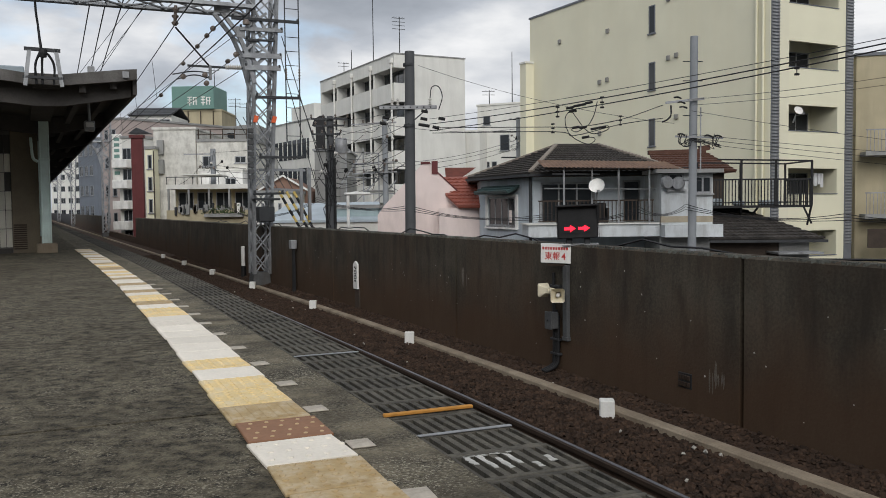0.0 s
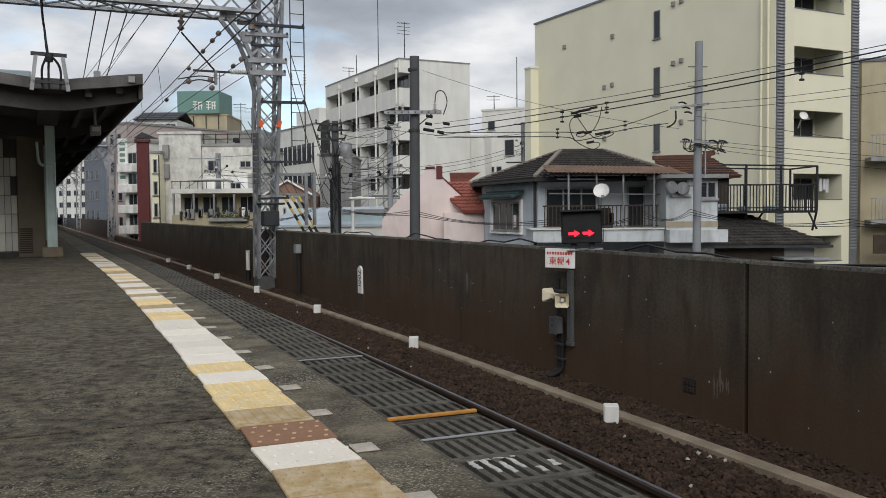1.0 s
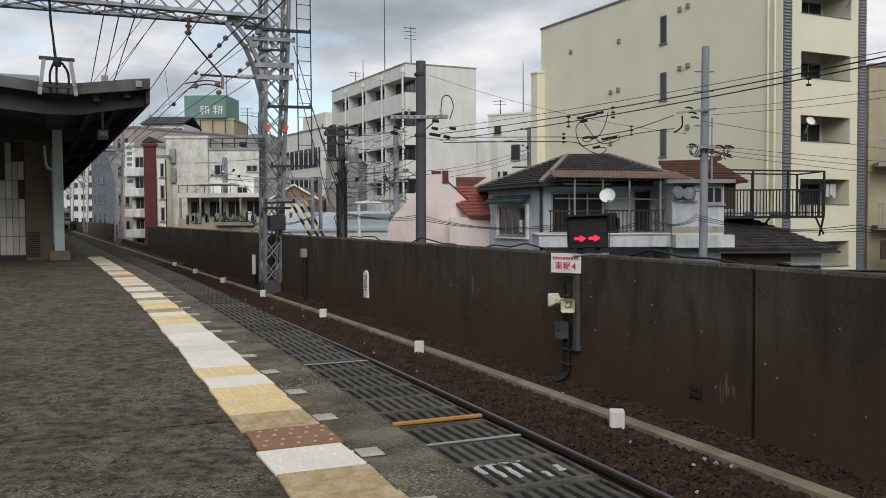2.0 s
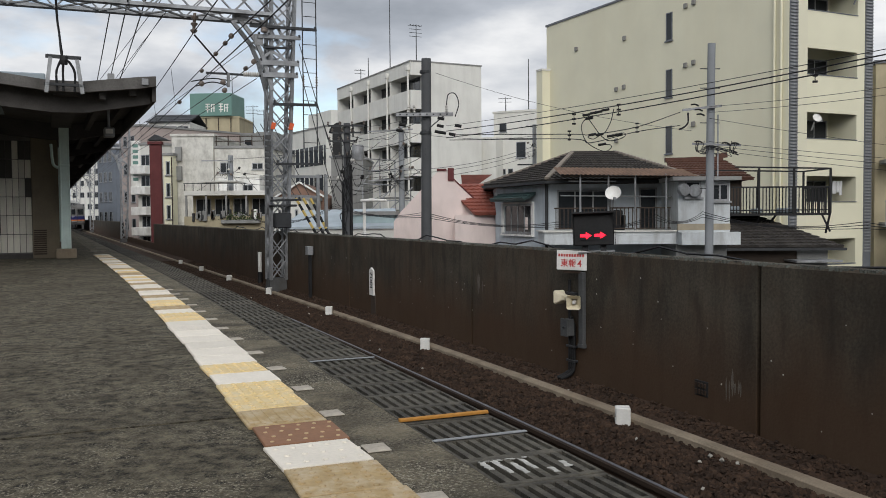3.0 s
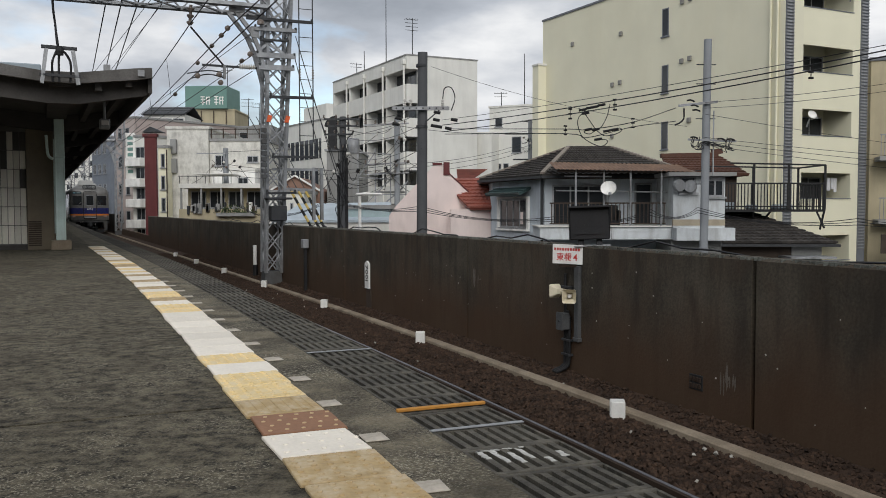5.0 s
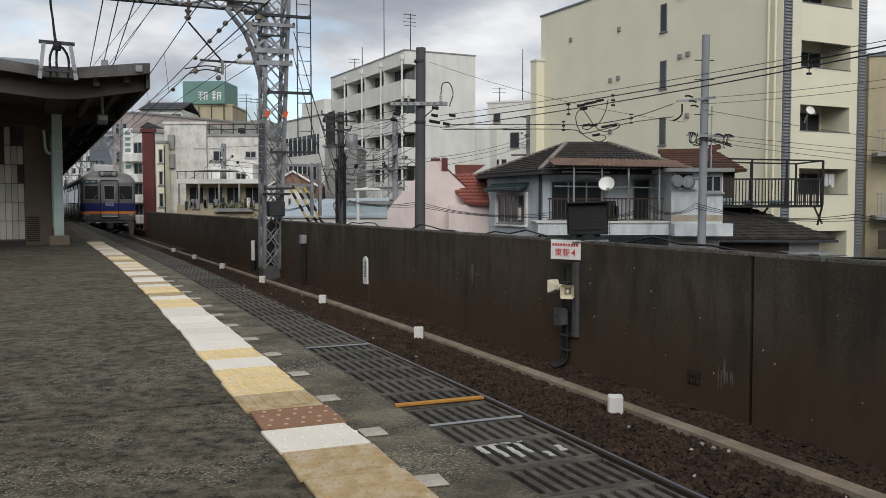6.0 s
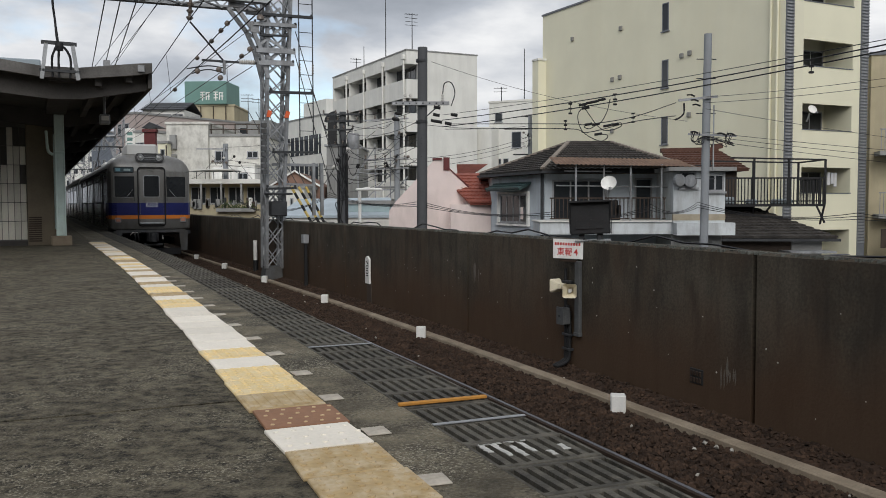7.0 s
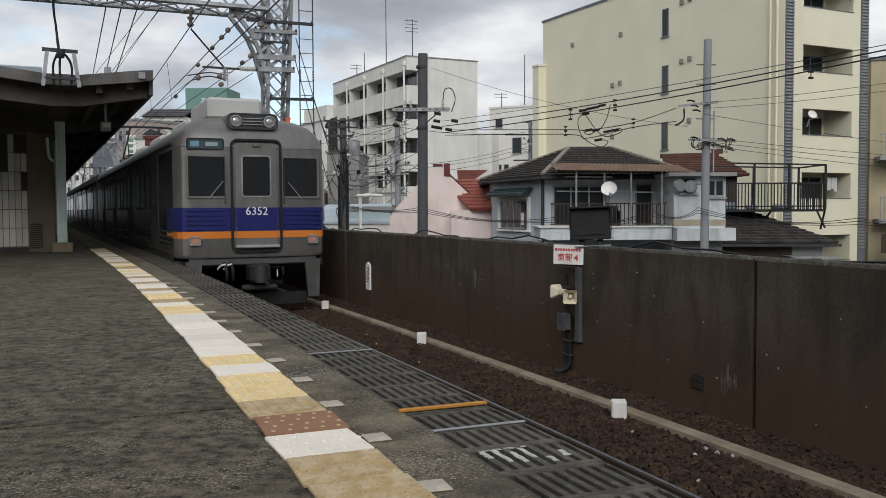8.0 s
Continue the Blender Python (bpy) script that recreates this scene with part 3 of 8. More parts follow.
while y < 20.6:
    kind, knob = order[k] if 0 <= k < len(order) else order[12 + (k * 7 + k // 3) % (len(order) - 12)]
    ob = new("tactile_tile", tiles[(kind, knob)])
    ob.matrix_basis = at_track(y, -2.115 + rnd.uniform(-0.006, 0.006), PZ + 0.001) @ pose(0, 0, 0, rnd.uniform(-0.4, 0.4), rnd.uniform(-0.3, 0.3), rnd.uniform(-2.0, 2.0))
    tagged(ob, names[kind] + " tactile paving tile along the platform edge", "tactile tile", "tactile tiles")
    if kind == "B":
        for i in range(5):
            for j in range(4):
                part("knob", Geo().lathe([(0.009, 0.013), (0.008, 0.017), (0.004, 0.018)], None, 8), DOT_CREAM, ob, "pale worn knob",
                     m=pose(-0.13 + 0.064 * i + 0.02 * (j % 2), 0.045 + 0.076 * j, 0))
    y += 0.3235 / math.hypot(1, slope(y))
    k += 1
TACTILE_END = y

# pale square plates along the concrete edge
plate = Geo().bbox((-0.046, -0.055, 0.0), (0.046, 0.055, 0.006), 0.003)
PLATE = mat("edge_plate", (0.46, 0.41, 0.34), 0.8, 0.25, 8, 60, 0.1)
first = None
for y in [2.82 - 0.58 * j for j in range(1, 20)] + [2.82, 3.40, 3.98, 4.56, 5.12, 5.70, 6.28, 6.91, 7.5, 8.1, 8.7, 9.3, 9.9, 10.5, 11.1]:
    m = at_track(y, -1.895 + rnd.uniform(-0.012, 0.012), PZ + 0.001, rnd.uniform(-5, 5))
    if first is None:
        first = solid("edge_plate", plate, PLATE, "pale square plate set in the concrete edge", "floor plate", "edge plates", m=m)
    else:
        copy_thing(first, m)


# ---------------------------------------------------------------- things on the parapet wall
def on_wall(y, z, turn=0):
    """The pose on the wall's face: x runs towards the camera's right, y into the wall."""
    return at_track(y, WALL_FACE, z, -90 + turn)


def horn(m):
    """A horn loudspeaker that points along -y."""
    ob = thing("loudspeaker", m, "cream horn loudspeaker fixed to the wall's conduit", "loudspeaker", "trackside loudspeakers")
    g = Geo()
    prof = [(0.035, 0.0), (0.036, 0.05), (0.06, 0.09), (0.085, 0.13), (0.085, 0.145)]
    vs, fs = [], []
    for r, d in prof:
        for sx, sz in ((-1, -0.8), (-0.8, -1), (0.8, -1), (1, -0.8), (1, 0.8), (0.8, 1), (-0.8, 1), (-1, 0.8)):
            vs.append((sx * r, -d, sz * r))
    for i in range(len(prof) - 1):
        for k in range(8):
            fs.append((i * 8 + k, i * 8 + (k + 1) % 8, (i + 1) * 8 + (k + 1) % 8, (i + 1) * 8 + k))
    fs.append(tuple(range(8)))
    g.add(vs, fs)
    part("horn", g, CREAM, ob)
    part("driver", Geo().lathe([(0.001, -0.12), (0.022, -0.118), (0.026, -0.09), (0.026, -0.02)], UPRIGHT @ pose(0, 0, 0, 180), 12), PORCELAIN_W, ob, "white centre cone", 40)
    part("rear_cap", Geo().lathe([(0.03, 0.0), (0.036, -0.01), (0.036, -0.06), (0.02, -0.075)], UPRIGHT, 12), CREAM, ob, "", 40)
    part("bracket", Geo().bar((0, 0.03, 0), (0, 0.03, -0.1), 0.03, 0.008), STEEL_DARK, ob, "dark steel bracket")
    return ob


def trackside_gear():
    y0 = 8.3
    # conduit board and pipes
    ob = thing("cable_duct", on_wall(8.18, 0.0), "grey steel cable duct up the parapet wall", "cable duct")
    part("duct", Geo().bbox((-0.04, -0.045, 0.45), (0.04, 0.0, 1.19), 0.006), SKIRT_GREY, ob)
    part("end_plate", Geo().bbox((-0.05, -0.05, 0.42), (0.05, 0.0, 0.46), 0.004), SKIRT_GREY, ob)
    ob = thing("conduit", on_wall(8.36, 0.0), "rusty black conduit pipes on the parapet wall", "conduit")
    for dx, z1 in ((-0.035, 1.1), (0.012, 0.72), (0.05, 0.66)):
        part("pipe", Geo().tube([(dx, -0.03, z1), (dx, -0.03, 0.25), (dx - 0.01, -0.05, 0.14), (dx - 0.08, -0.13, 0.075)], 0.017, 8), STEEL_BLACK, ob, "", 50)
    for z in (0.25, 0.4, 0.95):
        part("clip", Geo().bbox((-0.075, -0.055, z), (0.085, 0.0, z + 0.025), 0.004), STEEL_DARK, ob)
    ob = thing("junction_box", on_wall(8.33, 0.0), "grey metal junction box on the conduit", "junction box")
    part("box", Geo().bbox((-0.06, -0.13, 0.53), (0.06, -0.048, 0.70), 0.008), SKIRT_GREY, ob)
    part("cover", Geo().bbox((-0.068, -0.142, 0.525), (0.068, -0.131, 0.708), 0.004), SKIRT_GREY, ob)
    part("knob", Geo().lathe([(0.012, 0.142), (0.012, 0.152), (0.006, 0.156)], pose(0, 0, 0.62, 90), 10), STEEL_DARK, ob)
    part("gland", Geo().cyl((-0.06, -0.09, 0.6), (-0.12, -0.09, 0.59), 0.022), STEEL_BLACK, ob)
    horn(at_track(8.15, 1.68, 0.9, -38) @ Matrix.Scale(0.82, 4))
    horn(at_track(8.30, 1.68, 0.925, 190) @ Matrix.Scale(0.82, 4))
    # notice board
    ob = thing("notice_board", at_track(8.245, WALL_FACE - 0.1, 1.31, -55) @ pose(0, 0, 0, 0, 1.0, 0), "white notice board with red lettering on the wall", "sign")
    part("board", Geo().bbox((-0.165, -0.008, -0.1), (0.165, 0.0, 0.1), 0.003), WHITE, ob)
    for i in range(10):
        part("small_text_bar", Geo().box((-0.145 + 0.029 * i, -0.0105, 0.036), (-0.145 + 0.029 * i + 0.019, -0.0085, 0.064)), RED_PAINT, ob)
    lettering("東", 0.085, RED_PAINT, ob, pose(-0.078, -0.0095, -0.033, 90), bold=0.012)
    lettering("報", 0.085, RED_PAINT, ob, pose(0.008, -0.0095, -0.033, 90), bold=0.012)
    lettering("4", 0.095, RED_PAINT, ob, pose(0.088, -0.0095, -0.033, 90), bold=0.012)
    part("hanger", Geo().bar((-0.1, 0.02, -0.12), (0.1, 0.02, -0.12), 0.02), RAIL_RUST, ob)
    part("arm", Geo().bar((0, 0.01, -0.09), (0.02, 0.1, -0.09), 0.03), STEEL_DARK, ob)
    # approach indicator
    ob = thing("approach_indicator", at_track(8.12, WALL_FACE + 0.08, 1.465, -34) @ pose(0, 0, 0, 0, -2, 0), "black box with red warning arrows on the wall", "warning light")
    part("housing", Geo().bbox((-0.2, -0.09, 0.0), (0.2, 0.1, 0.33), 0.01), STEEL_BLACK, ob)
    part("visor", Geo().bbox((-0.21, -0.16, 0.318), (0.21, 0.1, 0.338), 0.004), STEEL_BLACK, ob)
    for x in (-0.206, 0.206):
        part("side_hood", Geo().add([(x, -0.16, 0.335), (x, -0.09, 0.335), (x, -0.09, 0.0), (x + 0.006, -0.16, 0.335), (x + 0.006, -0.09, 0.335), (x + 0.006, -0.09, 0.0)],
                                    [(0, 1, 2), (5, 4, 3), (0, 3, 4, 1), (1, 4, 5, 2), (2, 5, 3, 0)]), STEEL_BLACK, ob)
    for x in (-0.09, 0.09):
        part("foot", Geo().bbox((x - 0.03, -0.03, -0.07), (x + 0.03, 0.03, 0.0), 0.006), STEEL_DARK, ob)
    part("base_plate", Geo().bbox((-0.16, -0.07, -0.075), (0.2, 0.12, -0.06), 0.004), GALV, ob)
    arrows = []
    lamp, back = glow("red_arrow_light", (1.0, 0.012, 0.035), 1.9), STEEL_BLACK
    # added plates: the black back stands in for an arrow gone dark
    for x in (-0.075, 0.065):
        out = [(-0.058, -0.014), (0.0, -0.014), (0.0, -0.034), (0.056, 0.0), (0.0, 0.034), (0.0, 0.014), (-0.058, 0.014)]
        piv = part("arrow", Geo().box((-0.068, 0.0, -0.045), (0.068, 0.004, 0.045)), back, ob, "added plate whose black back stands in for the unlit arrow", m=pose(x, -0.1, 0.1))
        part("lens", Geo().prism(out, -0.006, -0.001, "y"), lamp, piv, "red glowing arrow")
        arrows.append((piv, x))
    return arrows


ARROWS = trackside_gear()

# kilometre post on the wall
ob = thing("distance_post", on_wall(14.15, 0.0), "white wooden distance post with black figures", "distance post")
part("board", Geo().prism([(-0.1, 0.42), (0.1, 0.42), (0.1, 0.84), (0.0, 0.89), (-0.1, 0.84)], -0.05, -0.02, "y"), WHITE, ob)
part("stake", Geo().bbox((-0.11, -0.02, 0.0), (0.11, -0.001, 0.46), 0.004), BROWNWOOD, ob, "dark stake behind the board")
INK = mat("black_ink", (0.02, 0.02, 0.02), 0.7, 0.1, 5, 40, 0.0)
lettering("700", 0.165, INK, ob, pose(0.0, -0.0515, 0.70, 90) @ pose(0, 0, 0, 0, 0, -90), bold=0.008)
part("small_text_bar", Geo().box((-0.05, -0.053, 0.545), (0.05, -0.0505, 0.565)), INK, ob)

# small posts, boxes and vents along the wall
ob = thing("wall_box", on_wall(17.45, 0.0), "small grey box on a dark post at the wall", "switch box")
part("box", Geo().bbox((-0.09, -0.16, 0.96), (0.09, -0.04, 1.14), 0.008), GALV, ob)
part("post", Geo().bbox((-0.035, -0.12, 0.0), (0.035, -0.06, 0.96), 0.005), STEEL_BLACK, ob)
ob = thing("cable_post", on_wall(21.6, 0.0), "short white cable riser at the wall", "cable riser")
part("pipe", Geo().cyl((0, -0.1, 0.35), (0, -0.1, 0.85), 0.05, n=12), WHITE, ob, "", 50)
part("foot", Geo().cyl((0, -0.1, 0.0), (0, -0.1, 0.35), 0.06, n=12), STEEL_BLACK, ob, "", 50)
ob = thing("wall_vent", on_wall(6.52, 0.0), "rusty cast weep grille in the wall", "drain grille")
part("frame", Geo().bbox((-0.085, -0.006, 0.27), (0.085, 0.02, 0.40), 0.004), STEEL_BLACK, ob)
for i in range(4):
    for j in range(2):
        part("cell", Geo().bbox((-0.072 + 0.037 * i, -0.014, 0.285 + 0.055 * j), (-0.072 + 0.037 * i + 0.026, -0.004, 0.325 + 0.055 * j), 0.003), RAIL_RUST, ob)
LIME = mat("lime_streak", (0.125, 0.108, 0.09), 0.9, 0.4, 8, 60, 0.1)


def lime_streaks(y, z0, z1, n, seed):
    """Pale lime runs on the concrete."""
    r = random.Random(seed)
    g = Geo()
    for _ in range(n):
        x, a, w = r.uniform(-0.09, 0.09), r.uniform(z0, (z0 + z1) / 2), r.uniform(0.004, 0.013)
        b = r.uniform((z0 + z1) / 2, z1)
        g.add([(x - w * 0.3, -0.002, a), (x + w, -0.002, a + 0.04), (x + w, -0.002, b), (x, -0.002, b + 0.04), (x - w, -0.002, b - 0.02),
               (x - w * 0.3, 0.004, a), (x + w, 0.004, a + 0.04), (x + w, 0.004, b), (x, 0.004, b + 0.04), (x - w, 0.004, b - 0.02)],
              [(0, 1, 2, 3, 4), (9, 8, 7, 6, 5), (0, 5, 6, 1), (1, 6, 7, 2), (2, 7, 8, 3), (3, 8, 9, 4), (4, 9, 5, 0)])
    return solid("lime_streak", g, LIME, "pale lime streaks run down the sooty concrete", "stain", kind="structure", m=on_wall(y, 0.0))


lime_streaks(6.17, 0.28, 0.52, 9, 2)
lime_streaks(10.4, 0.75, 1.0, 6, 4)
g = Geo()
for _ in range(70):
    y = rnd.uniform(2.5, 17)
    m = on_wall(y, rnd.uniform(0.25, 1.3))
    r = rnd.uniform(0.004, 0.010)
    g.lathe([(r, -0.004), (r * 0.9, 0.002), (r * 0.4, 0.004)], m @ pose(0, 0, 0, 90), 6)
solid("form_tie_plugs", g, PALE_STONE, "pale mortar plugs dotted over the wall", "wall plug", kind="stuff")
# broken coping: crumbs of pale mortar along the wall's top
g = Geo()
for _ in range(1500):
    y = 1.5 + 24 * rnd.random() ** 1.4
    s = rnd.uniform(0.004, 0.013)
    m = at_track(y, WALL_FACE + rnd.uniform(0.01, 0.05), WALL_TOP, rnd.uniform(0, 90))
    g.box((-s, -s * 1.6, -0.02), (s, s * 1.6, rnd.uniform(0.001, 0.008)), m)
solid("coping_crumbs", g, CONC_CAP, "crumbled pale edge of the wall's top", "coping", kind="stuff")


# ---------------------------------------------------------------- the train
def outline(ix, iy, length, back=0.0):
    """The plan of a car, its nose at y = 0, drawn in by ix at the sides and iy at the nose."""
    w = 1.26 - ix
    return [(-w, length - back), (-w, 0.42 + iy), (-w + 0.02, 0.2 + iy), (-w + 0.09, 0.07 + iy), (-w + 0.24, 0.012 + iy), (-0.45, iy), (0.45, iy),
            (w - 0.24, 0.012 + iy), (w - 0.09, 0.07 + iy), (w - 0.02, 0.2 + iy), (w, 0.42 + iy), (w, length - back)]


def loft(levels, length):
    g = Geo()
    rings = [[(x, y, z) for x, y in outline(ix, iy, length, bk)] for ix, iy, bk, z in levels]
    n = len(rings[0])
    vs = [p for r in rings for p in r]
    fs = [(i * n + k, i * n + (k + 1) % n, (i + 1) * n + (k + 1) % n, (i + 1) * n + k) for i in range(len(rings) - 1) for k in range(n)]
    fs += [tuple(range(n))[::-1], tuple(range(len(vs) - n, len(vs)))]
    return g.add(vs, fs)


def band(z0, z1, d, length):
    """A painted band round the nose, d proud of the body."""
    o, i = outline(-d, -d, length), outline(0.03, 0.03, length)
    n = len(o)
    vs = [(x, y, z) for z in (z0, z1) for x, y in o] + [(x, y, z) for z in (z0, z1) for x, y in i]
    fs = []
    for k in range(n - 1):
        fs += [(k, k + 1, n + k + 1, n + k), (n + k, n + k + 1, 3 * n + k + 1, 3 * n + k), (k, 2 * n + k, 2 * n + k + 1, k + 1), (2 * n + k, 3 * n + k, 3 * n + k + 1, 2 * n + k + 1)]
    fs += [(0, n, 3 * n, 2 * n), (n - 1, 3 * n - 1, 4 * n - 1, 2 * n - 1)]
    return Geo().add(vs, fs)


CAR = 20.3
CAB_GLASS = mat("cab_glass", (0.016, 0.018, 0.02), 0.06, 0.2, 1, 6, 0.0, spec=0.7)
GLASS_SIDE = mat("train_side_glass", (0.02, 0.022, 0.024), 0.1, 0.2, 1, 6, 0.0, spec=0.15)
LENS = mat("headlamp_lens", (0.42, 0.43, 0.42), 0.12, 0.1, 6, 40, 0.0, metal=0.5)
TAIL = mat("tail_lens", (0.50, 0.24, 0.17), 0.25, 0.1, 4, 40, 0.0)
PALE_FIGURE = mat("pale_figures", (0.75, 0.75, 0.75), 0.5, 0.05, 4, 40, 0.0)


def rounded(w, h, r, n=4):
    pts = []
    for cx, cz, a0 in ((w / 2 - r, h / 2 - r, 0), (-w / 2 + r, h / 2 - r, 90), (-w / 2 + r, -h / 2 + r, 180), (w / 2 - r, -h / 2 + r, 270)):
        for i in range(n + 1):
            a = radians(a0 + 90 * i / n)
            pts.append((cx + r * math.cos(a), cz + r * math.sin(a)))
    return pts


def ring(w, h, r, t, y0, y1):
    """A rounded frame of thickness t."""
    a, b = rounded(w, h, r), rounded(w - 2 * t, h - 2 * t, max(0.01, r - t))
    n = len(a)
    vs = [(x, y, z) for y in (y0, y1) for x, z in a] + [(x, y, z) for y in (y0, y1) for x, z in b]
    fs = []
    for k in range(n):
        j = (k + 1) % n
        fs += [(k, j, n + j, n + k), (2 * n + k, 3 * n + k, 3 * n + j, 2 * n + j), (k, 2 * n + k, 2 * n + j, j), (n + k, n + j, 3 * n + j, 3 * n + k)]
    return Geo().add(vs, fs)


def shift(geo, dx, dy, dz):
    geo.v = [(x + dx, y + dy, z + dz) for x, y, z in geo.v]
    return geo


def car_body(car, nose):
    ln = CAR
    if nose:
        part("body", loft([(0.02, 0.02, 0, 0.99), (0.0, 0.0, 0, 1.03), (0.0, 0.0, 0, 2.82)], ln), SILVER, car, "dull grey steel body", 30)
        part("roof", loft([(0.0, 0.0, 0, 2.825), (0.03, 0.02, 0, 2.95), (0.09, 0.06, 0, 3.07), (0.2, 0.16, 0, 3.2), (0.36, 0.36, 0, 3.3), (0.6, 0.7, 0, 3.385), (0.95, 1.2, 0, 3.44)], ln), SILVER, car, "domed grey roof", 60)
    else:
        prof = [(-1.26, 0.93), (1.26, 0.93), (1.26, 2.82), (1.25, 2.95), (1.2, 3.07), (1.17, 3.2), (1.0, 3.3), (0.75, 3.385), (0.4, 3.44), (-0.4, 3.44), (-0.75, 3.385), (-1.0, 3.3), (-1.17, 3.2), (-1.2, 3.07), (-1.25, 2.95), (-1.26, 2.82)]
        part("body", Geo().prism(prof, 0.25, ln), SILVER, car, "dull grey steel body", 30)
        part("gangway", Geo().bbox((-0.45, -0.2, 1.05), (0.45, 0.3, 2.95), 0.05), RUB, car, "black gangway bellows")
    part("solebar", Geo().bbox((-1.28, 0.35, 0.80), (1.28, ln, 0.935), 0.02), STEEL_DARK, car, "dark sole bar")
    for s in (-1, 1):
        x = s * 1.26
        part("side_sheet", Geo().box((x - 0.004, 0.5, 0.94), (x + 0.004, ln - 0.02, 2.8)), SIDE_STEEL, car, "bare steel side sheet with shade in its colour")
        # corrugated lower side and rain gutter
        for k in range(5):
            z = 1.06 + 0.09 * k
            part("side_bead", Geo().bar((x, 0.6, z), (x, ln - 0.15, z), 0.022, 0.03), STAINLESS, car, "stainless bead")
        part("gutter", Geo().bar((s * 1.25, 0.5, 2.9), (s * 1.25, ln, 2.9), 0.05, 0.04), STEEL_DARK, car, "dark rain gutter")
        for k in range(4):
            y = 1.9 + 4.55 * k + (1.0 if k else 0.5)
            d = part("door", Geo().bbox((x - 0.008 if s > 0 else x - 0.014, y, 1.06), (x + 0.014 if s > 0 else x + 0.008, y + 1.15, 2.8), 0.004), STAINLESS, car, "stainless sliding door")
            part("pane", Geo().bbox((x - 0.018, y + 0.3, 1.85), (x + 0.018, y + 0.85, 2.6), 0.004), GLASS_SIDE, d, "dark door window")
            if k < 3:
                for j in range(3):
                    yy = y + 1.55 + 0.98 * j
                    w = part("window", Geo().bbox((x - 0.01, yy - 0.42, 1.80), (x + 0.01, yy + 0.42, 2.62), 0.004), STAINLESS, car, "aluminium-framed side window")
                    part("pane", Geo().bbox((x - 0.015, yy - 0.37, 1.85), (x + 0.015, yy + 0.37, 2.57), 0.004), GLASS_SIDE, w, "dark glass")
    for k, y in enumerate((3.2, 7.2, 11.2, 15.2)):
        if nose and k == 3:
            continue
        part("roof_unit", Geo().bbox((-0.62, y, 3.38), (0.62, y + 2.1, 3.6), 0.06), PALEGREY, car, "pale grey roof ventilator")
    for y0 in (2.1, 15.3):
        b = part("bogie", Geo().bbox((-1.0, 0.0, 0.42), (-0.86, 2.7, 0.62), 0.02).bbox((0.86, 0.0, 0.42), (1.0, 2.7, 0.62), 0.02).bbox((-1.0, 1.1, 0.4), (1.0, 1.6, 0.64), 0.02), STEEL_BLACK, car, "black bogie", m=pose(0, y0, 0))
        for yy in (0.35, 2.35):
            for sx in (-1, 1):
                part("wheel", Geo().lathe([(0.05, 0.08), (0.40, 0.06), (0.43, 0.02), (0.43, -0.06), (0.46, -0.075), (0.46, -0.09), (0.05, -0.09)],
                                          pose(sx * 0.575, yy, 0.435, 0, 90 * sx, 0), 24), STEEL_DARK, b, "steel wheel", 40)
            part("axle", Geo().cyl((-0.6, yy, 0.43), (0.6, yy, 0.43), 0.07), STEEL_BLACK, b, "", 40)
    for y0, w in ((6.2, 2.2), (9.0, 1.6), (11.2, 2.6)):
        part("equipment_case", Geo().bbox((-1.2, y0, 0.36), (1.2, y0 + w, 0.8), 0.04), STEEL_BLACK, car, "black underfloor equipment case")


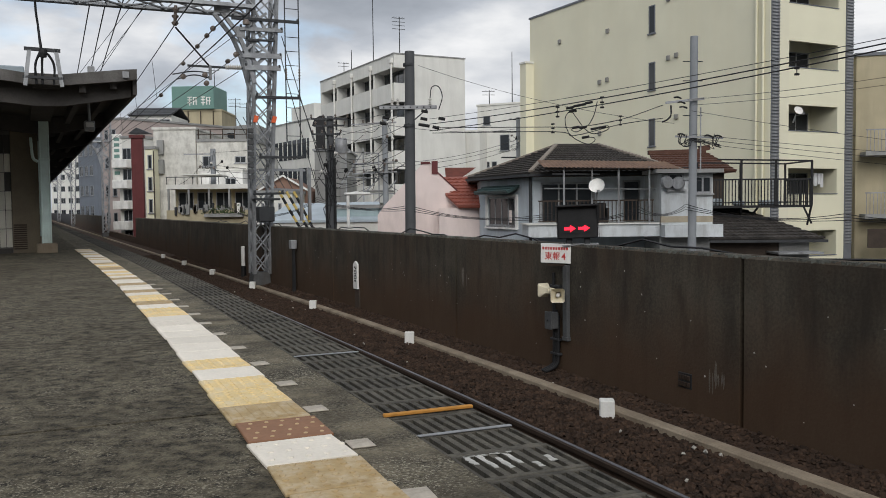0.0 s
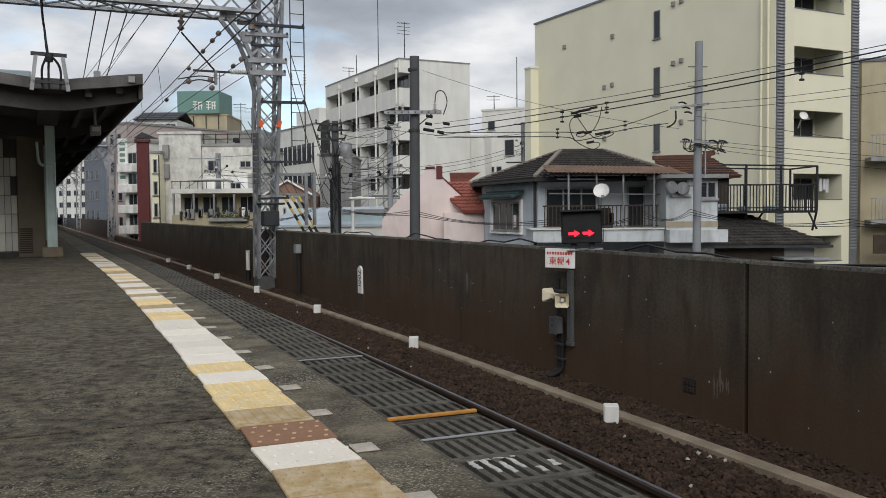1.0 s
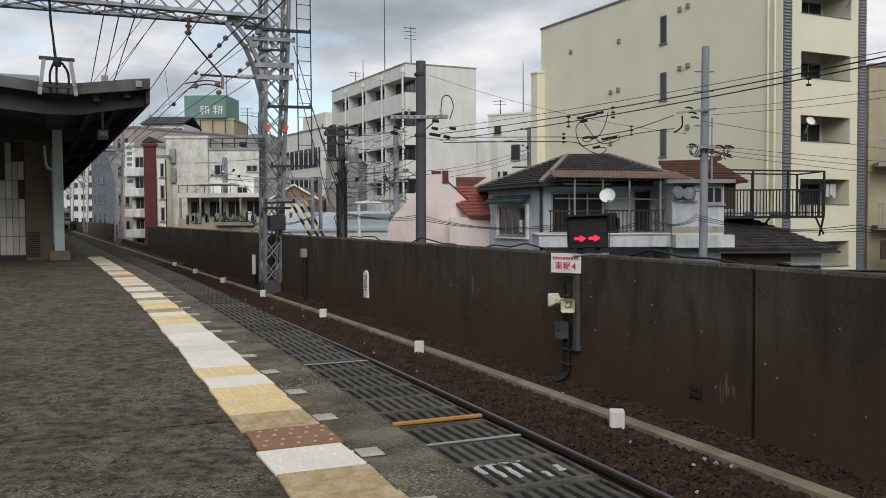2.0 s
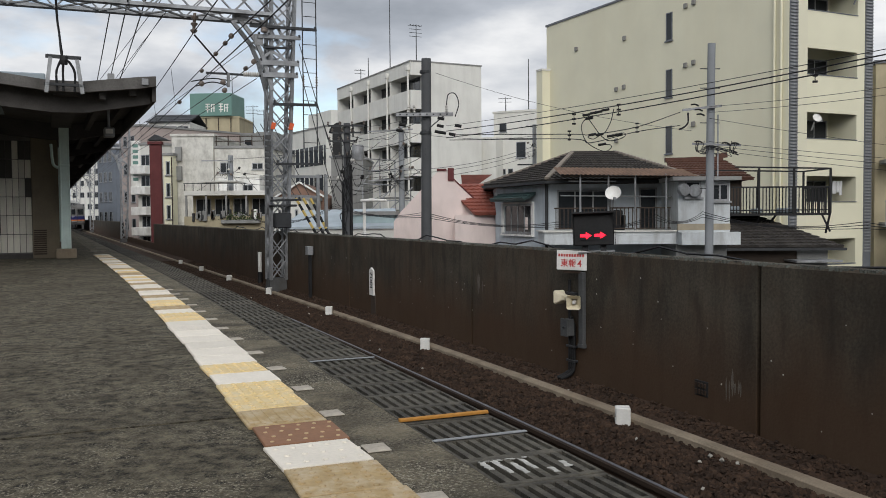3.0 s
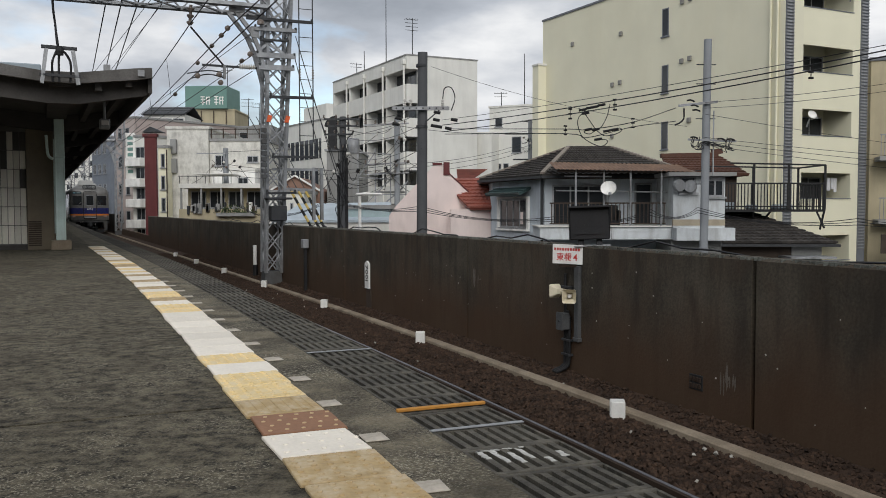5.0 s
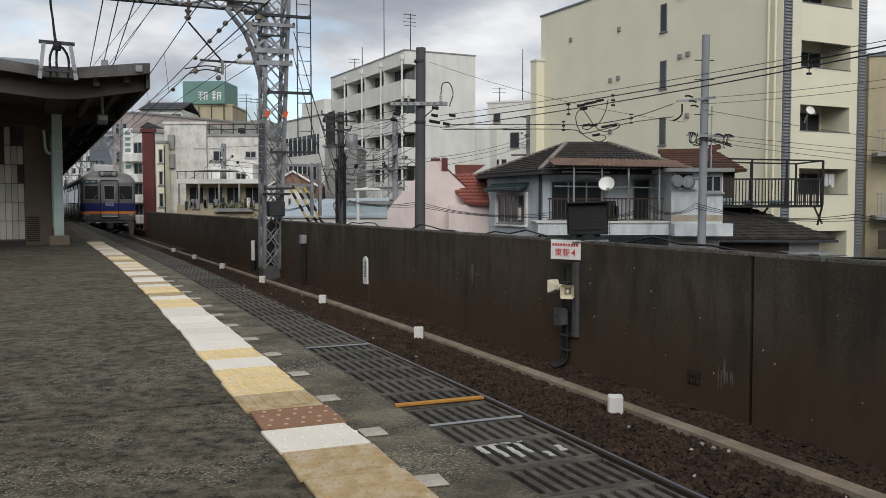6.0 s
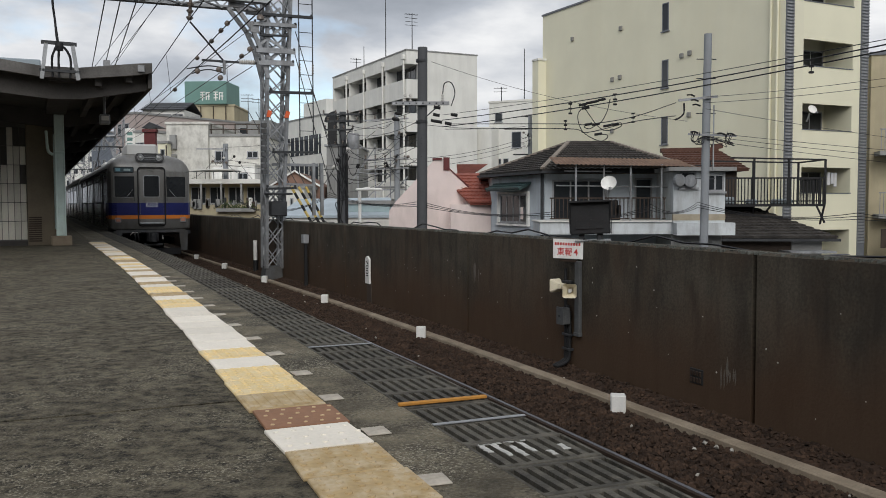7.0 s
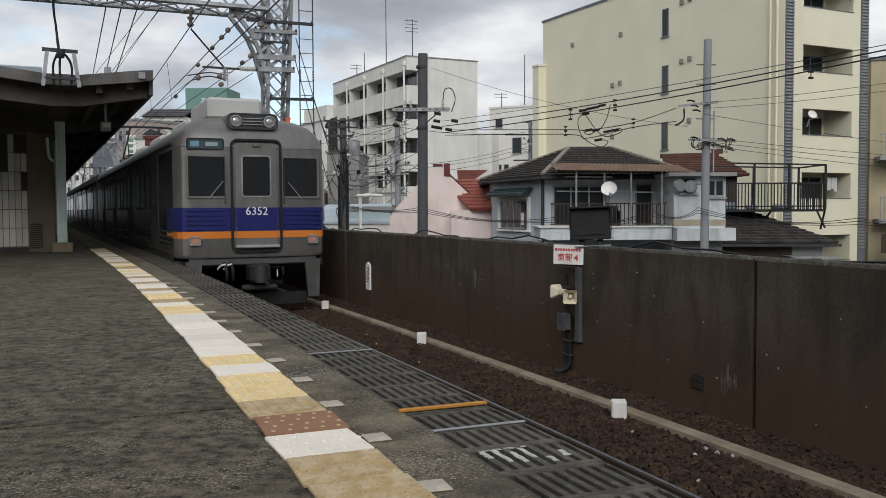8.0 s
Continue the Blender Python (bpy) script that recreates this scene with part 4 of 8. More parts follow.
def train_front(car):
    ln = 1.3
    part("blue_band", band(1.435, 1.825, 0.005, ln), NAVY, car, "dark blue band")
    part("orange_band", band(1.315, 1.43, 0.005, ln), ORANGE, car, "orange band")
    for s in (-1, 1):
        for k in range(5):
            z = 1.475 + 0.076 * k
            part("blue_bead", Geo().bar((s * 0.5, -0.008, z), (s * 1.12, 0.0, z), 0.016, 0.028), NAVY, car, "raised blue bead")
        part("window_frame", shift(ring(0.66, 0.72, 0.05, 0.035, -0.012, 0.02), s * 0.785, 0, 2.34), SILVER, car, "grey window frame", 40)
        part("cab_window", shift(Geo().prism(rounded(0.6, 0.66, 0.03), -0.004, 0.02), s * 0.785, 0, 2.34), CAB_GLASS, car, "dark cab window")
        p = part("wiper", Geo().bar((s * 0.785 + 0.02, -0.03, 1.97), (s * 0.785 + (0.26 if s < 0 else -0.22), -0.022, 2.26), 0.014, 0.01), GALV, car, "thin steel wiper")
        part("blade", Geo().bar((s * 0.785 + (0.30 if s < 0 else -0.26), -0.018, 2.30), (s * 0.785 + (0.12 if s < 0 else -0.05), -0.018, 2.02), 0.012, 0.012), RUB, p)
        t = part("tail_light", shift(ring(0.18, 0.15, 0.03, 0.025, -0.035, 0.02), s * 0.99, 0, 1.28), GALV, car, "chromed tail lamp surround")
        part("lens", shift(Geo().prism(rounded(0.12, 0.09, 0.02), -0.022, 0.0), s * 0.99, 0, 1.28), TAIL, t, "red lens")
        part("handrail", Geo().tube([(s * 0.50, -0.01, 1.93), (s * 0.50, -0.04, 1.95), (s * 0.50, -0.04, 2.62), (s * 0.50, -0.01, 2.64)], 0.007, 8), STEEL_DARK, car, "thin grab rail", 50)
        part("side_skirt", Geo().add([(s * 1.14, 0.05, 0.93), (s * 0.87, 0.05, 0.93), (s * 0.93, 0.05, 0.28), (s * 1.12, 0.05, 0.28), (s * 1.14, 0.12, 0.93), (s * 0.87, 0.12, 0.93), (s * 0.93, 0.12, 0.28), (s * 1.12, 0.12, 0.28)],
                                     [(0, 1, 2, 3), (7, 6, 5, 4), (0, 4, 5, 1), (1, 5, 6, 2), (2, 6, 7, 3), (3, 7, 4, 0)]), SKIRT_GREY, car, "sooty grey steel skirt plate")
    part("destination_frame", shift(ring(0.60, 0.19, 0.035, 0.02, -0.012, 0.02), -0.80, 0, 2.87), RUB, car, "black frame")
    d = part("destination_blind", shift(Geo().prism(rounded(0.56, 0.15, 0.02), -0.003, 0.02), -0.80, 0, 2.87), mat("blind_dark", (0.05, 0.075, 0.085), 0.3, 0.2, 6, 40, 0.0), car, "dark destination blind")
    part("text_bar", Geo().box((-1.04, -0.006, 2.825), (-0.90, -0.003, 2.915)), mat("blind_blue", (0.16, 0.30, 0.36), 0.5, 0.1, 4, 40, 0.0), d)
    part("text_bar", Geo().box((-0.80, -0.006, 2.84), (-0.60, -0.003, 2.90)), mat("blind_pale", (0.30, 0.38, 0.38), 0.5, 0.1, 4, 40, 0.0), d)
    # gangway door
    door = part("front_door", shift(Geo().prism(rounded(0.70, 1.74, 0.06), -0.012, 0.02), 0.03, 0, 2.03), SILVER, car, "grey gangway door")
    part("door_seal", shift(ring(0.86, 1.90, 0.12, 0.035, -0.045, 0.02), 0.03, 0, 2.02), RUB, car, "black rubber door surround", 40)
    part("pane_frame", shift(ring(0.50, 0.70, 0.06, 0.022, -0.022, -0.01), 0.03, 0, 2.35), GALV, door)
    part("pane", shift(Geo().prism(rounded(0.47, 0.67, 0.05), -0.017, -0.008), 0.03, 0, 2.35), CAB_GLASS, door, "dark door window")
    part("blue_panel", Geo().box((-0.315, -0.0165, 1.435), (0.375, -0.012, 1.825)), NAVY, door, "dark blue band")
    part("orange_panel", Geo().box((-0.315, -0.0165, 1.315), (0.375, -0.012, 1.43)), ORANGE, door, "orange band")
    lettering("6352", 0.19, PALE_FIGURE, door, pose(0.03, -0.018, 1.76, 90))
    part("step", Geo().bbox((-0.34, -0.12, 1.15), (0.40, -0.01, 1.20), 0.012), GALV, car, "metal foot plate below the door")
    part("hook_lamp", Geo().bbox((-0.04, -0.05, 2.84), (0.10, -0.012, 2.90), 0.01), SILVER, door)
    # headlamps
    box = part("headlamp_box", shift(Geo().prism(rounded(0.86, 0.27, 0.10), -0.03, 0.5), 0.0, 0.1, 3.27), SILVER, car, "grey headlamp box on the roof's brow")
    part("rim", shift(ring(0.86, 0.27, 0.10, 0.025, -0.05, -0.025), 0.0, 0.1, 3.27), STEEL_DARK, box)
    part("grille", shift(Geo().prism(rounded(0.78, 0.2, 0.08), -0.037, -0.028), 0, 0.1, 3.27), STEEL_DARK, box, "dark ribbed panel")
    for k in range(3):
        part("rib", Geo().bar((-0.17, 0.055, 3.22 + 0.05 * k), (0.17, 0.055, 3.22 + 0.05 * k), 0.02, 0.014), GALV, box)
    for s in (-1, 1):
        h = part("headlamp", Geo().lathe([(0.10, 0.0), (0.10, 0.04), (0.085, 0.045), (0.07, 0.01)], pose(s * 0.28, 0.07, 3.27, 90), 20), GALV, box, "chromed lamp rim", 40)
        part("lens", Geo().lathe([(0.082, 0.0), (0.075, 0.02), (0.03, 0.033)], pose(s * 0.28, 0.07, 3.27, 90), 18), LENS, h, "glass lens", 60)
    # brow beam, roof box and coupler
    part("front_unit", Geo().bbox((-0.62, 0.75, 3.36), (0.32, 2.6, 3.74), 0.05), PALEGREY, car, "pale grey roof unit behind the headlamps")
    part("buffer_beam", Geo().bbox((-1.08, 0.06, 0.86), (1.08, 0.25, 0.995), 0.02), SKIRT_GREY, car, "grey beam below the nose")
    c = part("coupler", Geo().bbox((-0.15, -0.28, 0.58), (0.2, 0.1, 0.88), 0.04), STEEL_BLACK, car, "black coupler head")
    part("knuckle", Geo().lathe([(0.11, -0.14), (0.11, 0.14)], pose(0.03, -0.24, 0.72), 16), STEEL_DARK, c, "", 40)
    part("coupler_bar", Geo().bbox((-0.25, -0.1, 0.44), (0.35, 0.05, 0.53), 0.03), STEEL_DARK, car, "steel bar below the coupler")
    part("plough", Geo().bbox((-0.95, 0.25, 0.14), (0.95, 0.3, 0.36), 0.01), STEEL_BLACK, car, "black rail guard")
    for dx in (-0.52, -0.42):
        part("hose", Geo().tube([(dx, 0.0, 0.9), (dx, -0.1, 0.86), (dx + 0.01, -0.15, 0.76), (dx + 0.02, -0.1, 0.64), (dx + 0.03, 0.0, 0.6)], 0.028, 8), RUB, car, "black air hose", 60)
        part("hose_cock", Geo().tube([(dx - 0.12, -0.02, 0.80), (dx - 0.07, -0.1, 0.87), (dx, -0.12, 0.89)], 0.016, 6), PORCELAIN_W, car, "white-painted air cock", 60)
    part("white_tag", Geo().box((0.33, -0.12, 0.66), (0.35, -0.11, 0.78)), PORCELAIN_W, car)


def pantograph(car, y):
    g = Geo()
    for s in (-1, 1):
        g.bar((s * 0.6, -1.2, 0.12), (s * 0.6, 1.2, 0.12), 0.06)
        for e in (-1, 1):
            g.bar((s * 0.6, e * 1.1, 0.15), (s * 0.55, e * 0.15, 0.6), 0.035)
            g.bar((s * 0.55, e * 0.15, 0.6), (s * 0.55, -e * 0.15, 0.62), 0.03)
            g.bar((s * 0.55, e * 0.2, 0.6), (s * 0.45, e * 0.2, 1.1), 0.03)
        g.bar((-0.6, s * 1.15, 0.12), (0.6, s * 1.15, 0.12), 0.06)
    p = part("pantograph", g, STEEL_BLACK, car, "black steel pantograph raised to the wire", m=pose(0, y, 3.45))
    part("pan", Geo().tube([(-0.95, 0.12, 1.0), (-0.75, 0.12, 1.12), (0.75, 0.12, 1.12), (0.95, 0.12, 1.0)], 0.03, 6).tube([(-0.95, -0.12, 1.0), (-0.75, -0.12, 1.12), (0.75, -0.12, 1.12), (0.95, -0.12, 1.0)], 0.03, 6), STEEL_DARK, p)
    for s in (-1, 1):
        for e in (-1, 1):
            part("insulator", Geo().lathe([(0.07, -0.06), (0.09, -0.03), (0.06, 0.0), (0.09, 0.03), (0.06, 0.1)], pose(s * 0.6, e * 0.8, 0.02), 10), PORCELAIN, p)


lead = thing("train_car", pose(0, 0, 0), "grey commuter train car with blue and orange bands on its nose", "train", "train cars")
car_body(lead, True)
train_front(lead)
pantograph(lead, 16.3)
second = thing("train_car", pose(0, 0, 0), "grey commuter train car coupled behind the leading one", "train", "train cars")
car_body(second, False)
cars = [lead, second, copy_thing(second, pose(0, 0, 0)), copy_thing(second, pose(0, 0, 0))]
pantograph(cars[2], 5.0)


# ---------------------------------------------------------------- station canopy and building
def canopy():
    ys = [14.75] + steps(16, 80, 4)
    ob = thing("platform_canopy", pose(0, 0, 0), "dark butterfly platform canopy with a weathered edge", "canopy", kind="structure")
    part("roof_sheet", strip(ys, [(-1.62, 3.90), (-2.7, 3.76), (-3.15, 3.76), (-9.5, 4.40), (-9.5, 4.46), (-3.15, 3.82), (-2.7, 3.82), (-1.62, 3.96)]), CANOPY_DARK, ob)
    part("edge_fascia", strip(ys, [(-1.60, 3.62), (-1.60, 3.99), (-1.66, 3.99), (-1.66, 3.62)]), CANOPY_DARK, ob, "dark edge board")
    g = Geo()
    e = [(-1.61, 3.845, 4.0), (-1.84, 3.80, 3.98), (-2.70, 3.696, 3.862), (-3.18, 3.70, 3.862), (-3.78, 3.77, 3.935), (-9.5, 4.38, 4.55)]
    for (o0, b0, t0), (o1, b1, t1) in zip(e, e[1:]):
        vs = [tp(14.62 + d, o, z) for d in (0.0, 0.09) for o, z in ((o0, b0), (o1, b1), (o1, t1), (o0, t0))]
        g.add(vs, [(0, 1, 2, 3), (7, 6, 5, 4), (0, 4, 5, 1), (1, 5, 6, 2), (2, 6, 7, 3), (3, 7, 4, 0)])
    part("end_fascia", g, CANOPY_FASCIA, ob, "weathered grey end board")
    part("end_plate", Geo().bbox((-0.05, -0.02, -0.05), (0.05, 0.0, 0.05), 0.004), GALV, ob, "small bolted end plate", m=at_track(14.6, -1.78, 3.9))
    part("purlin", strip(ys, [(-1.9, 3.70), (-1.9, 3.86), (-2.0, 3.86), (-2.0, 3.70)]), CANOPY_DARK, ob)
    part("purlin", strip(ys, [(-2.35, 3.62), (-2.35, 3.79), (-2.45, 3.79), (-2.45, 3.62)]), CANOPY_DARK, ob)
    part("valley_gutter", strip(ys, [(-2.72, 3.66), (-2.72, 3.755), (-3.1, 3.755), (-3.1, 3.66)]), CANOPY_DARK, ob)
    for y in [14.9] + [19.7 + 5.2 * k for k in range(11)]:
        g = Geo()
        for a, b in (((-1.67, 3.60, 3.88), (-2.66, 3.42, 3.755)), ((-2.66, 3.42, 3.755), (-3.1, 3.41, 3.755)), ((-3.1, 3.41, 3.755), (-9.4, 4.02, 4.38))):
            vs = [tp(y + d, o, z) for d in (0.0, 0.12) for o, z in ((a[0], a[1]), (b[0], b[1]), (b[0], b[2]), (a[0], a[2]))]
            g.add(vs, [(0, 1, 2, 3), (7, 6, 5, 4), (0, 4, 5, 1), (1, 5, 6, 2), (2, 6, 7, 3), (3, 7, 4, 0)])
        part("rafter", g, CANOPY_DARK, ob, "dark steel rafter")


canopy()


def canopy_column(y, off):
    ob = thing("canopy_column", at_track(y, off, PZ), "pale green steel canopy column on a concrete foot", "column", "canopy columns")
    part("shaft", Geo().bbox((-0.08, -0.095, 0.2), (0.08, 0.095, 2.74), 0.012), GREEN_PAINT, ob)
    part("flange", Geo().bbox((-0.098, -0.105, 0.2), (-0.066, 0.105, 2.74), 0.006).bbox((0.066, -0.105, 0.2), (0.098, 0.105, 2.74), 0.006), GREEN_PAINT, ob)
    part("foot", Geo().bbox((-0.2, -0.2, -0.01), (0.2, 0.2, 0.2), 0.02), CURB_CONC, ob, "grey concrete foot")
    part("collar", Geo().bbox((-0.105, -0.11, 1.93), (0.105, 0.11, 1.97), 0.006), GREEN_PAINT, ob)
    part("downpipe", Geo().tube([(-0.25, -0.05, 2.4), (-0.22, -0.06, 2.0), (-0.13, -0.08, 1.9)], 0.03, 8), GREEN_PAINT, ob, "pale green drain pipe", 50)
    return ob


col = canopy_column(19.75, -2.86)
for k in range(1, 9):
    copy_thing(col, at_track(19.75 + 5.2 * k, -2.86, PZ))

# hanging lamp box and camera under the canopy
ob = thing("platform_speaker", at_track(16.2, -2.22, 3.3), "grey box hung on a rod below the canopy", "loudspeaker")
part("rod", Geo().cyl((0, 0, 0.0), (0, 0, 0.36), 0.022, n=8), GALV, ob, "", 50)
part("box", Geo().bbox((-0.085, -0.1, -0.14), (0.085, 0.1, 0.03), 0.015), GALV, ob)
part("front", Geo().bbox((-0.06, -0.112, -0.08), (0.06, -0.099, 0.0), 0.006), PORCELAIN_W, ob, "pale front grille")
part("mount", Geo().bbox((-0.06, -0.06, 0.34), (0.06, 0.06, 0.40), 0.006), STEEL_DARK, ob)
ob = thing("aerial_box", at_track(14.9, -2.26, 3.95), "small grey box on the canopy's roof", "box")
part("box", Geo().bbox((-0.05, -0.04, 0.0), (0.05, 0.04, 0.1), 0.008), GALV, ob)
part("bracket", Geo().bbox((-0.03, -0.03, -0.12), (0.03, 0.03, 0.0), 0.004), STEEL_DARK, ob)

# cable frame on the canopy's end
ob = thing("roof_bracket", at_track(14.4, -2.95, 3.69), "grey steel cable bracket on the canopy's end", "bracket")
for s in (-1, 1):
    part("leg", Geo().bar((s * 0.25, 0, -0.05), (s * 0.18, 0, 0.48), 0.055, 0.05, (0, 1, 0)), GALV, ob)
part("cross_bar", Geo().bar((-0.25, 0, 0.49), (0.24, 0, 0.48), 0.05, 0.05), STEEL_DARK, ob)
part("lower_bar", Geo().bar((-0.28, 0, 0.08), (0.28, 0, 0.07), 0.05, 0.04), STEEL_DARK, ob)
part("clamp", Geo().lathe([(0.05, -0.06), (0.06, 0.0), (0.05, 0.06)], pose(0, -0.03, 0.43), 10), STEEL_BLACK, ob)
for dx in (-0.14, -0.02, 0.2):
    part("cable", Geo().tube([(dx * 0.7, 0.02, -0.02), (dx * 0.75, 0.0, 0.25), (dx * 0.4, -0.04, 0.4), (-0.02, -0.04, 0.49), (-0.05, -0.02, 0.8), (-0.09, 0.0, 1.5), (-0.11, 0.0, 4.5)], 0.018, 6), WIRE, ob, "black cable", 60)
solid("signal_cabin_roof", Geo().bbox((-4.5, 0.0, 0.0), (0.0, 3.0, 0.42), 0.02), mat("pale_blue_metal", (0.30, 0.35, 0.38), 0.5, 0.1, 2, 30, 0.03), "pale blue metal plant box on the canopy roof", "plant box", m=at_track(16.5, -3.2, 3.84))

# station building wall with its tiles
base = at_track(19.9, -3.25, PZ)


def station_house():
    ob = thing("wall_station", base, "station building wall, pale tiles in a brown frame", "wall", kind="structure")
    # the unseen 62 m length is added to keep daylight off the train's side
    part("wall", Geo().box((-9.5, 0.05, -0.02), (-0.25, 62.0, 2.95)), CANOPY_FASCIA, ob, "grey rendered wall, its unseen length added to block light")
    part("frame", Geo().bbox((-0.25, -0.02, 0.0), (0.27, 0.35, 2.7), 0.01), mat("brown_cladding", (0.17, 0.14, 0.10), 0.7, 0.2, 3, 40, 0.1), ob, "brown clad pier")
    for k in range(12):
        part("slat", Geo().bbox((-0.23, -0.034, 0.08 + 0.045 * k), (0.02, -0.019, 0.108 + 0.045 * k), 0.003), BROWNWOOD, ob)
    part("frieze", Geo().box((-9.5, 0.0, 2.62), (0.27, 0.06, 3.0)), CANOPY_DARK, ob, "dark board over the tiles")
    part("plinth", Geo().box((-9.5, 0.0, 0.0), (-0.26, 0.055, 0.1)), CANOPY_DARK, ob)
    r = random.Random(9)
    pale = Geo().bbox((0.005, 0.0, 0.006), (0.115, 0.02, 0.386), 0.004).mesh("wall_tile", TILEWALL)
    dark = Geo().bbox((0.005, 0.005, 0.006), (0.115, 0.02, 0.386), 0.004).mesh("wall_tile", TILEWALL_D)
    for i in range(22):
        for j in range(6):
            me = dark if (j > 3 and r.random() < 0.45) or (j == 3 and r.random() < 0.25) or r.random() < 0.04 else pale
            t = new("wall_tile", me)
            t.parent, t.matrix_basis = ob, pose(-0.375 - 0.12 * i, 0.028, 0.12 + 0.392 * j)


station_house()


# ---------------------------------------------------------------- the town behind the wall
WINDOWS = {}


def add_window(parent, m, w, h, bars=1, glass=None, frame_m=None):
    """A window set on a wall: m has x along the wall and y into it."""
    key = (w, h, bars, (glass or GLASS_DARK).name, (frame_m or GALV).name)
    if key not in WINDOWS:
        t = 0.05
        outer, inner = [(-w / 2, 0), (w / 2, 0), (w / 2, h), (-w / 2, h)], [(-w / 2 + t, t), (w / 2 - t, t), (w / 2 - t, h - t), (-w / 2 + t, h - t)]
        vs = [(x, yy, z) for yy in (-0.03, 0.06) for x, z in outer] + [(x, yy, z) for yy in (-0.03, 0.06) for x, z in inner]
        fs = []
        for k in range(4):
            j = (k + 1) % 4
            fs += [(k, j, 4 + j, 4 + k), (8 + k, 12 + k, 12 + j, 8 + j), (k, 8 + k, 8 + j, j), (4 + k, 4 + j, 12 + j, 12 + k)]
        fg = Geo().add(vs, fs)
        mg = Geo().box((-0.025, -0.02, t), (0.025, 0.05, h - t))
        pg = Geo().box((-w / 2 + t, -0.006, t), (w / 2 - t, 0.05, h - t))
        sg = Geo().box((-w / 2 - 0.06, -0.09, -0.06), (w / 2 + 0.06, 0.05, -0.002))
        WINDOWS[key] = (fg.mesh("window_frame", frame_m or GALV), pg.mesh("pane", glass or GLASS_DARK), sg.mesh("sill", frame_m or GALV), mg.mesh("mullion", frame_m or GALV))
    a, b, c, d = WINDOWS[key]
    win = new("window", a)
    win.parent, win.matrix_basis = parent, m
    for nm, me in (("pane", b), ("sill", c)):
        o = new(nm, me)
        o.parent = win
    for k in range(bars):
        o = new("mullion", d)
        o.parent, o.matrix_basis = win, pose(-w / 2 + w * (k + 1) / (bars + 1), 0, 0)
    return win


def face(x0, y0, x1, y1):
    """A wall line seen from outside with (x0, y0) on its left: a function from (distance, height) to a pose on it."""
    a = math.degrees(math.atan2(y1 - y0, x1 - x0))
    return lambda s, z: pose(x0 + (x1 - x0) * s / math.hypot(x1 - x0, y1 - y0), y0 + (y1 - y0) * s / math.hypot(x1 - x0, y1 - y0), z, 0, 0, a)


LOW = -5.2


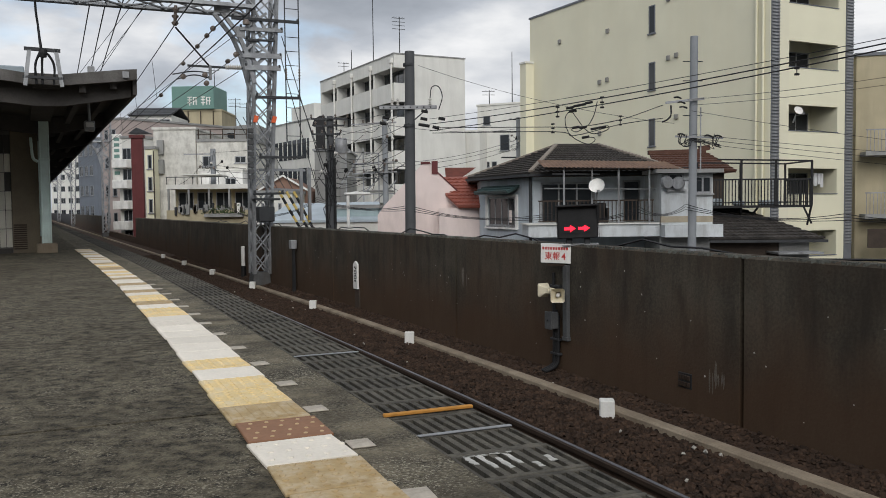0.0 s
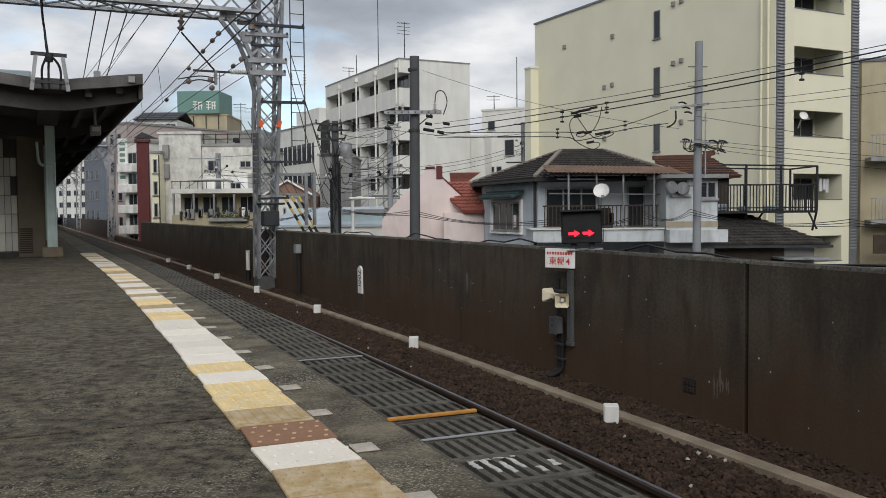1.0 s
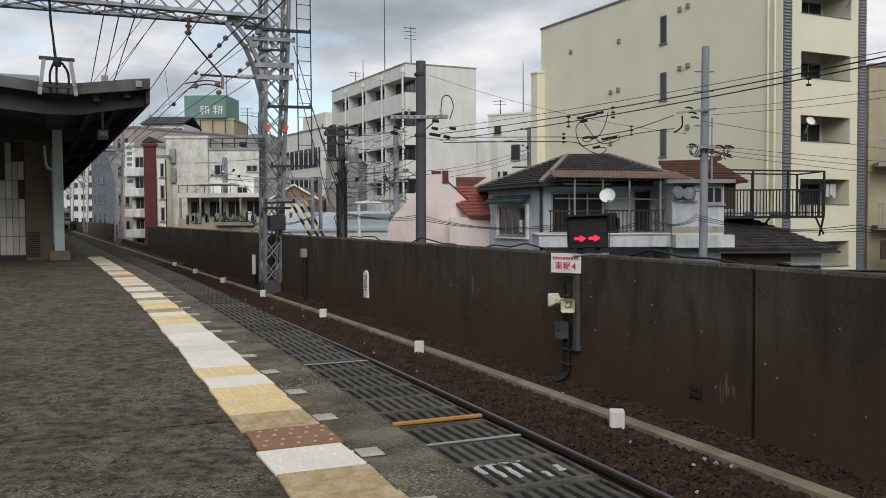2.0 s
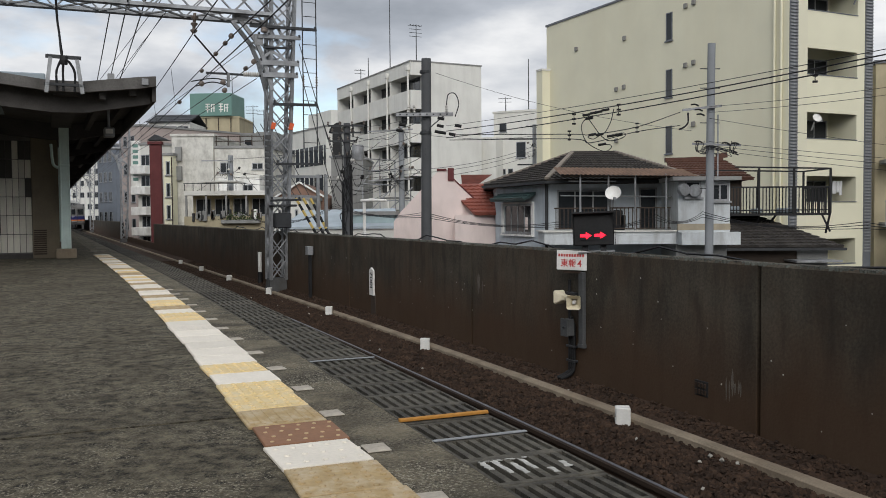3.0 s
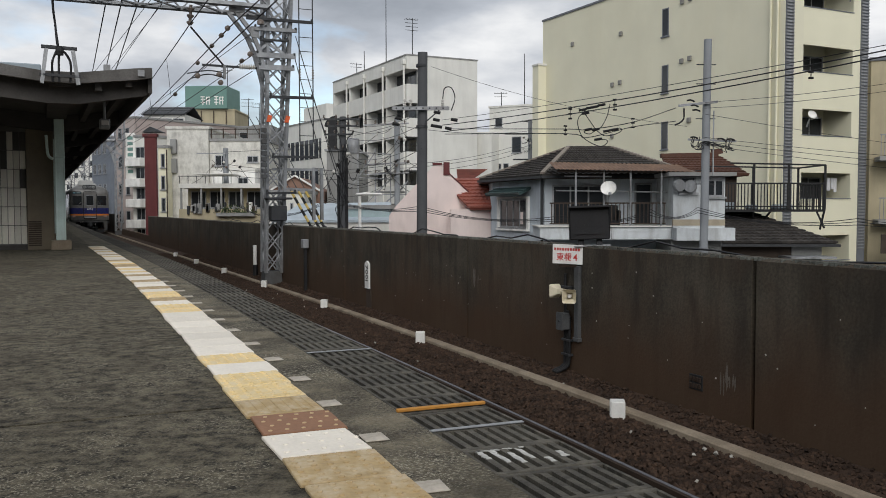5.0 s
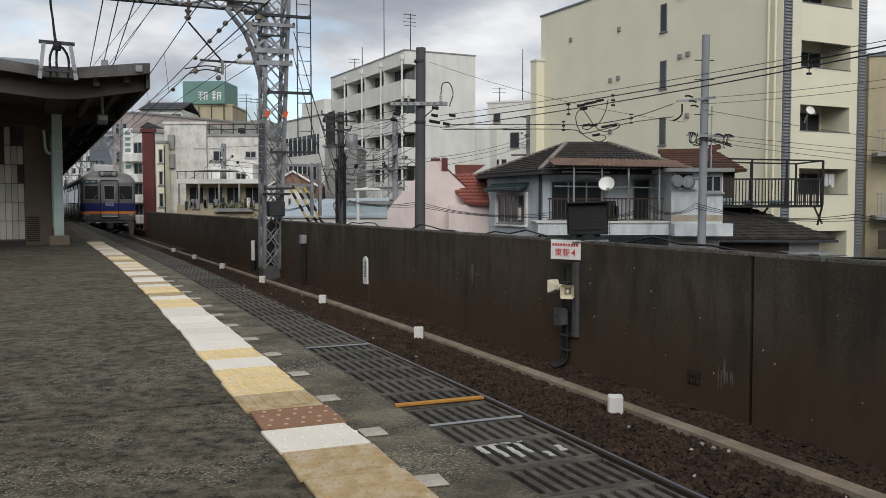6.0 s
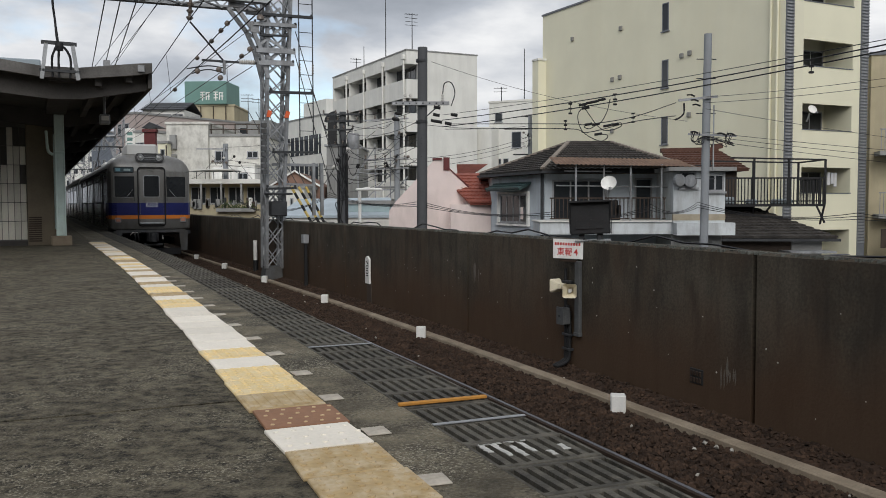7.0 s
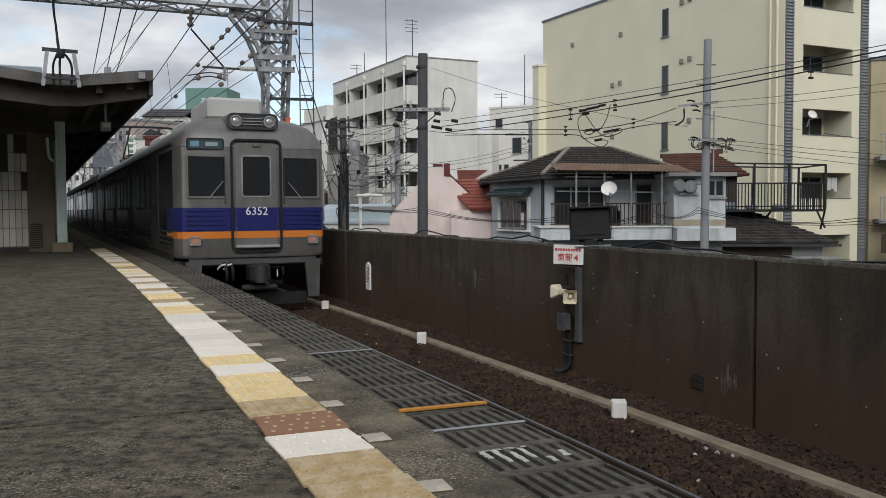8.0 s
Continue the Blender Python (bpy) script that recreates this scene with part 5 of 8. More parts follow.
def apartment():
    """The beige apartment building: a blank wall with slit windows and a narrow balcony front."""
    ob = thing("apartment_building", pose(15.5, 40, 0, 0, 0, 26.57), "beige rendered apartment building with recessed balconies", "apartment building")
    wd, dp, top = 5.52, 19.9, 13.9
    # local x: along the balcony front, local y: along the blank wall
    part("wall", Geo().box((0, 1.6, LOW), (wd, dp, top)), BEIGE, ob, "beige rendered wall")
    part("roof_edge", Geo().box((-0.06, 1.6, top), (wd, dp + 0.06, top + 0.12)).box((-0.06, -0.06, top), (wd + 0.06, 1.6, top + 0.12)), GREY_LOUVRE, ob, "thin grey roof edge")
    part("side_cheek", Geo().box((0.0, 0.0, LOW), (1.2, 1.6, top)), BEIGE, ob)
    part("side_cheek", Geo().box((4.5, 0.0, LOW), (wd, 1.6, top)), BEIGE2, ob)
    tops = [3.40 + 2.93 * k for k in range(-2, 4)]
    for z in tops:
        part("parapet", Geo().box((1.2, 0.0, z - 2.93), (4.5, 0.16, z - 1.22)), BEIGE2, ob, "cream balcony parapet")
        part("coping", Geo().box((1.17, -0.03, z - 1.22), (4.53, 0.19, z - 1.18)), GREY_LOUVRE, ob)
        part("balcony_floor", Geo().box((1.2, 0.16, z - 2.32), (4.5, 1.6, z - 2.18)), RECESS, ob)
        add_window(ob, pose(3.45, 1.56, z - 2.15), 1.7, 2.0, 1)
        add_window(ob, pose(2.1, 1.56, z - 2.15), 0.8, 2.0, 0)
    part("top_fascia", Geo().box((1.2, 0.0, tops[-1]), (4.5, 0.16, top)), BEIGE2, ob, "cream top band")
    # louvred strips beside the balconies
    for x0 in (0.03, 5.02):
        s = part("louvre_strip", Geo().box((x0, -0.05, LOW), (x0 + 0.5, -0.002, top)), GREY_LOUVRE, ob, "grey louvred strip")
        sl = Geo().bbox((x0 + 0.01, -0.10, 0.0), (x0 + 0.49, -0.045, 0.075), 0.01).mesh("slat", GALV)
        for k in range(95):
            o = new("slat", sl)
            o.parent, o.matrix_basis = s, pose(0, 0, -0.2 + 0.148 * k)
    # slit windows and vents in the blank wall: poses with x along the wall seen from outside
    side = lambda y, z: pose(0, y, z, 0, 0, -90)
    for z in (1.95, 4.9, 7.9, 10.9):
        add_window(ob, side(8.0, z), 0.5, 1.48, 0, frame_m=GREY_LOUVRE)
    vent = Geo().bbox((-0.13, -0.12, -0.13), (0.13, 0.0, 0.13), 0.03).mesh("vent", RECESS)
    for y, zs in ((6.7, (12.45, 9.4)), (6.1, (12.5, 9.45, 6.3)), (12.5, (8.9, 5.95)), (11.8, (8.95,)), (11.75, (11.7,)), (16.5, (11.9,))):
        for z in zs:
            o = new("vent_cap", vent)
            o.parent, o.matrix_basis = ob, side(y, z)
    for y in (0.35, 0.75):
        part("downpipe", Geo().cyl((-0.09, y, LOW), (-0.09, y, top - 0.1), 0.06, n=8), BEIGE2, ob, "cream downpipe", 50)
    part("wing", Geo().box((-0.6, dp - 0.4, LOW), (0.0, dp + 0.3, 11.0)), BEIGE, ob, "lower beige stair wing")
    part("wing_cap", Geo().box((-0.66, dp - 0.46, 11.0), (0.0, dp + 0.3, 11.12)), OFFWHITE, ob)
    # laundry and aerials on the balconies
    cloth = mat("laundry_white", (0.62, 0.62, 0.62), 0.9, 0.1, 5, 40, 0.1)
    for k, (x, w, h) in enumerate(((3.55, 0.22, 0.62), (3.8, 0.18, 0.55), (4.0, 0.2, 0.68))):
        solid("laundry", Geo().bbox((-w / 2, -0.03, -h), (w / 2, 0.03, 0.0), 0.02), cloth, "white washing hung on the balcony", "laundry", "washing",
              m=pose(15.5, 40, 0, 0, 0, 26.57) @ pose(x, 0.45, 3.2))
    for x, z in ((1.45, 5.95), (4.2, 11.95)):
        dish(pose(15.5, 40, 0, 0, 0, 26.57) @ pose(x, -0.25, z), 0.21)


def dish(m, r):
    ob = thing("satellite_dish", m, "white satellite dish on a short bracket", "satellite dish", "satellite dishes")
    g = Geo().lathe([(0.02, 0.02), (r * 0.55, 0.05), (r, 0.16), (r, 0.175), (r * 0.55, 0.07), (0.02, 0.04)], pose(0, 0, 0, 62, 0, -18), 20)
    part("reflector", g, WHITE, ob, "white dish", 40)
    part("feed_arm", Geo().bar((0, -0.02, -r * 0.7), (-0.05, -0.4, -0.1), 0.02), GALV, ob)
    part("feed", Geo().bbox((-0.09, -0.45, -0.14), (-0.01, -0.36, -0.05), 0.01), GALV, ob)
    part("bracket", Geo().bar((0, 0.05, -0.1), (0, 0.22, -r - 0.25), 0.05), GALV, ob)


def white_block():
    """The white building with rows of balconies."""
    a = math.degrees(math.atan2(2.99, 5.97))
    ob = thing("balcony_building", pose(-2.93, 73.2, 0, 0, 0, a), "white apartment building with long dark balconies", "apartment building")
    wd, dp, top = 6.68, 18.1, 14.45
    part("wall", Geo().box((1.4, 0.0, LOW), (wd, dp, top)), OFFWHITE, ob, "blank white end wall")
    # grey instead of white: the balcony recess's shade is put into the colour
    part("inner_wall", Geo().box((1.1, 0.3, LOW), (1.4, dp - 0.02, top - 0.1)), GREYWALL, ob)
    part("end_cheek", Geo().box((0.0, dp - 0.25, LOW), (1.4, dp, top)), OFFWHITE, ob)
    side = lambda y, z: pose(1.1, y, z, 0, 0, -90)
    for k in range(6):
        z = 13.35 - 2.8 * k
        part("parapet", Geo().box((0.0, 0.25, z - 2.8), (0.14, dp - 0.25, z - 1.25)), OFFWHITE, ob, "white balcony parapet")
        part("parapet_return", Geo().box((0.0, 0.0, z - 2.8), (1.4, 0.25, z - 1.25)), OFFWHITE, ob)
        part("slab", Geo().box((0.14, 0.25, z - 2.5), (1.1, dp - 0.25, z - 2.35)), OFFWHITE, ob)
        for j in range(8):
            add_window(ob, side(1.55 + 2.15 * j, z - 2.33), 2.1, 2.25, 1, frame_m=STEEL_DARK)
        for j in range(1, 4):
            part("divider", Geo().box((0.05, dp * j / 4 - 0.06, z - 1.25), (1.1, dp * j / 4 + 0.06, z)), OFFWHITE, ob)
    part("top_band", Geo().box((0.0, 0.0, 13.35), (1.4, dp - 0.25, top)), OFFWHITE, ob)
    for j in range(4):
        part("downpipe", Geo().cyl((-0.12, 0.3 + dp * j / 4, LOW), (-0.12, 0.3 + dp * j / 4, top - 0.5), 0.09, n=8), OFFWHITE, ob, "white downpipe", 50)
        part("hopper", Geo().bbox((-0.28, 0.12 + dp * j / 4, top - 0.75), (0.0, 0.48 + dp * j / 4, top - 0.35), 0.04), OFFWHITE, ob)
    part("roof_edge", Geo().box((-0.06, -0.06, top), (wd + 0.06, dp, top + 0.1)), GREYWALL, ob)
    # rooftop aerials
    for x, y, h, bars in ((1.0, 1.0, 3.2, 4), (0.5, 5.5, 6.5, 0), (0.8, 13.5, 1.3, 2), (0.6, 11.0, 2.0, 0)):
        aerial(pose(-2.93, 73.2, 0, 0, 0, a) @ pose(x, y, top + 0.1), h, bars)


def aerial(m, h, bars):
    ob = thing("roof_aerial", m, "thin grey rooftop aerial mast", "aerial", "roof aerials")
    part("mast", Geo().cyl((0, 0, 0), (0, 0, h), 0.045, 0.03, n=6), STEEL_DARK, ob)
    for k in range(bars):
        z = h - 0.12 - 0.3 * k
        part("boom", Geo().bar((-0.65, 0, z), (0.5, 0, z), 0.035), STEEL_DARK, ob)
    if bars:
        for i in range(5):
            part("element", Geo().bar((-0.6 + 0.25 * i, -0.3, h - 0.1), (-0.6 + 0.25 * i, 0.3, h - 0.1), 0.02), STEEL_DARK, ob)


def tile_roof(name, quad, material, label, rows, cols, parent, proud=0.05, depth=0.28):
    """A pitched roof slope of raised tile courses: quad of eave-left, eave-right, ridge-right, ridge-left."""
    a, b, c, d = [Vector(p) for p in quad]
    up = ((b - a).cross(d - a)).normalized()
    if up.z < 0:
        up = -up
    few = rows * cols <= 300
    g = Geo()
    tiles_ = []
    for i in range(rows):
        u0, u1 = i / rows, (i + 1.12) / rows if i < rows - 1 else 1.0
        p, q = a.lerp(d, u0), b.lerp(c, u0)
        r, s = b.lerp(c, u1), a.lerp(d, u1)
        for j in range(cols):
            v0, v1, vm = j / cols, (j + 1) / cols, (j + 0.5) / cols
            lo = [p.lerp(q, v) for v in (v0, vm, v1)]
            hi = [s.lerp(r, v) for v in (v0, vm, v1)]
            k = [0.0, proud * 0.55, 0.0]
            vs = [x + up * (proud + e) for x, e in zip(lo, k)] + [x + up * (0.006 + e * 0.5) for x, e in zip(hi, k)] + [x - up * 0.01 for x in lo] + [x - up * 0.02 for x in hi]
            fs = [(0, 1, 4, 3), (1, 2, 5, 4), (0, 6, 7, 1), (1, 7, 8, 2), (6, 9, 10, 7), (7, 10, 11, 8), (0, 3, 9, 6), (2, 8, 11, 5)]
            if few:
                tiles_.append(Geo().add(vs, fs))
            else:
                g.add(vs, fs)
    if not few:
        return tagged(part(name, g, material, parent, label), kind="stuff")
    corners = [x - up * 0.03 for x in (a, b, c, d)] + [x - up * 0.06 for x in (a, b, c, d)]
    base_ = part(name, Geo().add(corners, [(0, 1, 2, 3), (7, 6, 5, 4), (0, 4, 5, 1), (1, 5, 6, 2), (2, 6, 7, 3), (3, 7, 4, 0)]), material, parent, label)
    for t in tiles_:
        part("tile", t, material, base_)
    return base_


def house():
    ob = thing("house", pose(0, 0, 0), "pale blue two-storey house with a hipped tile roof and balcony", "house")
    wing = face(1.76, 31.2, 3.22, 27.5)
    main = face(3.2, 27.5, 7.3, 27.5)
    part("wall", Geo().prism([(3.22, 27.5), (7.3, 27.5), (7.3, 34.5), (1.76, 34.5), (1.76, 31.2)], LOW, 2.76, "z"), HOUSE_BLUE, ob, "pale blue mortar wall")
    # hip roof
    e = 2.78
    A, B, C, D = (3.08, 27.0, e), (7.75, 27.0, e), (7.75, 35, e), (1.34, 31.5, e)
    R1, R2 = (4.45, 31.0, 3.88), (5.93, 31.0, 3.88)
    tile_roof("roof_slope", (A, B, R2, R1), ROOF_GREY, "weathered dark roof tiles", 14, 26, ob)
    tile_roof("roof_slope", (D, A, R1, R1), ROOF_GREY, "weathered dark roof tiles", 14, 26, ob)
    tile_roof("roof_slope", (B, C, R2, R2), ROOF_GREY, "weathered dark roof tiles", 14, 20, ob)
    tile_roof("roof_slope", (C, D, R1, R2), ROOF_GREY, "weathered dark roof tiles", 14, 20, ob)
    part("ridge", Geo().bar(R1, R2, 0.22, 0.14), ROOF_GREY, ob)
    HIP = mat("hip_cap", (0.24, 0.205, 0.17), 0.8, 0.2, 4, 40, 0.1)
    for p, q in ((A, R1), (B, R2), (D, R1)):
        part("hip_cap", Geo().bar((p[0], p[1], p[2] + 0.07), (q[0], q[1], q[2] + 0.05), 0.14, 0.07), HIP, ob, "pale brown hip capping")
    part("soffit", Geo().prism([(3.12, 27.05), (7.7, 27.05), (7.7, 34.95), (1.4, 34.95), (1.4, 31.5)], 2.68, 2.76, "z"), BROWNWOOD, ob, "dark eaves boards")
    part("gutter", Geo().bar((3.05, 26.96, 2.73), (7.8, 26.96, 2.73), 0.1, 0.08).bar((3.05, 26.96, 2.73), (1.30, 31.5, 2.73), 0.1, 0.08), STEEL_DARK, ob)
    # wing window with its little tiled hood
    add_window(ob, wing(1.75, 1.12), 2.0, 0.96, 3)
    part("window_surround", Geo().box((0.55, -0.08, 2.10), (2.95, 0.0, 2.16)).box((0.55, -0.1, 1.02), (2.95, 0.0, 1.08)).box((0.55, -0.06, 1.08), (0.68, 0.0, 2.1)).box((2.82, -0.06, 1.08), (2.95, 0.0, 2.1)), WHITE, ob, "white window surround", m=wing(0.0, 0.0))
    TEAL = mat("teal_tile", (0.06, 0.10, 0.10), 0.5, 0.2, 4, 40, 0.1)
    hood = [wing(a, z) @ Vector((0, d, 0)) for a, d, z in ((0.45, -0.45, 2.24), (3.05, -0.45, 2.24), (3.05, 0.0, 2.46), (0.45, 0.0, 2.46))]
    tile_roof("window_hood", hood, TEAL, "blue-green tiled window hood", 3, 16, ob)
    part("pink_notice", Geo().box((2.55, -0.14, 1.25), (2.72, -0.125, 1.65)), PINK, ob, "pink paper stuck on the window", m=wing(0.0, 0.0))
    # main front: sliding windows, door, balcony
    add_window(ob, main(1.1, 1.25), 1.7, 1.25, 2)
    add_window(ob, main(3.1, 1.05), 0.55, 1.5, 0)
    part("corner_pipe", Geo().cyl((3.12, 27.42, LOW), (3.12, 27.42, 2.9), 0.05, n=8), STEEL_DARK, ob, "dark downpipe", 50)
    bal = part("balcony", Geo().box((2.85, 25.6, 0.86), (6.7, 27.5, 1.22)), DIRTY_WHITE, ob, "stained white balcony edge")
    part("coping", Geo().box((2.80, 25.54, 1.221), (6.7, 27.49, 1.26)), OFFWHITE, bal)
    rail = part("railing", Geo().bar((3.15, 25.7, 1.92), (6.55, 25.7, 1.92), 0.05, 0.04).bar((3.15, 25.7, 1.32), (6.55, 25.7, 1.32), 0.04, 0.03), BROWNWOOD, ob, "dark weathered balcony railing")
    bar = Geo().bar((0, 0, 1.3), (0, 0, 1.91), 0.025, 0.025).mesh("baluster", BROWNWOOD)
    for k in range(29):
        o = new("baluster", bar)
        o.parent, o.matrix_basis = rail, pose(3.2 + 0.118 * k, 25.7, 0)
    # rusty tin awning on thin posts
    g = Geo()
    n = 60
    m = pose(0, 25.45, 2.96, 9.5, 1.2, 0)
    vs = [m @ Vector((3.3 + 4.0 * k / n, yy, (0.025 if k % 2 else 0.0) + dz)) for dz in (0.0, 0.008) for yy in (0.0, 1.75) for k in range(n + 1)]
    q = n + 1
    fs = []
    for k in range(n):
        fs += [(k, k + 1, q + k + 1, q + k), (2 * q + k, 3 * q + k, 3 * q + k + 1, 2 * q + k + 1), (k, 2 * q + k, 2 * q + k + 1, k + 1), (q + k, q + k + 1, 3 * q + k + 1, 3 * q + k)]
    g.add(vs, fs)
    part("awning", g, RUSTTIN, ob, "rusty corrugated tin awning")
    for x in (3.9, 4.72, 5.5, 6.4):
        part("awning_post", Geo().cyl((x, 25.62, 1.26), (x, 25.62, 2.9), 0.03, n=8), GALV, ob, "thin steel awning post")
    part("awning_beam", Geo().bar((3.35, 25.62, 2.86), (7.2, 25.62, 2.80), 0.05), BROWNWOOD, ob)
    part("clothes_pole", Geo().cyl((3.6, 25.9, 2.72), (5.0, 25.9, 2.70), 0.02, n=6).cyl((3.4, 26.2, 2.3), (7.0, 26.2, 2.24), 0.02, n=6), GALV, ob)
    solid("balcony_chair", Geo().bbox((-0.22, -0.2, 0.0), (0.22, 0.2, 0.1), 0.02).bbox((-0.24, -0.22, 0.1), (-0.16, 0.2, 0.45), 0.02).bbox((0.16, -0.22, 0.1), (0.24, 0.2, 0.45), 0.02).bbox((-0.22, 0.12, 0.1), (0.22, 0.2, 0.6), 0.03),
          STEEL_BLACK, "black chair on the balcony", "chair", m=pose(5.1, 26.4, 1.26))
    dish(pose(4.86, 25.55, 2.28), 0.23)
    # white annex
    ob2 = thing("annex", pose(0, 0, 0), "white rendered annex with small windows", "house")
    part("wall", Geo().box((6.72, 25.5, 0.86), (8.22, 29.5, 2.68)), DIRTY_WHITE, ob2, "white rendered wall")
    part("lower_wall", Geo().box((6.72, 25.7, LOW), (8.2, 29.5, 0.86)), GREYWALL, ob2)
    part("base_band", Geo().box((6.71, 25.49, 1.26), (8.23, 25.6, 1.44)), mat("tan_band", (0.36, 0.31, 0.23), 0.8, 0.2, 4, 40, 0.05), ob2, "tan base band")
    part("ledge", Geo().box((6.72, 25.1, 0.84), (8.4, 25.5, 1.2)), DIRTY_WHITE, ob2, "white ledge")
    part("roof_slab", Geo().box((6.5, 25.2, 2.69), (8.45, 29.6, 2.8)), GREYWALL, ob2)
    front = face(6.72, 25.5, 8.22, 25.5)
    add_window(ob2, front(0.42, 2.22), 0.46, 0.46, 0)
    add_window(ob2, front(1.2, 2.1), 0.52, 0.5, 1)
    unit = thing("air_conditioner", pose(6.9, 25.3, 2.4), "small round-faced fan unit on the annex wall", "fan unit")
    part("fan", Geo().lathe([(0.17, -0.08), (0.19, 0.0), (0.17, 0.08)], pose(-0.08, 0, 0.02, 90, 0, 20), 14), GALV, unit)
    part("fan", Geo().lathe([(0.17, -0.08), (0.19, 0.0), (0.17, 0.08)], pose(0.26, 0, 0.0, 90, 0, -25), 14), GALV, unit)
    part("bracket", Geo().bbox((-0.1, 0.0, -0.05), (0.3, 0.2, 0.0), 0.01), STEEL_DARK, unit)


def black_balcony():
    """A steel drying deck over a dark tiled lean-to."""
    ob = thing("drying_deck", pose(9.3, 29, 0), "black steel drying deck over a dark roof", "drying deck")
    w, z0, z1 = 3.35, 1.72, 2.58
    part("floor", Geo().box((0, 0, z0 - 0.08), (w, 2.2, z0)), STEEL_BLACK, ob)
    part("rail", Geo().bar((0, 0, z1), (w, 0, z1), 0.05).bar((0, 0, z0 + 0.1), (w, 0, z0 + 0.1), 0.04).bar((w, 0, z1), (w, 2.2, z1), 0.05), STEEL_BLACK, ob)
    bar = Geo().bar((0, 0, z0), (0, 0, z1), 0.028).mesh("baluster", STEEL_BLACK)
    for k in range(31):
        o = new("baluster", bar)
        o.parent, o.matrix_basis = ob, pose(0.05 + 0.108 * k, 0, 0)
    for k in range(12):
        o = new("baluster", bar)
        o.parent, o.matrix_basis = ob, pose(w, 0.15 + 0.17 * k, 0)
    for x, y in ((1.0, 0), (2.15, 0), (w, 0), (0.2, 2.2), (1.75, 2.2), (w, 2.2)):
        part("post", Geo().bar((x, y, z0), (x, y, 3.25 - 0.02 * x), 0.06), STEEL_BLACK, ob)
    part("top_frame", Geo().bar((0.2, 0, 3.25), (w, 0, 3.18), 0.05).bar((0.2, 2.2, 3.25), (w, 2.2, 3.18), 0.05).bar((w, 0, 3.18), (w, 2.2, 3.18), 0.05), STEEL_BLACK, ob)
    part("brace", Geo().bar((w, 0, z0), (w - 0.02, 0.3, 1.05), 0.05).bar((w - 0.3, 0, z0), (w, 0, 1.1), 0.05).bar((1.0, 0, z0), (1.3, 1.0, 0.8), 0.05).bar((1.6, 0, z0), (1.3, 1.0, 0.8), 0.05), STEEL_BLACK, ob)
    part("clutter", Geo().bbox((0.1, 0.3, z0), (0.5, 0.8, z0 + 0.24), 0.05).bbox((0.9, 0.3, z0), (1.25, 0.6, z0 + 0.16), 0.05).bbox((1.8, 0.2, z0), (2.4, 0.7, z0 + 0.17), 0.05), mat("pale_clutter", (0.3, 0.34, 0.36), 0.8, 0.4, 6, 40, 0.1), ob, "pale odds and ends on the deck")
    h = thing("lean_to", pose(0, 0, 0), "low wooden building with a dark tiled roof", "house")
    part("wall", Geo().box((8.3, 27.6, LOW), (11.9, 33, 0.62)), BROWNWOOD, h, "dark boarded wall")
    part("light_wall", Geo().box((11.0, 27.55, -1.5), (11.95, 27.6, 0.6)), GREYWALL, h)
    tile_roof("roof_slope", ((8.1, 27.2, 0.68), (12.3, 27.2, 0.68), (10.6, 30.4, 1.66), (8.1, 30.4, 1.66)), ROOF_GREY, "dark roof tiles", 12, 24, h)
    part("eave", Geo().bar((8.1, 27.16, 0.62), (12.35, 27.16, 0.60), 0.12, 0.08), STEEL_DARK, h)
    part("tin_hood", Geo().box((10.6, 26.6, 0.22), (12.0, 27.6, 0.28)), GALV, h, "grey tin hood")
    # red tiled roof behind the annex
    r = thing("tiled_house", pose(0, 0, 0), "old house with a red-brown tile roof", "house")
    part("wall", Geo().box((8.2, 31.6, LOW), (10.6, 36, 3.0)), BROWNWOOD, r)
    RB = mat("redbrown_tile", (0.095, 0.046, 0.032), 0.75, 0.25, 4, 40, 0.1, island=0.35)
    tile_roof("roof_slope", ((8.0, 31.2, 2.95), (10.9, 31.2, 2.95), (10.45, 33.2, 3.72), (8.3, 33.2, 3.72)), RB, "red-brown roof tiles", 8, 18, r)
    tile_roof("roof_slope", ((10.9, 31.2, 2.95), (11.3, 35, 2.95), (10.45, 34.5, 3.72), (10.45, 33.2, 3.72)), RB, "red-brown roof tiles", 8, 14, r)
    part("ridge", Geo().bar((8.25, 33.2, 3.74), (10.4, 33.2, 3.78), 0.25, 0.16).bar((10.2, 33.2, 3.86), (10.55, 33.2, 3.92), 0.28, 0.2), RB, r, "raised ridge tiles")


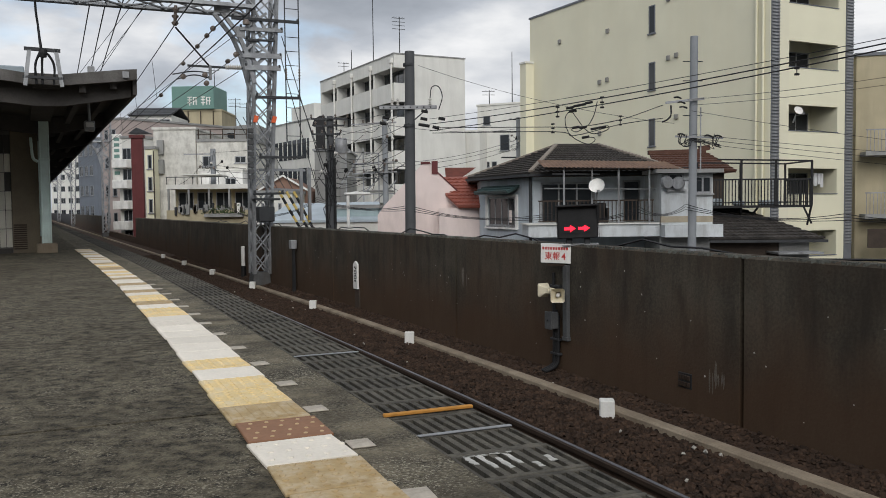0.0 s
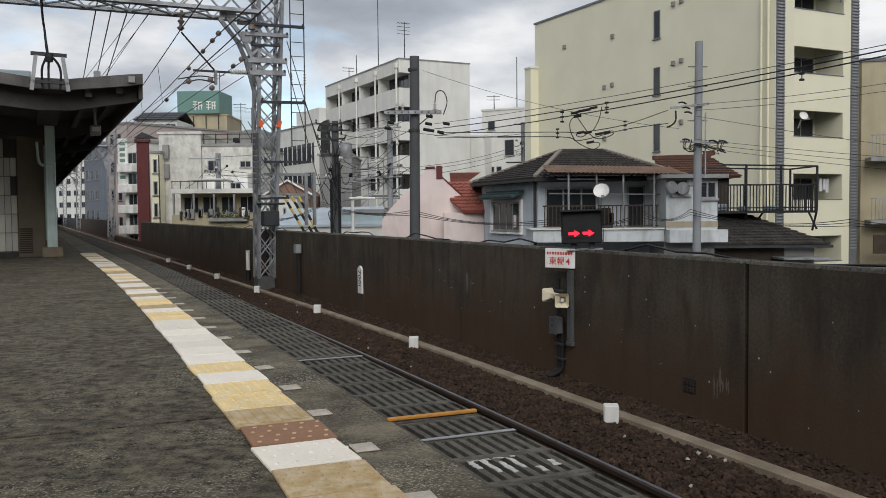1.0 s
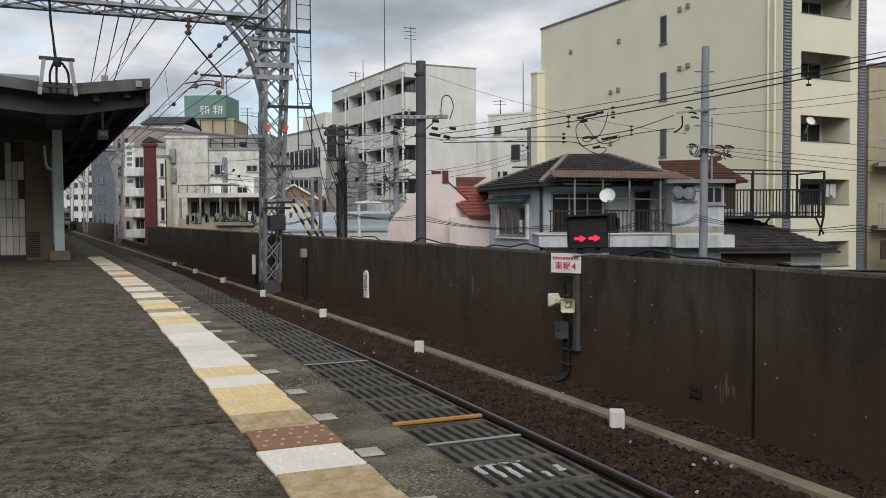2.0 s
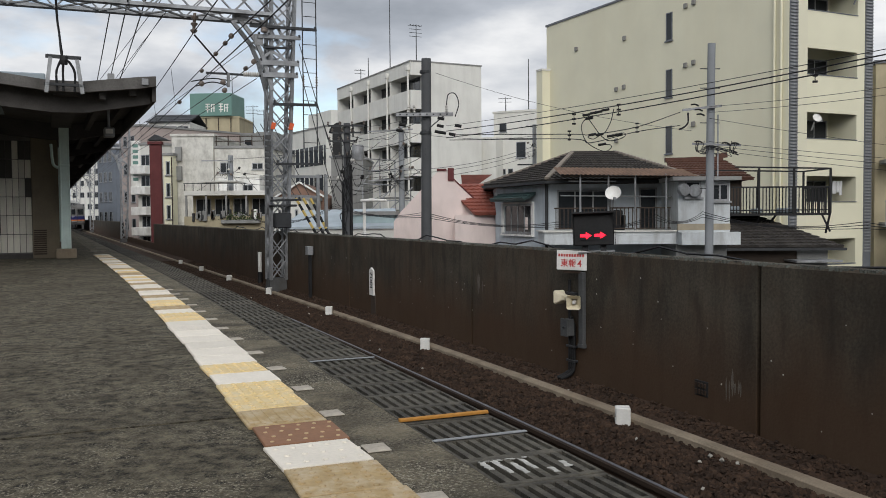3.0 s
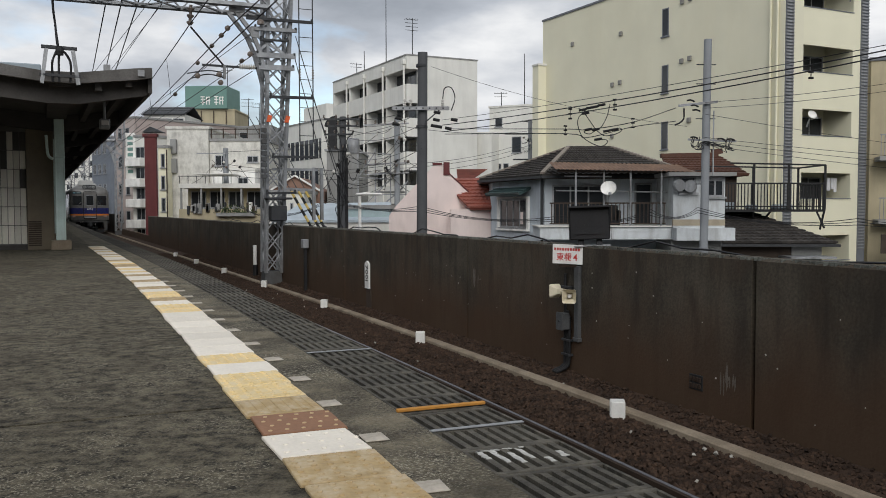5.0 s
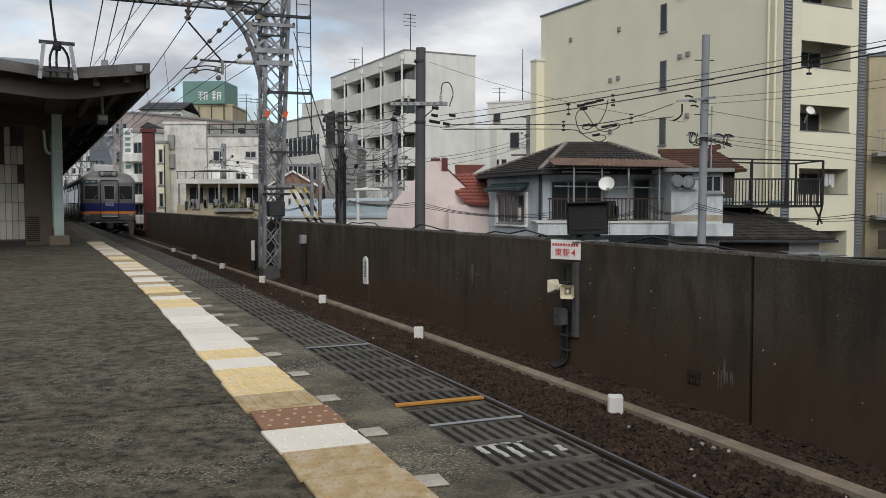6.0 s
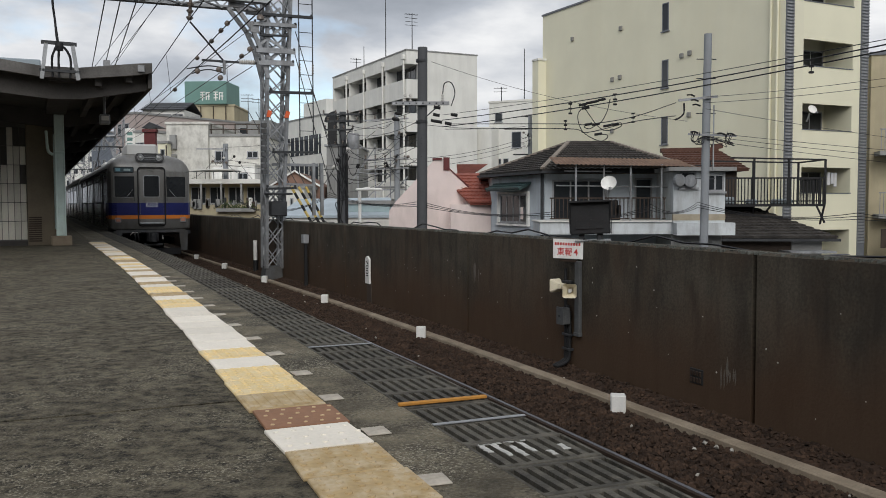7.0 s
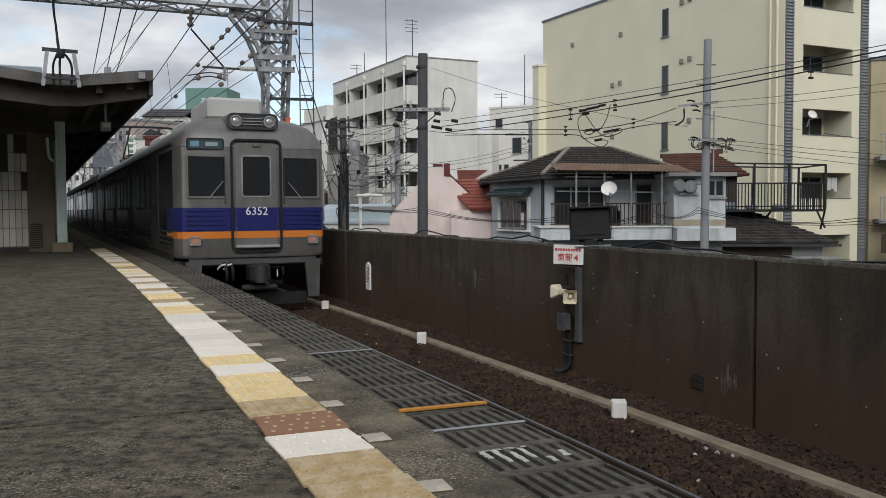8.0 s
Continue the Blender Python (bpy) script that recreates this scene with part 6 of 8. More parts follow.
def pink_house():
    ob = thing("pink_house", pose(0, 0, 0), "pink rendered gabled house with red tiles", "house")
    g = Geo().prism([(-2.0, LOW), (1.65, LOW), (1.65, 1.70), (0.28, 3.05), (0.2, 3.42), (-0.32, 3.38), (-1.75, 1.85), (-2.0, 1.5)], 33.0, 33.35, "y")
    part("gable_wall", g, PINK, ob, "pink rendered gable")
    part("wall", Geo().box((-1.9, 33.35, LOW), (1.6, 39, 1.5)), PINK, ob)
    part("chimney_cap", Geo().box((-0.36, 32.95, 3.40), (0.0, 33.5, 3.48)).box((0.05, 32.95, 3.02), (0.28, 33.5, 3.50)), MAROON, ob, "maroon tiled gable cap")
    part("coping", Geo().bar((0.26, 33.15, 3.08), (1.68, 33.15, 1.74), 0.3, 0.06), MAROON, ob)
    tile_roof("roof_slope", ((0.62, 33.4, 2.5), (0.62, 33.4, 2.5), (1.9, 36.5, 3.4), (0.6, 36.5, 3.4)), RED_TILE, "red roof tiles", 4, 6, ob)
    o2 = thing("red_roof_house", pose(0, 0, 0), "small house with a bright red tile roof", "house")
    part("wall", Geo().box((0.3, 31.75, LOW), (1.95, 35.5, 1.74)), PINK, o2)
    tile_roof("roof_slope", ((1.0, 31.6, 1.78), (1.95, 31.2, 1.78), (1.95, 34.2, 2.95), (-0.1, 35.0, 2.95)), RED_TILE, "red roof tiles", 9, 9, o2)
    f = thing("roof_fence", pose(0, 0, 0), "thin rusty fence on the flat roof", "fence")
    part("rail", Geo().bar((0.3, 35.2, 2.75), (2.2, 35.2, 2.75), 0.03), GALV, f)
    for k in range(12):
        part("post", Geo().bar((0.35 + 0.16 * k, 35.2, 2.2), (0.35 + 0.16 * k, 35.2, 2.9), 0.02), GALV, f)


def simple(name, x0, y0, x1, y1, depth, top, material, label, wins=(), roof=None, cap=True):
    """A flat-roofed building with its front from (x0, y0) to (x1, y1); wins: (distance, sill, width, height, bars)."""
    ln = math.hypot(x1 - x0, y1 - y0)
    a = math.degrees(math.atan2(y1 - y0, x1 - x0))
    ob = thing(name, pose(x0, y0, 0, 0, 0, a), label, "building")
    part("wall", Geo().box((0, 0, LOW), (ln, depth, top)), material, ob)
    if cap:
        part("roof_edge", Geo().box((-0.08, -0.08, top + 0.002), (ln + 0.08, depth, top + 0.16)), roof or GREYWALL, ob)
    for s, z, w, h, b in wins:
        add_window(ob, pose(s, 0, z), w, h, b)
    return ob


def left_row():
    ob = simple("stained_building", -17.2, 55, -14.6, 55, 9, 6.75, STAINED, "stained white rendered building", (), STAINED)
    for s, z in ((0.75, 5.2), (0.75, 4.0)):
        part("side_vent", Geo().bbox((s - 0.5, -0.25, z), (s - 0.1, 0.0, z + 0.9), 0.03), GREYWALL, ob)
    ob = simple("terrace_building", -14.58, 55.2, -11.1, 55.2, 9, 6.0, STAINED, "white building with a roof terrace",
                ((0.74, 4.46, 0.8, 0.66, 1), (2.7, 4.66, 0.7, 0.42, 1), (2.35, 3.43, 0.6, 0.8, 1)))
    part("terrace_rail", Geo().bar((0, 0.1, 6.75), (3.4, 0.1, 6.75), 0.05).bar((0, 0.1, 6.45), (3.4, 0.1, 6.45), 0.05), BROWNWOOD, ob, "brown terrace rail")
    for k in range(5):
        part("rail_post", Geo().bar((0.1 + 0.75 * k, 0.1, 6.1), (0.1 + 0.75 * k, 0.1, 6.8), 0.06), BROWNWOOD, ob)
    part("stair_head", Geo().box((2.0, 3, 6.1), (3.3, 5, 7.3)), GREYWALL, ob)
    part("front_block", Geo().box((0.9, -3.0, LOW), (3.45, 0.0, 4.05)), WHITE, ob, "lower white front block")
    part("block_edge", Geo().box((0.85, -3.06, 4.052), (3.5, 0.0, 4.16)), OFFWHITE, ob)
    add_window(ob, pose(2.75, -3.0, 3.0), 0.62, 0.62, 1)
    ob = thing("balcony_house", pose(-14.4, 48, 0), "low pale house with a deep dark balcony", "house")
    part("slab", Geo().box((0, 0, 2.9), (4.6, 5, 3.15)), OFFWHITE, ob, "pale roof slab")
    part("back_wall", Geo().box((0.1, 1.4, LOW), (4.5, 5, 2.9)), TANWALL, ob, "tan back wall")
    part("lower_wall", Geo().box((0, 0, LOW), (4.6, 1.4, 1.75)), TANWALL, ob, "tan balcony wall")
    for k in range(4):
        add_window(ob, pose(0.7 + 1.05 * k, 1.4, 1.8), 0.85, 0.95, 1)
    for k in range(5):
        part("post", Geo().box((0.05 + 1.1 * k, 0.05, 1.75), (0.15 + 1.1 * k, 0.15, 2.9)), GREYWALL, ob)
    part("roof_rail", Geo().bar((0.0, 0.0, 3.55), (3.4, 0.0, 3.55), 0.04), STEEL_DARK, ob, "thin dark roof rail")
    for k in range(8):
        part("rail_post", Geo().bar((0.05 + 0.47 * k, 0.0, 3.15), (0.05 + 0.47 * k, 0.0, 3.56), 0.03), STEEL_DARK, ob)
    part("canopy", Geo().box((1.0, -0.6, 3.62), (3.0, 1.5, 3.68)), OFFWHITE, ob)
    r = random.Random(8)
    LEAF = mat("pot_plant_green", (0.06, 0.085, 0.035), 0.8, 0.4, 8, 40, 0.2, island=0.4)
    for k in range(18):
        x, w = r.uniform(0.1, 4.2), r.uniform(0.08, 0.25)
        part("clutter", Geo().bbox((x, -0.15, 1.45 + r.uniform(0, 0.3)), (x + w, 0.1, 1.85 + r.uniform(0, 0.3)), 0.03), r.choice((GREYWALL, BROWNWOOD, WHITE, STEEL_DARK, GREYWALL)), ob, "balcony clutter")
    shrub = thing("pot_plants", pose(-11.9, 47.8, 1.5), "low green pot plants on the balcony wall", "plant")
    g = Geo()
    for k in range(260):
        p = Vector((r.gauss(0.6, 0.55), r.gauss(0, 0.12), abs(r.gauss(0.15, 0.14))))
        q = Euler((r.uniform(0, 6), r.uniform(0, 6), r.uniform(0, 6))).to_matrix() * r.uniform(0.04, 0.09)
        g.add([p + q @ Vector(v) for v in ((-1, 0, 0), (0, -0.5, 0.1), (1, 0, 0), (0, 0.5, 0.1))], [(0, 1, 2, 3)])
    part("leaves", g, LEAF, shrub)
    part("trough", Geo().bbox((-0.4, -0.15, -0.15), (1.7, 0.15, 0.05), 0.02), GREYWALL, shrub)
    # maroon wall, pale balcony tower, pink and blue-grey blocks, all along the line
    simple("maroon_building", -15.42, 45.6, -14.84, 45.6, 0.25, 5.5, MAROON, "narrow tall maroon-painted building front", (), MAROON)
    roofm = thing("maroon_gable", pose(-15.4, 45.5, 5.72), "small dark gabled roof", "roof")
    part("roof", Geo().prism([(-0.12, 0.0), (1.0, 0.0), (0.3, 0.3)], 0.0, 0.6, "y"), STEEL_DARK, roofm)
    nh = simple("narrow_house", -17.42, 54, -16.86, 54, 0.9, 5.5, BEIGE2, "narrow cream house front with tall windows", [(0.28, 4.3 - 1.35 * k, 0.26, 0.85, 0) for k in range(4)])
    part("downpipe", Geo().cyl((0.52, -0.06, LOW), (0.52, -0.06, 5.4), 0.04, n=6), BROWNWOOD, nh, "rusty downpipe")
    tower = simple("balcony_tower", -20.6, 58.5, -19.3, 57.8, 7, 6.5, OFFWHITE, "pale tower of small balconies")
    for k in range(6):
        z = 5.1 - 1.35 * k
        part("balcony", Geo().bbox((0.05, -0.7, z - 0.55), (1.4, 0.0, z), 0.03), WHITE, tower, "white balcony")
        add_window(tower, pose(0.75, 0, z), 0.8, 0.75, 1)
    sign = thing("hanging_sign", pose(-20.9, 58.4, 4.1), "tall white hanging sign with green lettering bars", "sign")
    part("board", Geo().bbox((-0.1, -0.06, -0.4), (0.55, 0.06, 2.7), 0.02), WHITE, sign)
    for k in range(7):
        part("text_bar", Geo().box((0.05, -0.075, 2.25 - 0.37 * k), (0.4, -0.061, 2.47 - 0.37 * k)), SIGN_GREEN, sign)
    simple("pink_block", -26.3, 71, -24.2, 69.4, 10, 8.9, PINKGREY, "pinkish rendered apartment block",
           [(0.6 + 1.0 * i, 7.3 - 2.2 * k, 0.55, 0.9, 0) for i in range(2) for k in range(5)])
    simple("pink_block", -29.5, 80, -27.2, 78, 10, 9.4, PINKGREY, "pinkish rendered apartment block", [(0.6 + 1.1 * i, 7.5 - 2.3 * k, 0.6, 0.9, 0) for i in range(2) for k in range(5)])
    simple("dark_block", -46.6, 117, -42.6, 113, 12, 11.0, BLUEGREY, "dark blue-grey office block",
           [(0.9 + 1.5 * i, 8.9 - 2.6 * k, 0.9, 1.3, 1) for i in range(3) for k in range(5)])
    simple("far_white_block", -104, 242, -94, 238, 20, 17, OFFWHITE, "white apartment block far down the line",
           [(1.5 + 2.6 * i, 13.4 - 3.2 * k, 1.5, 1.4, 1) for i in range(4) for k in range(5)])
    simple("far_red_shop", -92, 238, -84, 236, 12, 5.5, MAROON, "low red-fronted building far down the line")
    simple("far_block", -62, 160, -54, 156, 14, 12.5, GREYWALL, "grey block far down the line", [(1.0 + 1.6 * i, 10 - 2.9 * k, 1.0, 1.3, 1) for i in range(4) for k in range(4)])
    # gabled house and the signed tower
    gh = thing("gabled_house", pose(-25.4, 75, 0), "white gabled house with a dark roof", "house")
    part("wall", Geo().box((0, 0, LOW), (3.5, 5, 9.8)), OFFWHITE, gh)
    part("gable", Geo().add([(0, 0, 9.8), (0, 5, 9.8), (0, 2.5, 10.6), (0.3, 0, 9.8), (0.3, 5, 9.8), (0.3, 2.5, 10.6)], [(0, 1, 2), (5, 4, 3), (0, 3, 4, 1), (1, 4, 5, 2), (2, 5, 3, 0)]), OFFWHITE, gh)
    tile_roof("roof_slope", ((-0.1, -0.3, 9.78), (3.6, -0.3, 9.78), (3.6, 2.5, 10.68), (-0.1, 2.5, 10.68)), STEEL_DARK, "dark metal roof", 4, 16, gh, 0.03)
    tile_roof("roof_slope", ((-0.1, 5.3, 9.78), (3.6, 5.3, 9.78), (3.6, 2.5, 10.68), (-0.1, 2.5, 10.68)), STEEL_DARK, "dark metal roof", 4, 16, gh, 0.03)
    for s, w in ((1.95, 0.9), (2.95, 0.9), (0.9, 0.5)):
        add_window(gh, pose(s, 0, 8.9), w, 0.55, 1)
    tw = simple("sign_tower", -23.9, 85, -20.0, 85, 6, 11.2, TANWALL, "tan rendered stair tower carrying a rooftop sign", (), TANWALL)
    for k in range(3):
        part("pipe", Geo().cyl((0.7 + 1.2 * k, -0.1, 7.5), (0.7 + 1.2 * k, -0.1, 11.2), 0.05, n=6), BROWNWOOD, tw, "thin brown pipe")
    sg = thing("rooftop_sign", pose(-24.7, 84.8, 11.35, 0, 0, -4), "green rooftop sign box with white lettering bars", "sign")
    part("box", Geo().bbox((0, 0, 0.0), (4.1, 4.2, 2.2), 0.05), SIGN_GREEN, sg)
    for x in (1.55, 2.85):
        for dx, dz, w, h in ((0, 0.85, 0.42, 0.09), (0, 0.6, 0.42, 0.08), (0.16, 0.1, 0.09, 0.75), (0, 0.32, 0.42, 0.08), (0.52, 0.8, 0.42, 0.09), (0.52, 0.15, 0.09, 0.65), (0.78, 0.15, 0.09, 0.75), (0.52, 0.48, 0.42, 0.08)):
            part("text_bar", Geo().box((x + dx, -0.03, 0.25 + dz), (x + dx + w, -0.005, 0.25 + dz + h)), WHITE, sg)
    for z in (0.4, 1.2):
        part("text_bar", Geo().box((-0.03, 1.2, z), (-0.005, 1.9, z + 0.6)), WHITE, sg)
    for x, h, b in ((-21.0, 2.2, 2), (-18.0, 2.8, 3), (-17.0, 2.4, 2)):
        aerial(pose(x, 82, 9.2) if x > -19 else pose(x, 86.5, 13.5), h, b)
    simple("roof_hut", -19.2, 80, -15.5, 80, 4, 9.1, GREYWALL, "grey block with roof huts", ((1.2, 8.1, 0.8, 0.6, 0),))


def middle_row():
    b = simple("glazed_building", -22.0, 112, -13.4, 98, 8, 11.6, OFFWHITE, "white building with long window bands", (), GREYWALL)
    ln = math.hypot(8.6, 14)
    for k in range(4):
        z = 7.4 - 3.3 * k
        part("window_band", Geo().box((0.3, -0.04, z), (ln - 0.2, 0.02, z + 2.2)), GLASS_DARK, b, "dark window band")
        for j in range(12):
            part("mullion", Geo().box((0.3 + 1.4 * j, -0.1, z), (0.38 + 1.4 * j, -0.03, z + 2.2)), OFFWHITE, b)
    part("roof_house", Geo().box((9, 1, 11.6), (15.5, 5, 13.6)), OFFWHITE, b)
    t = thing("roof_tank", pose(-11.5, 86, 0), "black curved-top housing on the roof", "roof housing")
    part("housing", Geo().prism([(0.35, 7.6), (1.15, 7.6), (1.15, 10.8), (0.75, 10.75), (0.35, 10.5), (0.1, 10.15), (0.0, 9.8), (0.2, 9.75), (0.35, 10.0)], 0.0, 0.8, "y"), STEEL_BLACK, t, "", 40)
    part("stand", Geo().box((0.35, 0, LOW), (1.15, 0.8, 7.6)), GREYWALL, t)
    g = thing("corrugated_building", pose(-6.3, 48, 0), "tall grey corrugated metal building", "building")
    part("wall", Geo().box((0, 0, LOW), (1.75, 6, 4.9)), GREYWALL, g)
    for k in range(11):
        part("rib", Geo().box((0.05 + 0.15 * k, -0.05, LOW), (0.12 + 0.15 * k, 0.0, 4.85)), GREYWALL, g)
    part("ledge", Geo().box((-0.1, -0.15, 4.9), (1.85, 6, 5.0)), GALV, g, "pale roof ledge")
    # steel roof frames and pipes between the sheds
    sc = thing("steel_frame", pose(-4.4, 46, 0), "pale steel roof frame with sloping struts", "steel frame")
    for x0, z0, x1, z1 in ((0, 1.6, 0, 4.9), (0.9, 1.6, 0.9, 4.9), (1.7, 1.6, 1.7, 4.6), (2.5, 1.6, 2.5, 3.0), (0, 4.7, 1.7, 4.6), (0, 3.4, 1.7, 3.3), (0, 2.5, 2.6, 2.5), (0, 3.4, 0.9, 4.7), (0.9, 2.5, 1.7, 3.3), (1.0, 1.7, 2.4, 2.9), (0.1, 1.7, 1.0, 2.6), (1.8, 1.7, 2.6, 2.5), (2.0, 2.5, 2.6, 3.2), (-0.4, 2.9, 0.0, 3.4)):
        part("strut", Geo().bar((x0, 0, z0), (x1, 0, z1), 0.06), GALV, sc, "galvanised strut")
    part("sheet", Geo().box((0.9, 0.1, 2.6), (2.4, 2.0, 2.68)), GREYWALL, sc)
    part("low_wall", Geo().box((-0.2, 0.1, LOW), (2.8, 2.0, 1.65)), GREYWALL, sc)
    s = thing("shed", pose(-6.9, 36, 0), "low shed with a pale blue metal roof", "shed")
    PB = mat("pale_blue_roof", (0.42, 0.48, 0.52), 0.6, 0.15, 2, 30, 0.05)
    part("roof", Geo().add([(0, 0, 1.30), (5.0, 0, 1.30), (4.6, 3.0, 2.05), (0.6, 3.0, 2.0), (0, 0, 1.2), (5.0, 0, 1.2), (4.6, 3.0, 1.9), (0.6, 3.0, 1.9)], [(0, 1, 2, 3), (7, 6, 5, 4), (0, 4, 5, 1), (1, 5, 6, 2), (2, 6, 7, 3), (3, 7, 4, 0)]), PB, s, "pale blue sheet roof")
    part("wall", Geo().box((0.1, 0.1, LOW), (4.9, 3.0, 1.2)), OFFWHITE, s)
    simple("small_white_house", -8.6, 42, -6.6, 42, 5, 2.5, OFFWHITE, "small white house with three slots", ((0.6, 1.55, 0.16, 0.5, 0), (1.0, 1.55, 0.16, 0.5, 0), (1.4, 1.6, 0.16, 0.45, 0)))
    h = thing("brown_house", pose(-9.0, 46, 0), "brick-coloured house with a low gable", "house")
    part("wall", Geo().prism([(0, LOW), (2.6, LOW), (2.6, 2.7), (1.3, 3.45), (0, 2.7)], 0, 5, "y"), mat("brickish", (0.26, 0.16, 0.12), 0.85, 0.2, 2, 40, 0.1), h)
    part("verge", Geo().bar((-0.1, -0.05, 2.66), (1.3, -0.05, 3.5), 0.3, 0.08).bar((2.7, -0.05, 2.66), (1.3, -0.05, 3.5), 0.3, 0.08), WHITE, h)
    add_window(h, pose(1.3, 0, 2.2), 0.6, 0.5, 1)
    simple("teal_house", -4.3, 36.5, -2.2, 36.5, 5, 1.75, mat("pale_teal_wall", (0.36, 0.45, 0.46), 0.8, 0.15, 2, 30, 0.05), "pale teal low rendered house")
    # right of the white block
    b = simple("grey_office", 4.2, 78, 8.0, 76, 8, 10.6, OFFWHITE, "pale grey office with roof plant", ((0.9, 8.9, 0.7, 0.8, 0), (0.9, 5.2, 0.5, 0.5, 0), (1.6, 5.2, 0.5, 0.5, 0), (2.6, 6.6, 0.9, 1.4, 0)), OFFWHITE)
    part("front_block", Geo().box((-1.1, -1.5, LOW), (0.9, 5, 8.4)), OFFWHITE, b, "pale stair block")
    part("dark_base", Geo().box((-1.15, -1.7, LOW), (3.0, -1.5, 4.4)), mat("grey_siding", (0.16, 0.16, 0.155), 0.8, 0.15, 3, 40, 0.05), b, "grey sided lower storey")
    aerial(pose(7.2, 77, 10.7), 4.5, 0)
    aerial(pose(5.2, 77, 10.7), 1.2, 2)
    # beyond the beige building
    b = simple("tan_building", 20.9, 43, 30, 40.5, 9, 8.9, TANWALL, "tan apartment building with stair landings", (), GREY_LOUVRE)
    for z in (4.2, 1.2):
        part("landing", Geo().box((0.2, -1.4, z - 0.2), (8, -0.02, z)), GREYWALL, b)
        for k in range(30):
            part("baluster", Geo().bar((0.25 + 0.16 * k, -1.35, z), (0.25 + 0.16 * k, -1.35, z + 1.0), 0.03), GALV, b)
        part("handrail", Geo().bar((0.2, -1.35, z + 1.02), (8, -1.35, z + 1.02), 0.06), GALV, b)
    part("dark_sign", Geo().box((0.3, -1.6, -0.4), (3, -1.42, 0.5)), BROWNWOOD, b)
    # a far line of low roofs closes the town
    r = random.Random(21)
    for k in range(26):
        x = -20 + k * 6.5 + r.uniform(-2, 2)
        yy = r.uniform(120, 170)
        top = r.uniform(3.0, 6.5)
        simple("far_house", x, yy, x + r.uniform(5, 9), yy + r.uniform(-2, 2), 8, top, r.choice((GREYWALL, OFFWHITE, TANWALL, PINKGREY)), "low building in the far town",
               [(1.2 + 1.8 * i, top - 1.9, 0.9, 1.0, 1) for i in range(2)])
    # closing blocks behind and beside the camera
    for x0, y0, x1, y1, tp_ in ((-40, -26, 40, -26, 9), (34, 38, 34, -26, 8), (-34, -26, -22, 34, 8)):
        simple("street_block", x0, y0, x1, y1, 6, tp_, GREYWALL, "plain grey street block wall")


apartment()
white_block()
house()
black_balcony()
pink_house()
left_row()
middle_row()


# ---------------------------------------------------------------- overhead line and poles
def lattice(parent, p0, p1, w, bays, r, name="lattice", leg_r=None, side=None, single=False):
    """A square lattice column or beam from p0 to p1, w wide (two widths for a taper)."""
    p0, p1 = Vector(p0), Vector(p1)
    w0, w1 = w if isinstance(w, tuple) else (w, w)
    d = (p1 - p0).normalized()
    a = (side or Vector((1, 0, 0)))
    a = (a - d * a.dot(d)).normalized()
    b = d.cross(a)
    cs = ((-1, -1), (1, -1), (1, 1), (-1, 1))

    def corner(t, k):
        ww = (w0 + (w1 - w0) * t) / 2
        return p0.lerp(p1, t) + a * cs[k][0] * ww + b * cs[k][1] * ww

    for k in range(4):
        part("leg", Geo().bar(corner(0, k), corner(1, k), leg_r or r * 2, None, a + b * 0.3), GALV, parent, "galvanised corner angle")
    for k in range(4):
        g = Geo()
        j = (k + 1) % 4
        for i in range(bays):
            t0, t1 = i / bays, (i + 1) / bays
            for p, q in ((corner(t0, k), corner(t1, j)), (corner(t0, j), corner(t1, k))):
                if single:
                    part("lacing_bar", Geo().bar(p, q, r, r * 0.5), GALV, parent)
                else:
                    g.bar(p, q, r, r * 0.5)
        if not single:
            tagged(part("lacing", g, GALV, parent, "galvanised lacing bars"), kind="stuff")


def sag(p, q, s, n=12):
    p, q = Vector(p), Vector(q)
    return [p.lerp(q, i / n) - Vector((0, 0, 4 * s * (i / n) * (1 - i / n))) for i in range(n + 1)]


def insulator(parent, p, q, r, n=7, material=None):
    """A string of porcelain sheds from p to q."""
    p, q = Vector(p), Vector(q)
    rings = []
    ln = (q - p).length
    for i in range(n):
        z = ln * i / n
        rings += [(r * 0.45, z), (r, z + ln / n * 0.35), (r * 0.95, z + ln / n * 0.5), (r * 0.45, z + ln / n * 0.6)]
    rings.append((r * 0.45, ln))
    m = Matrix.Translation(p) @ (q - p).to_track_quat("Z", "Y").to_matrix().to_4x4()
    return part("insulator", Geo().lathe(rings, m, 10), material or PORCELAIN_W, parent, "ribbed porcelain insulator", 50)


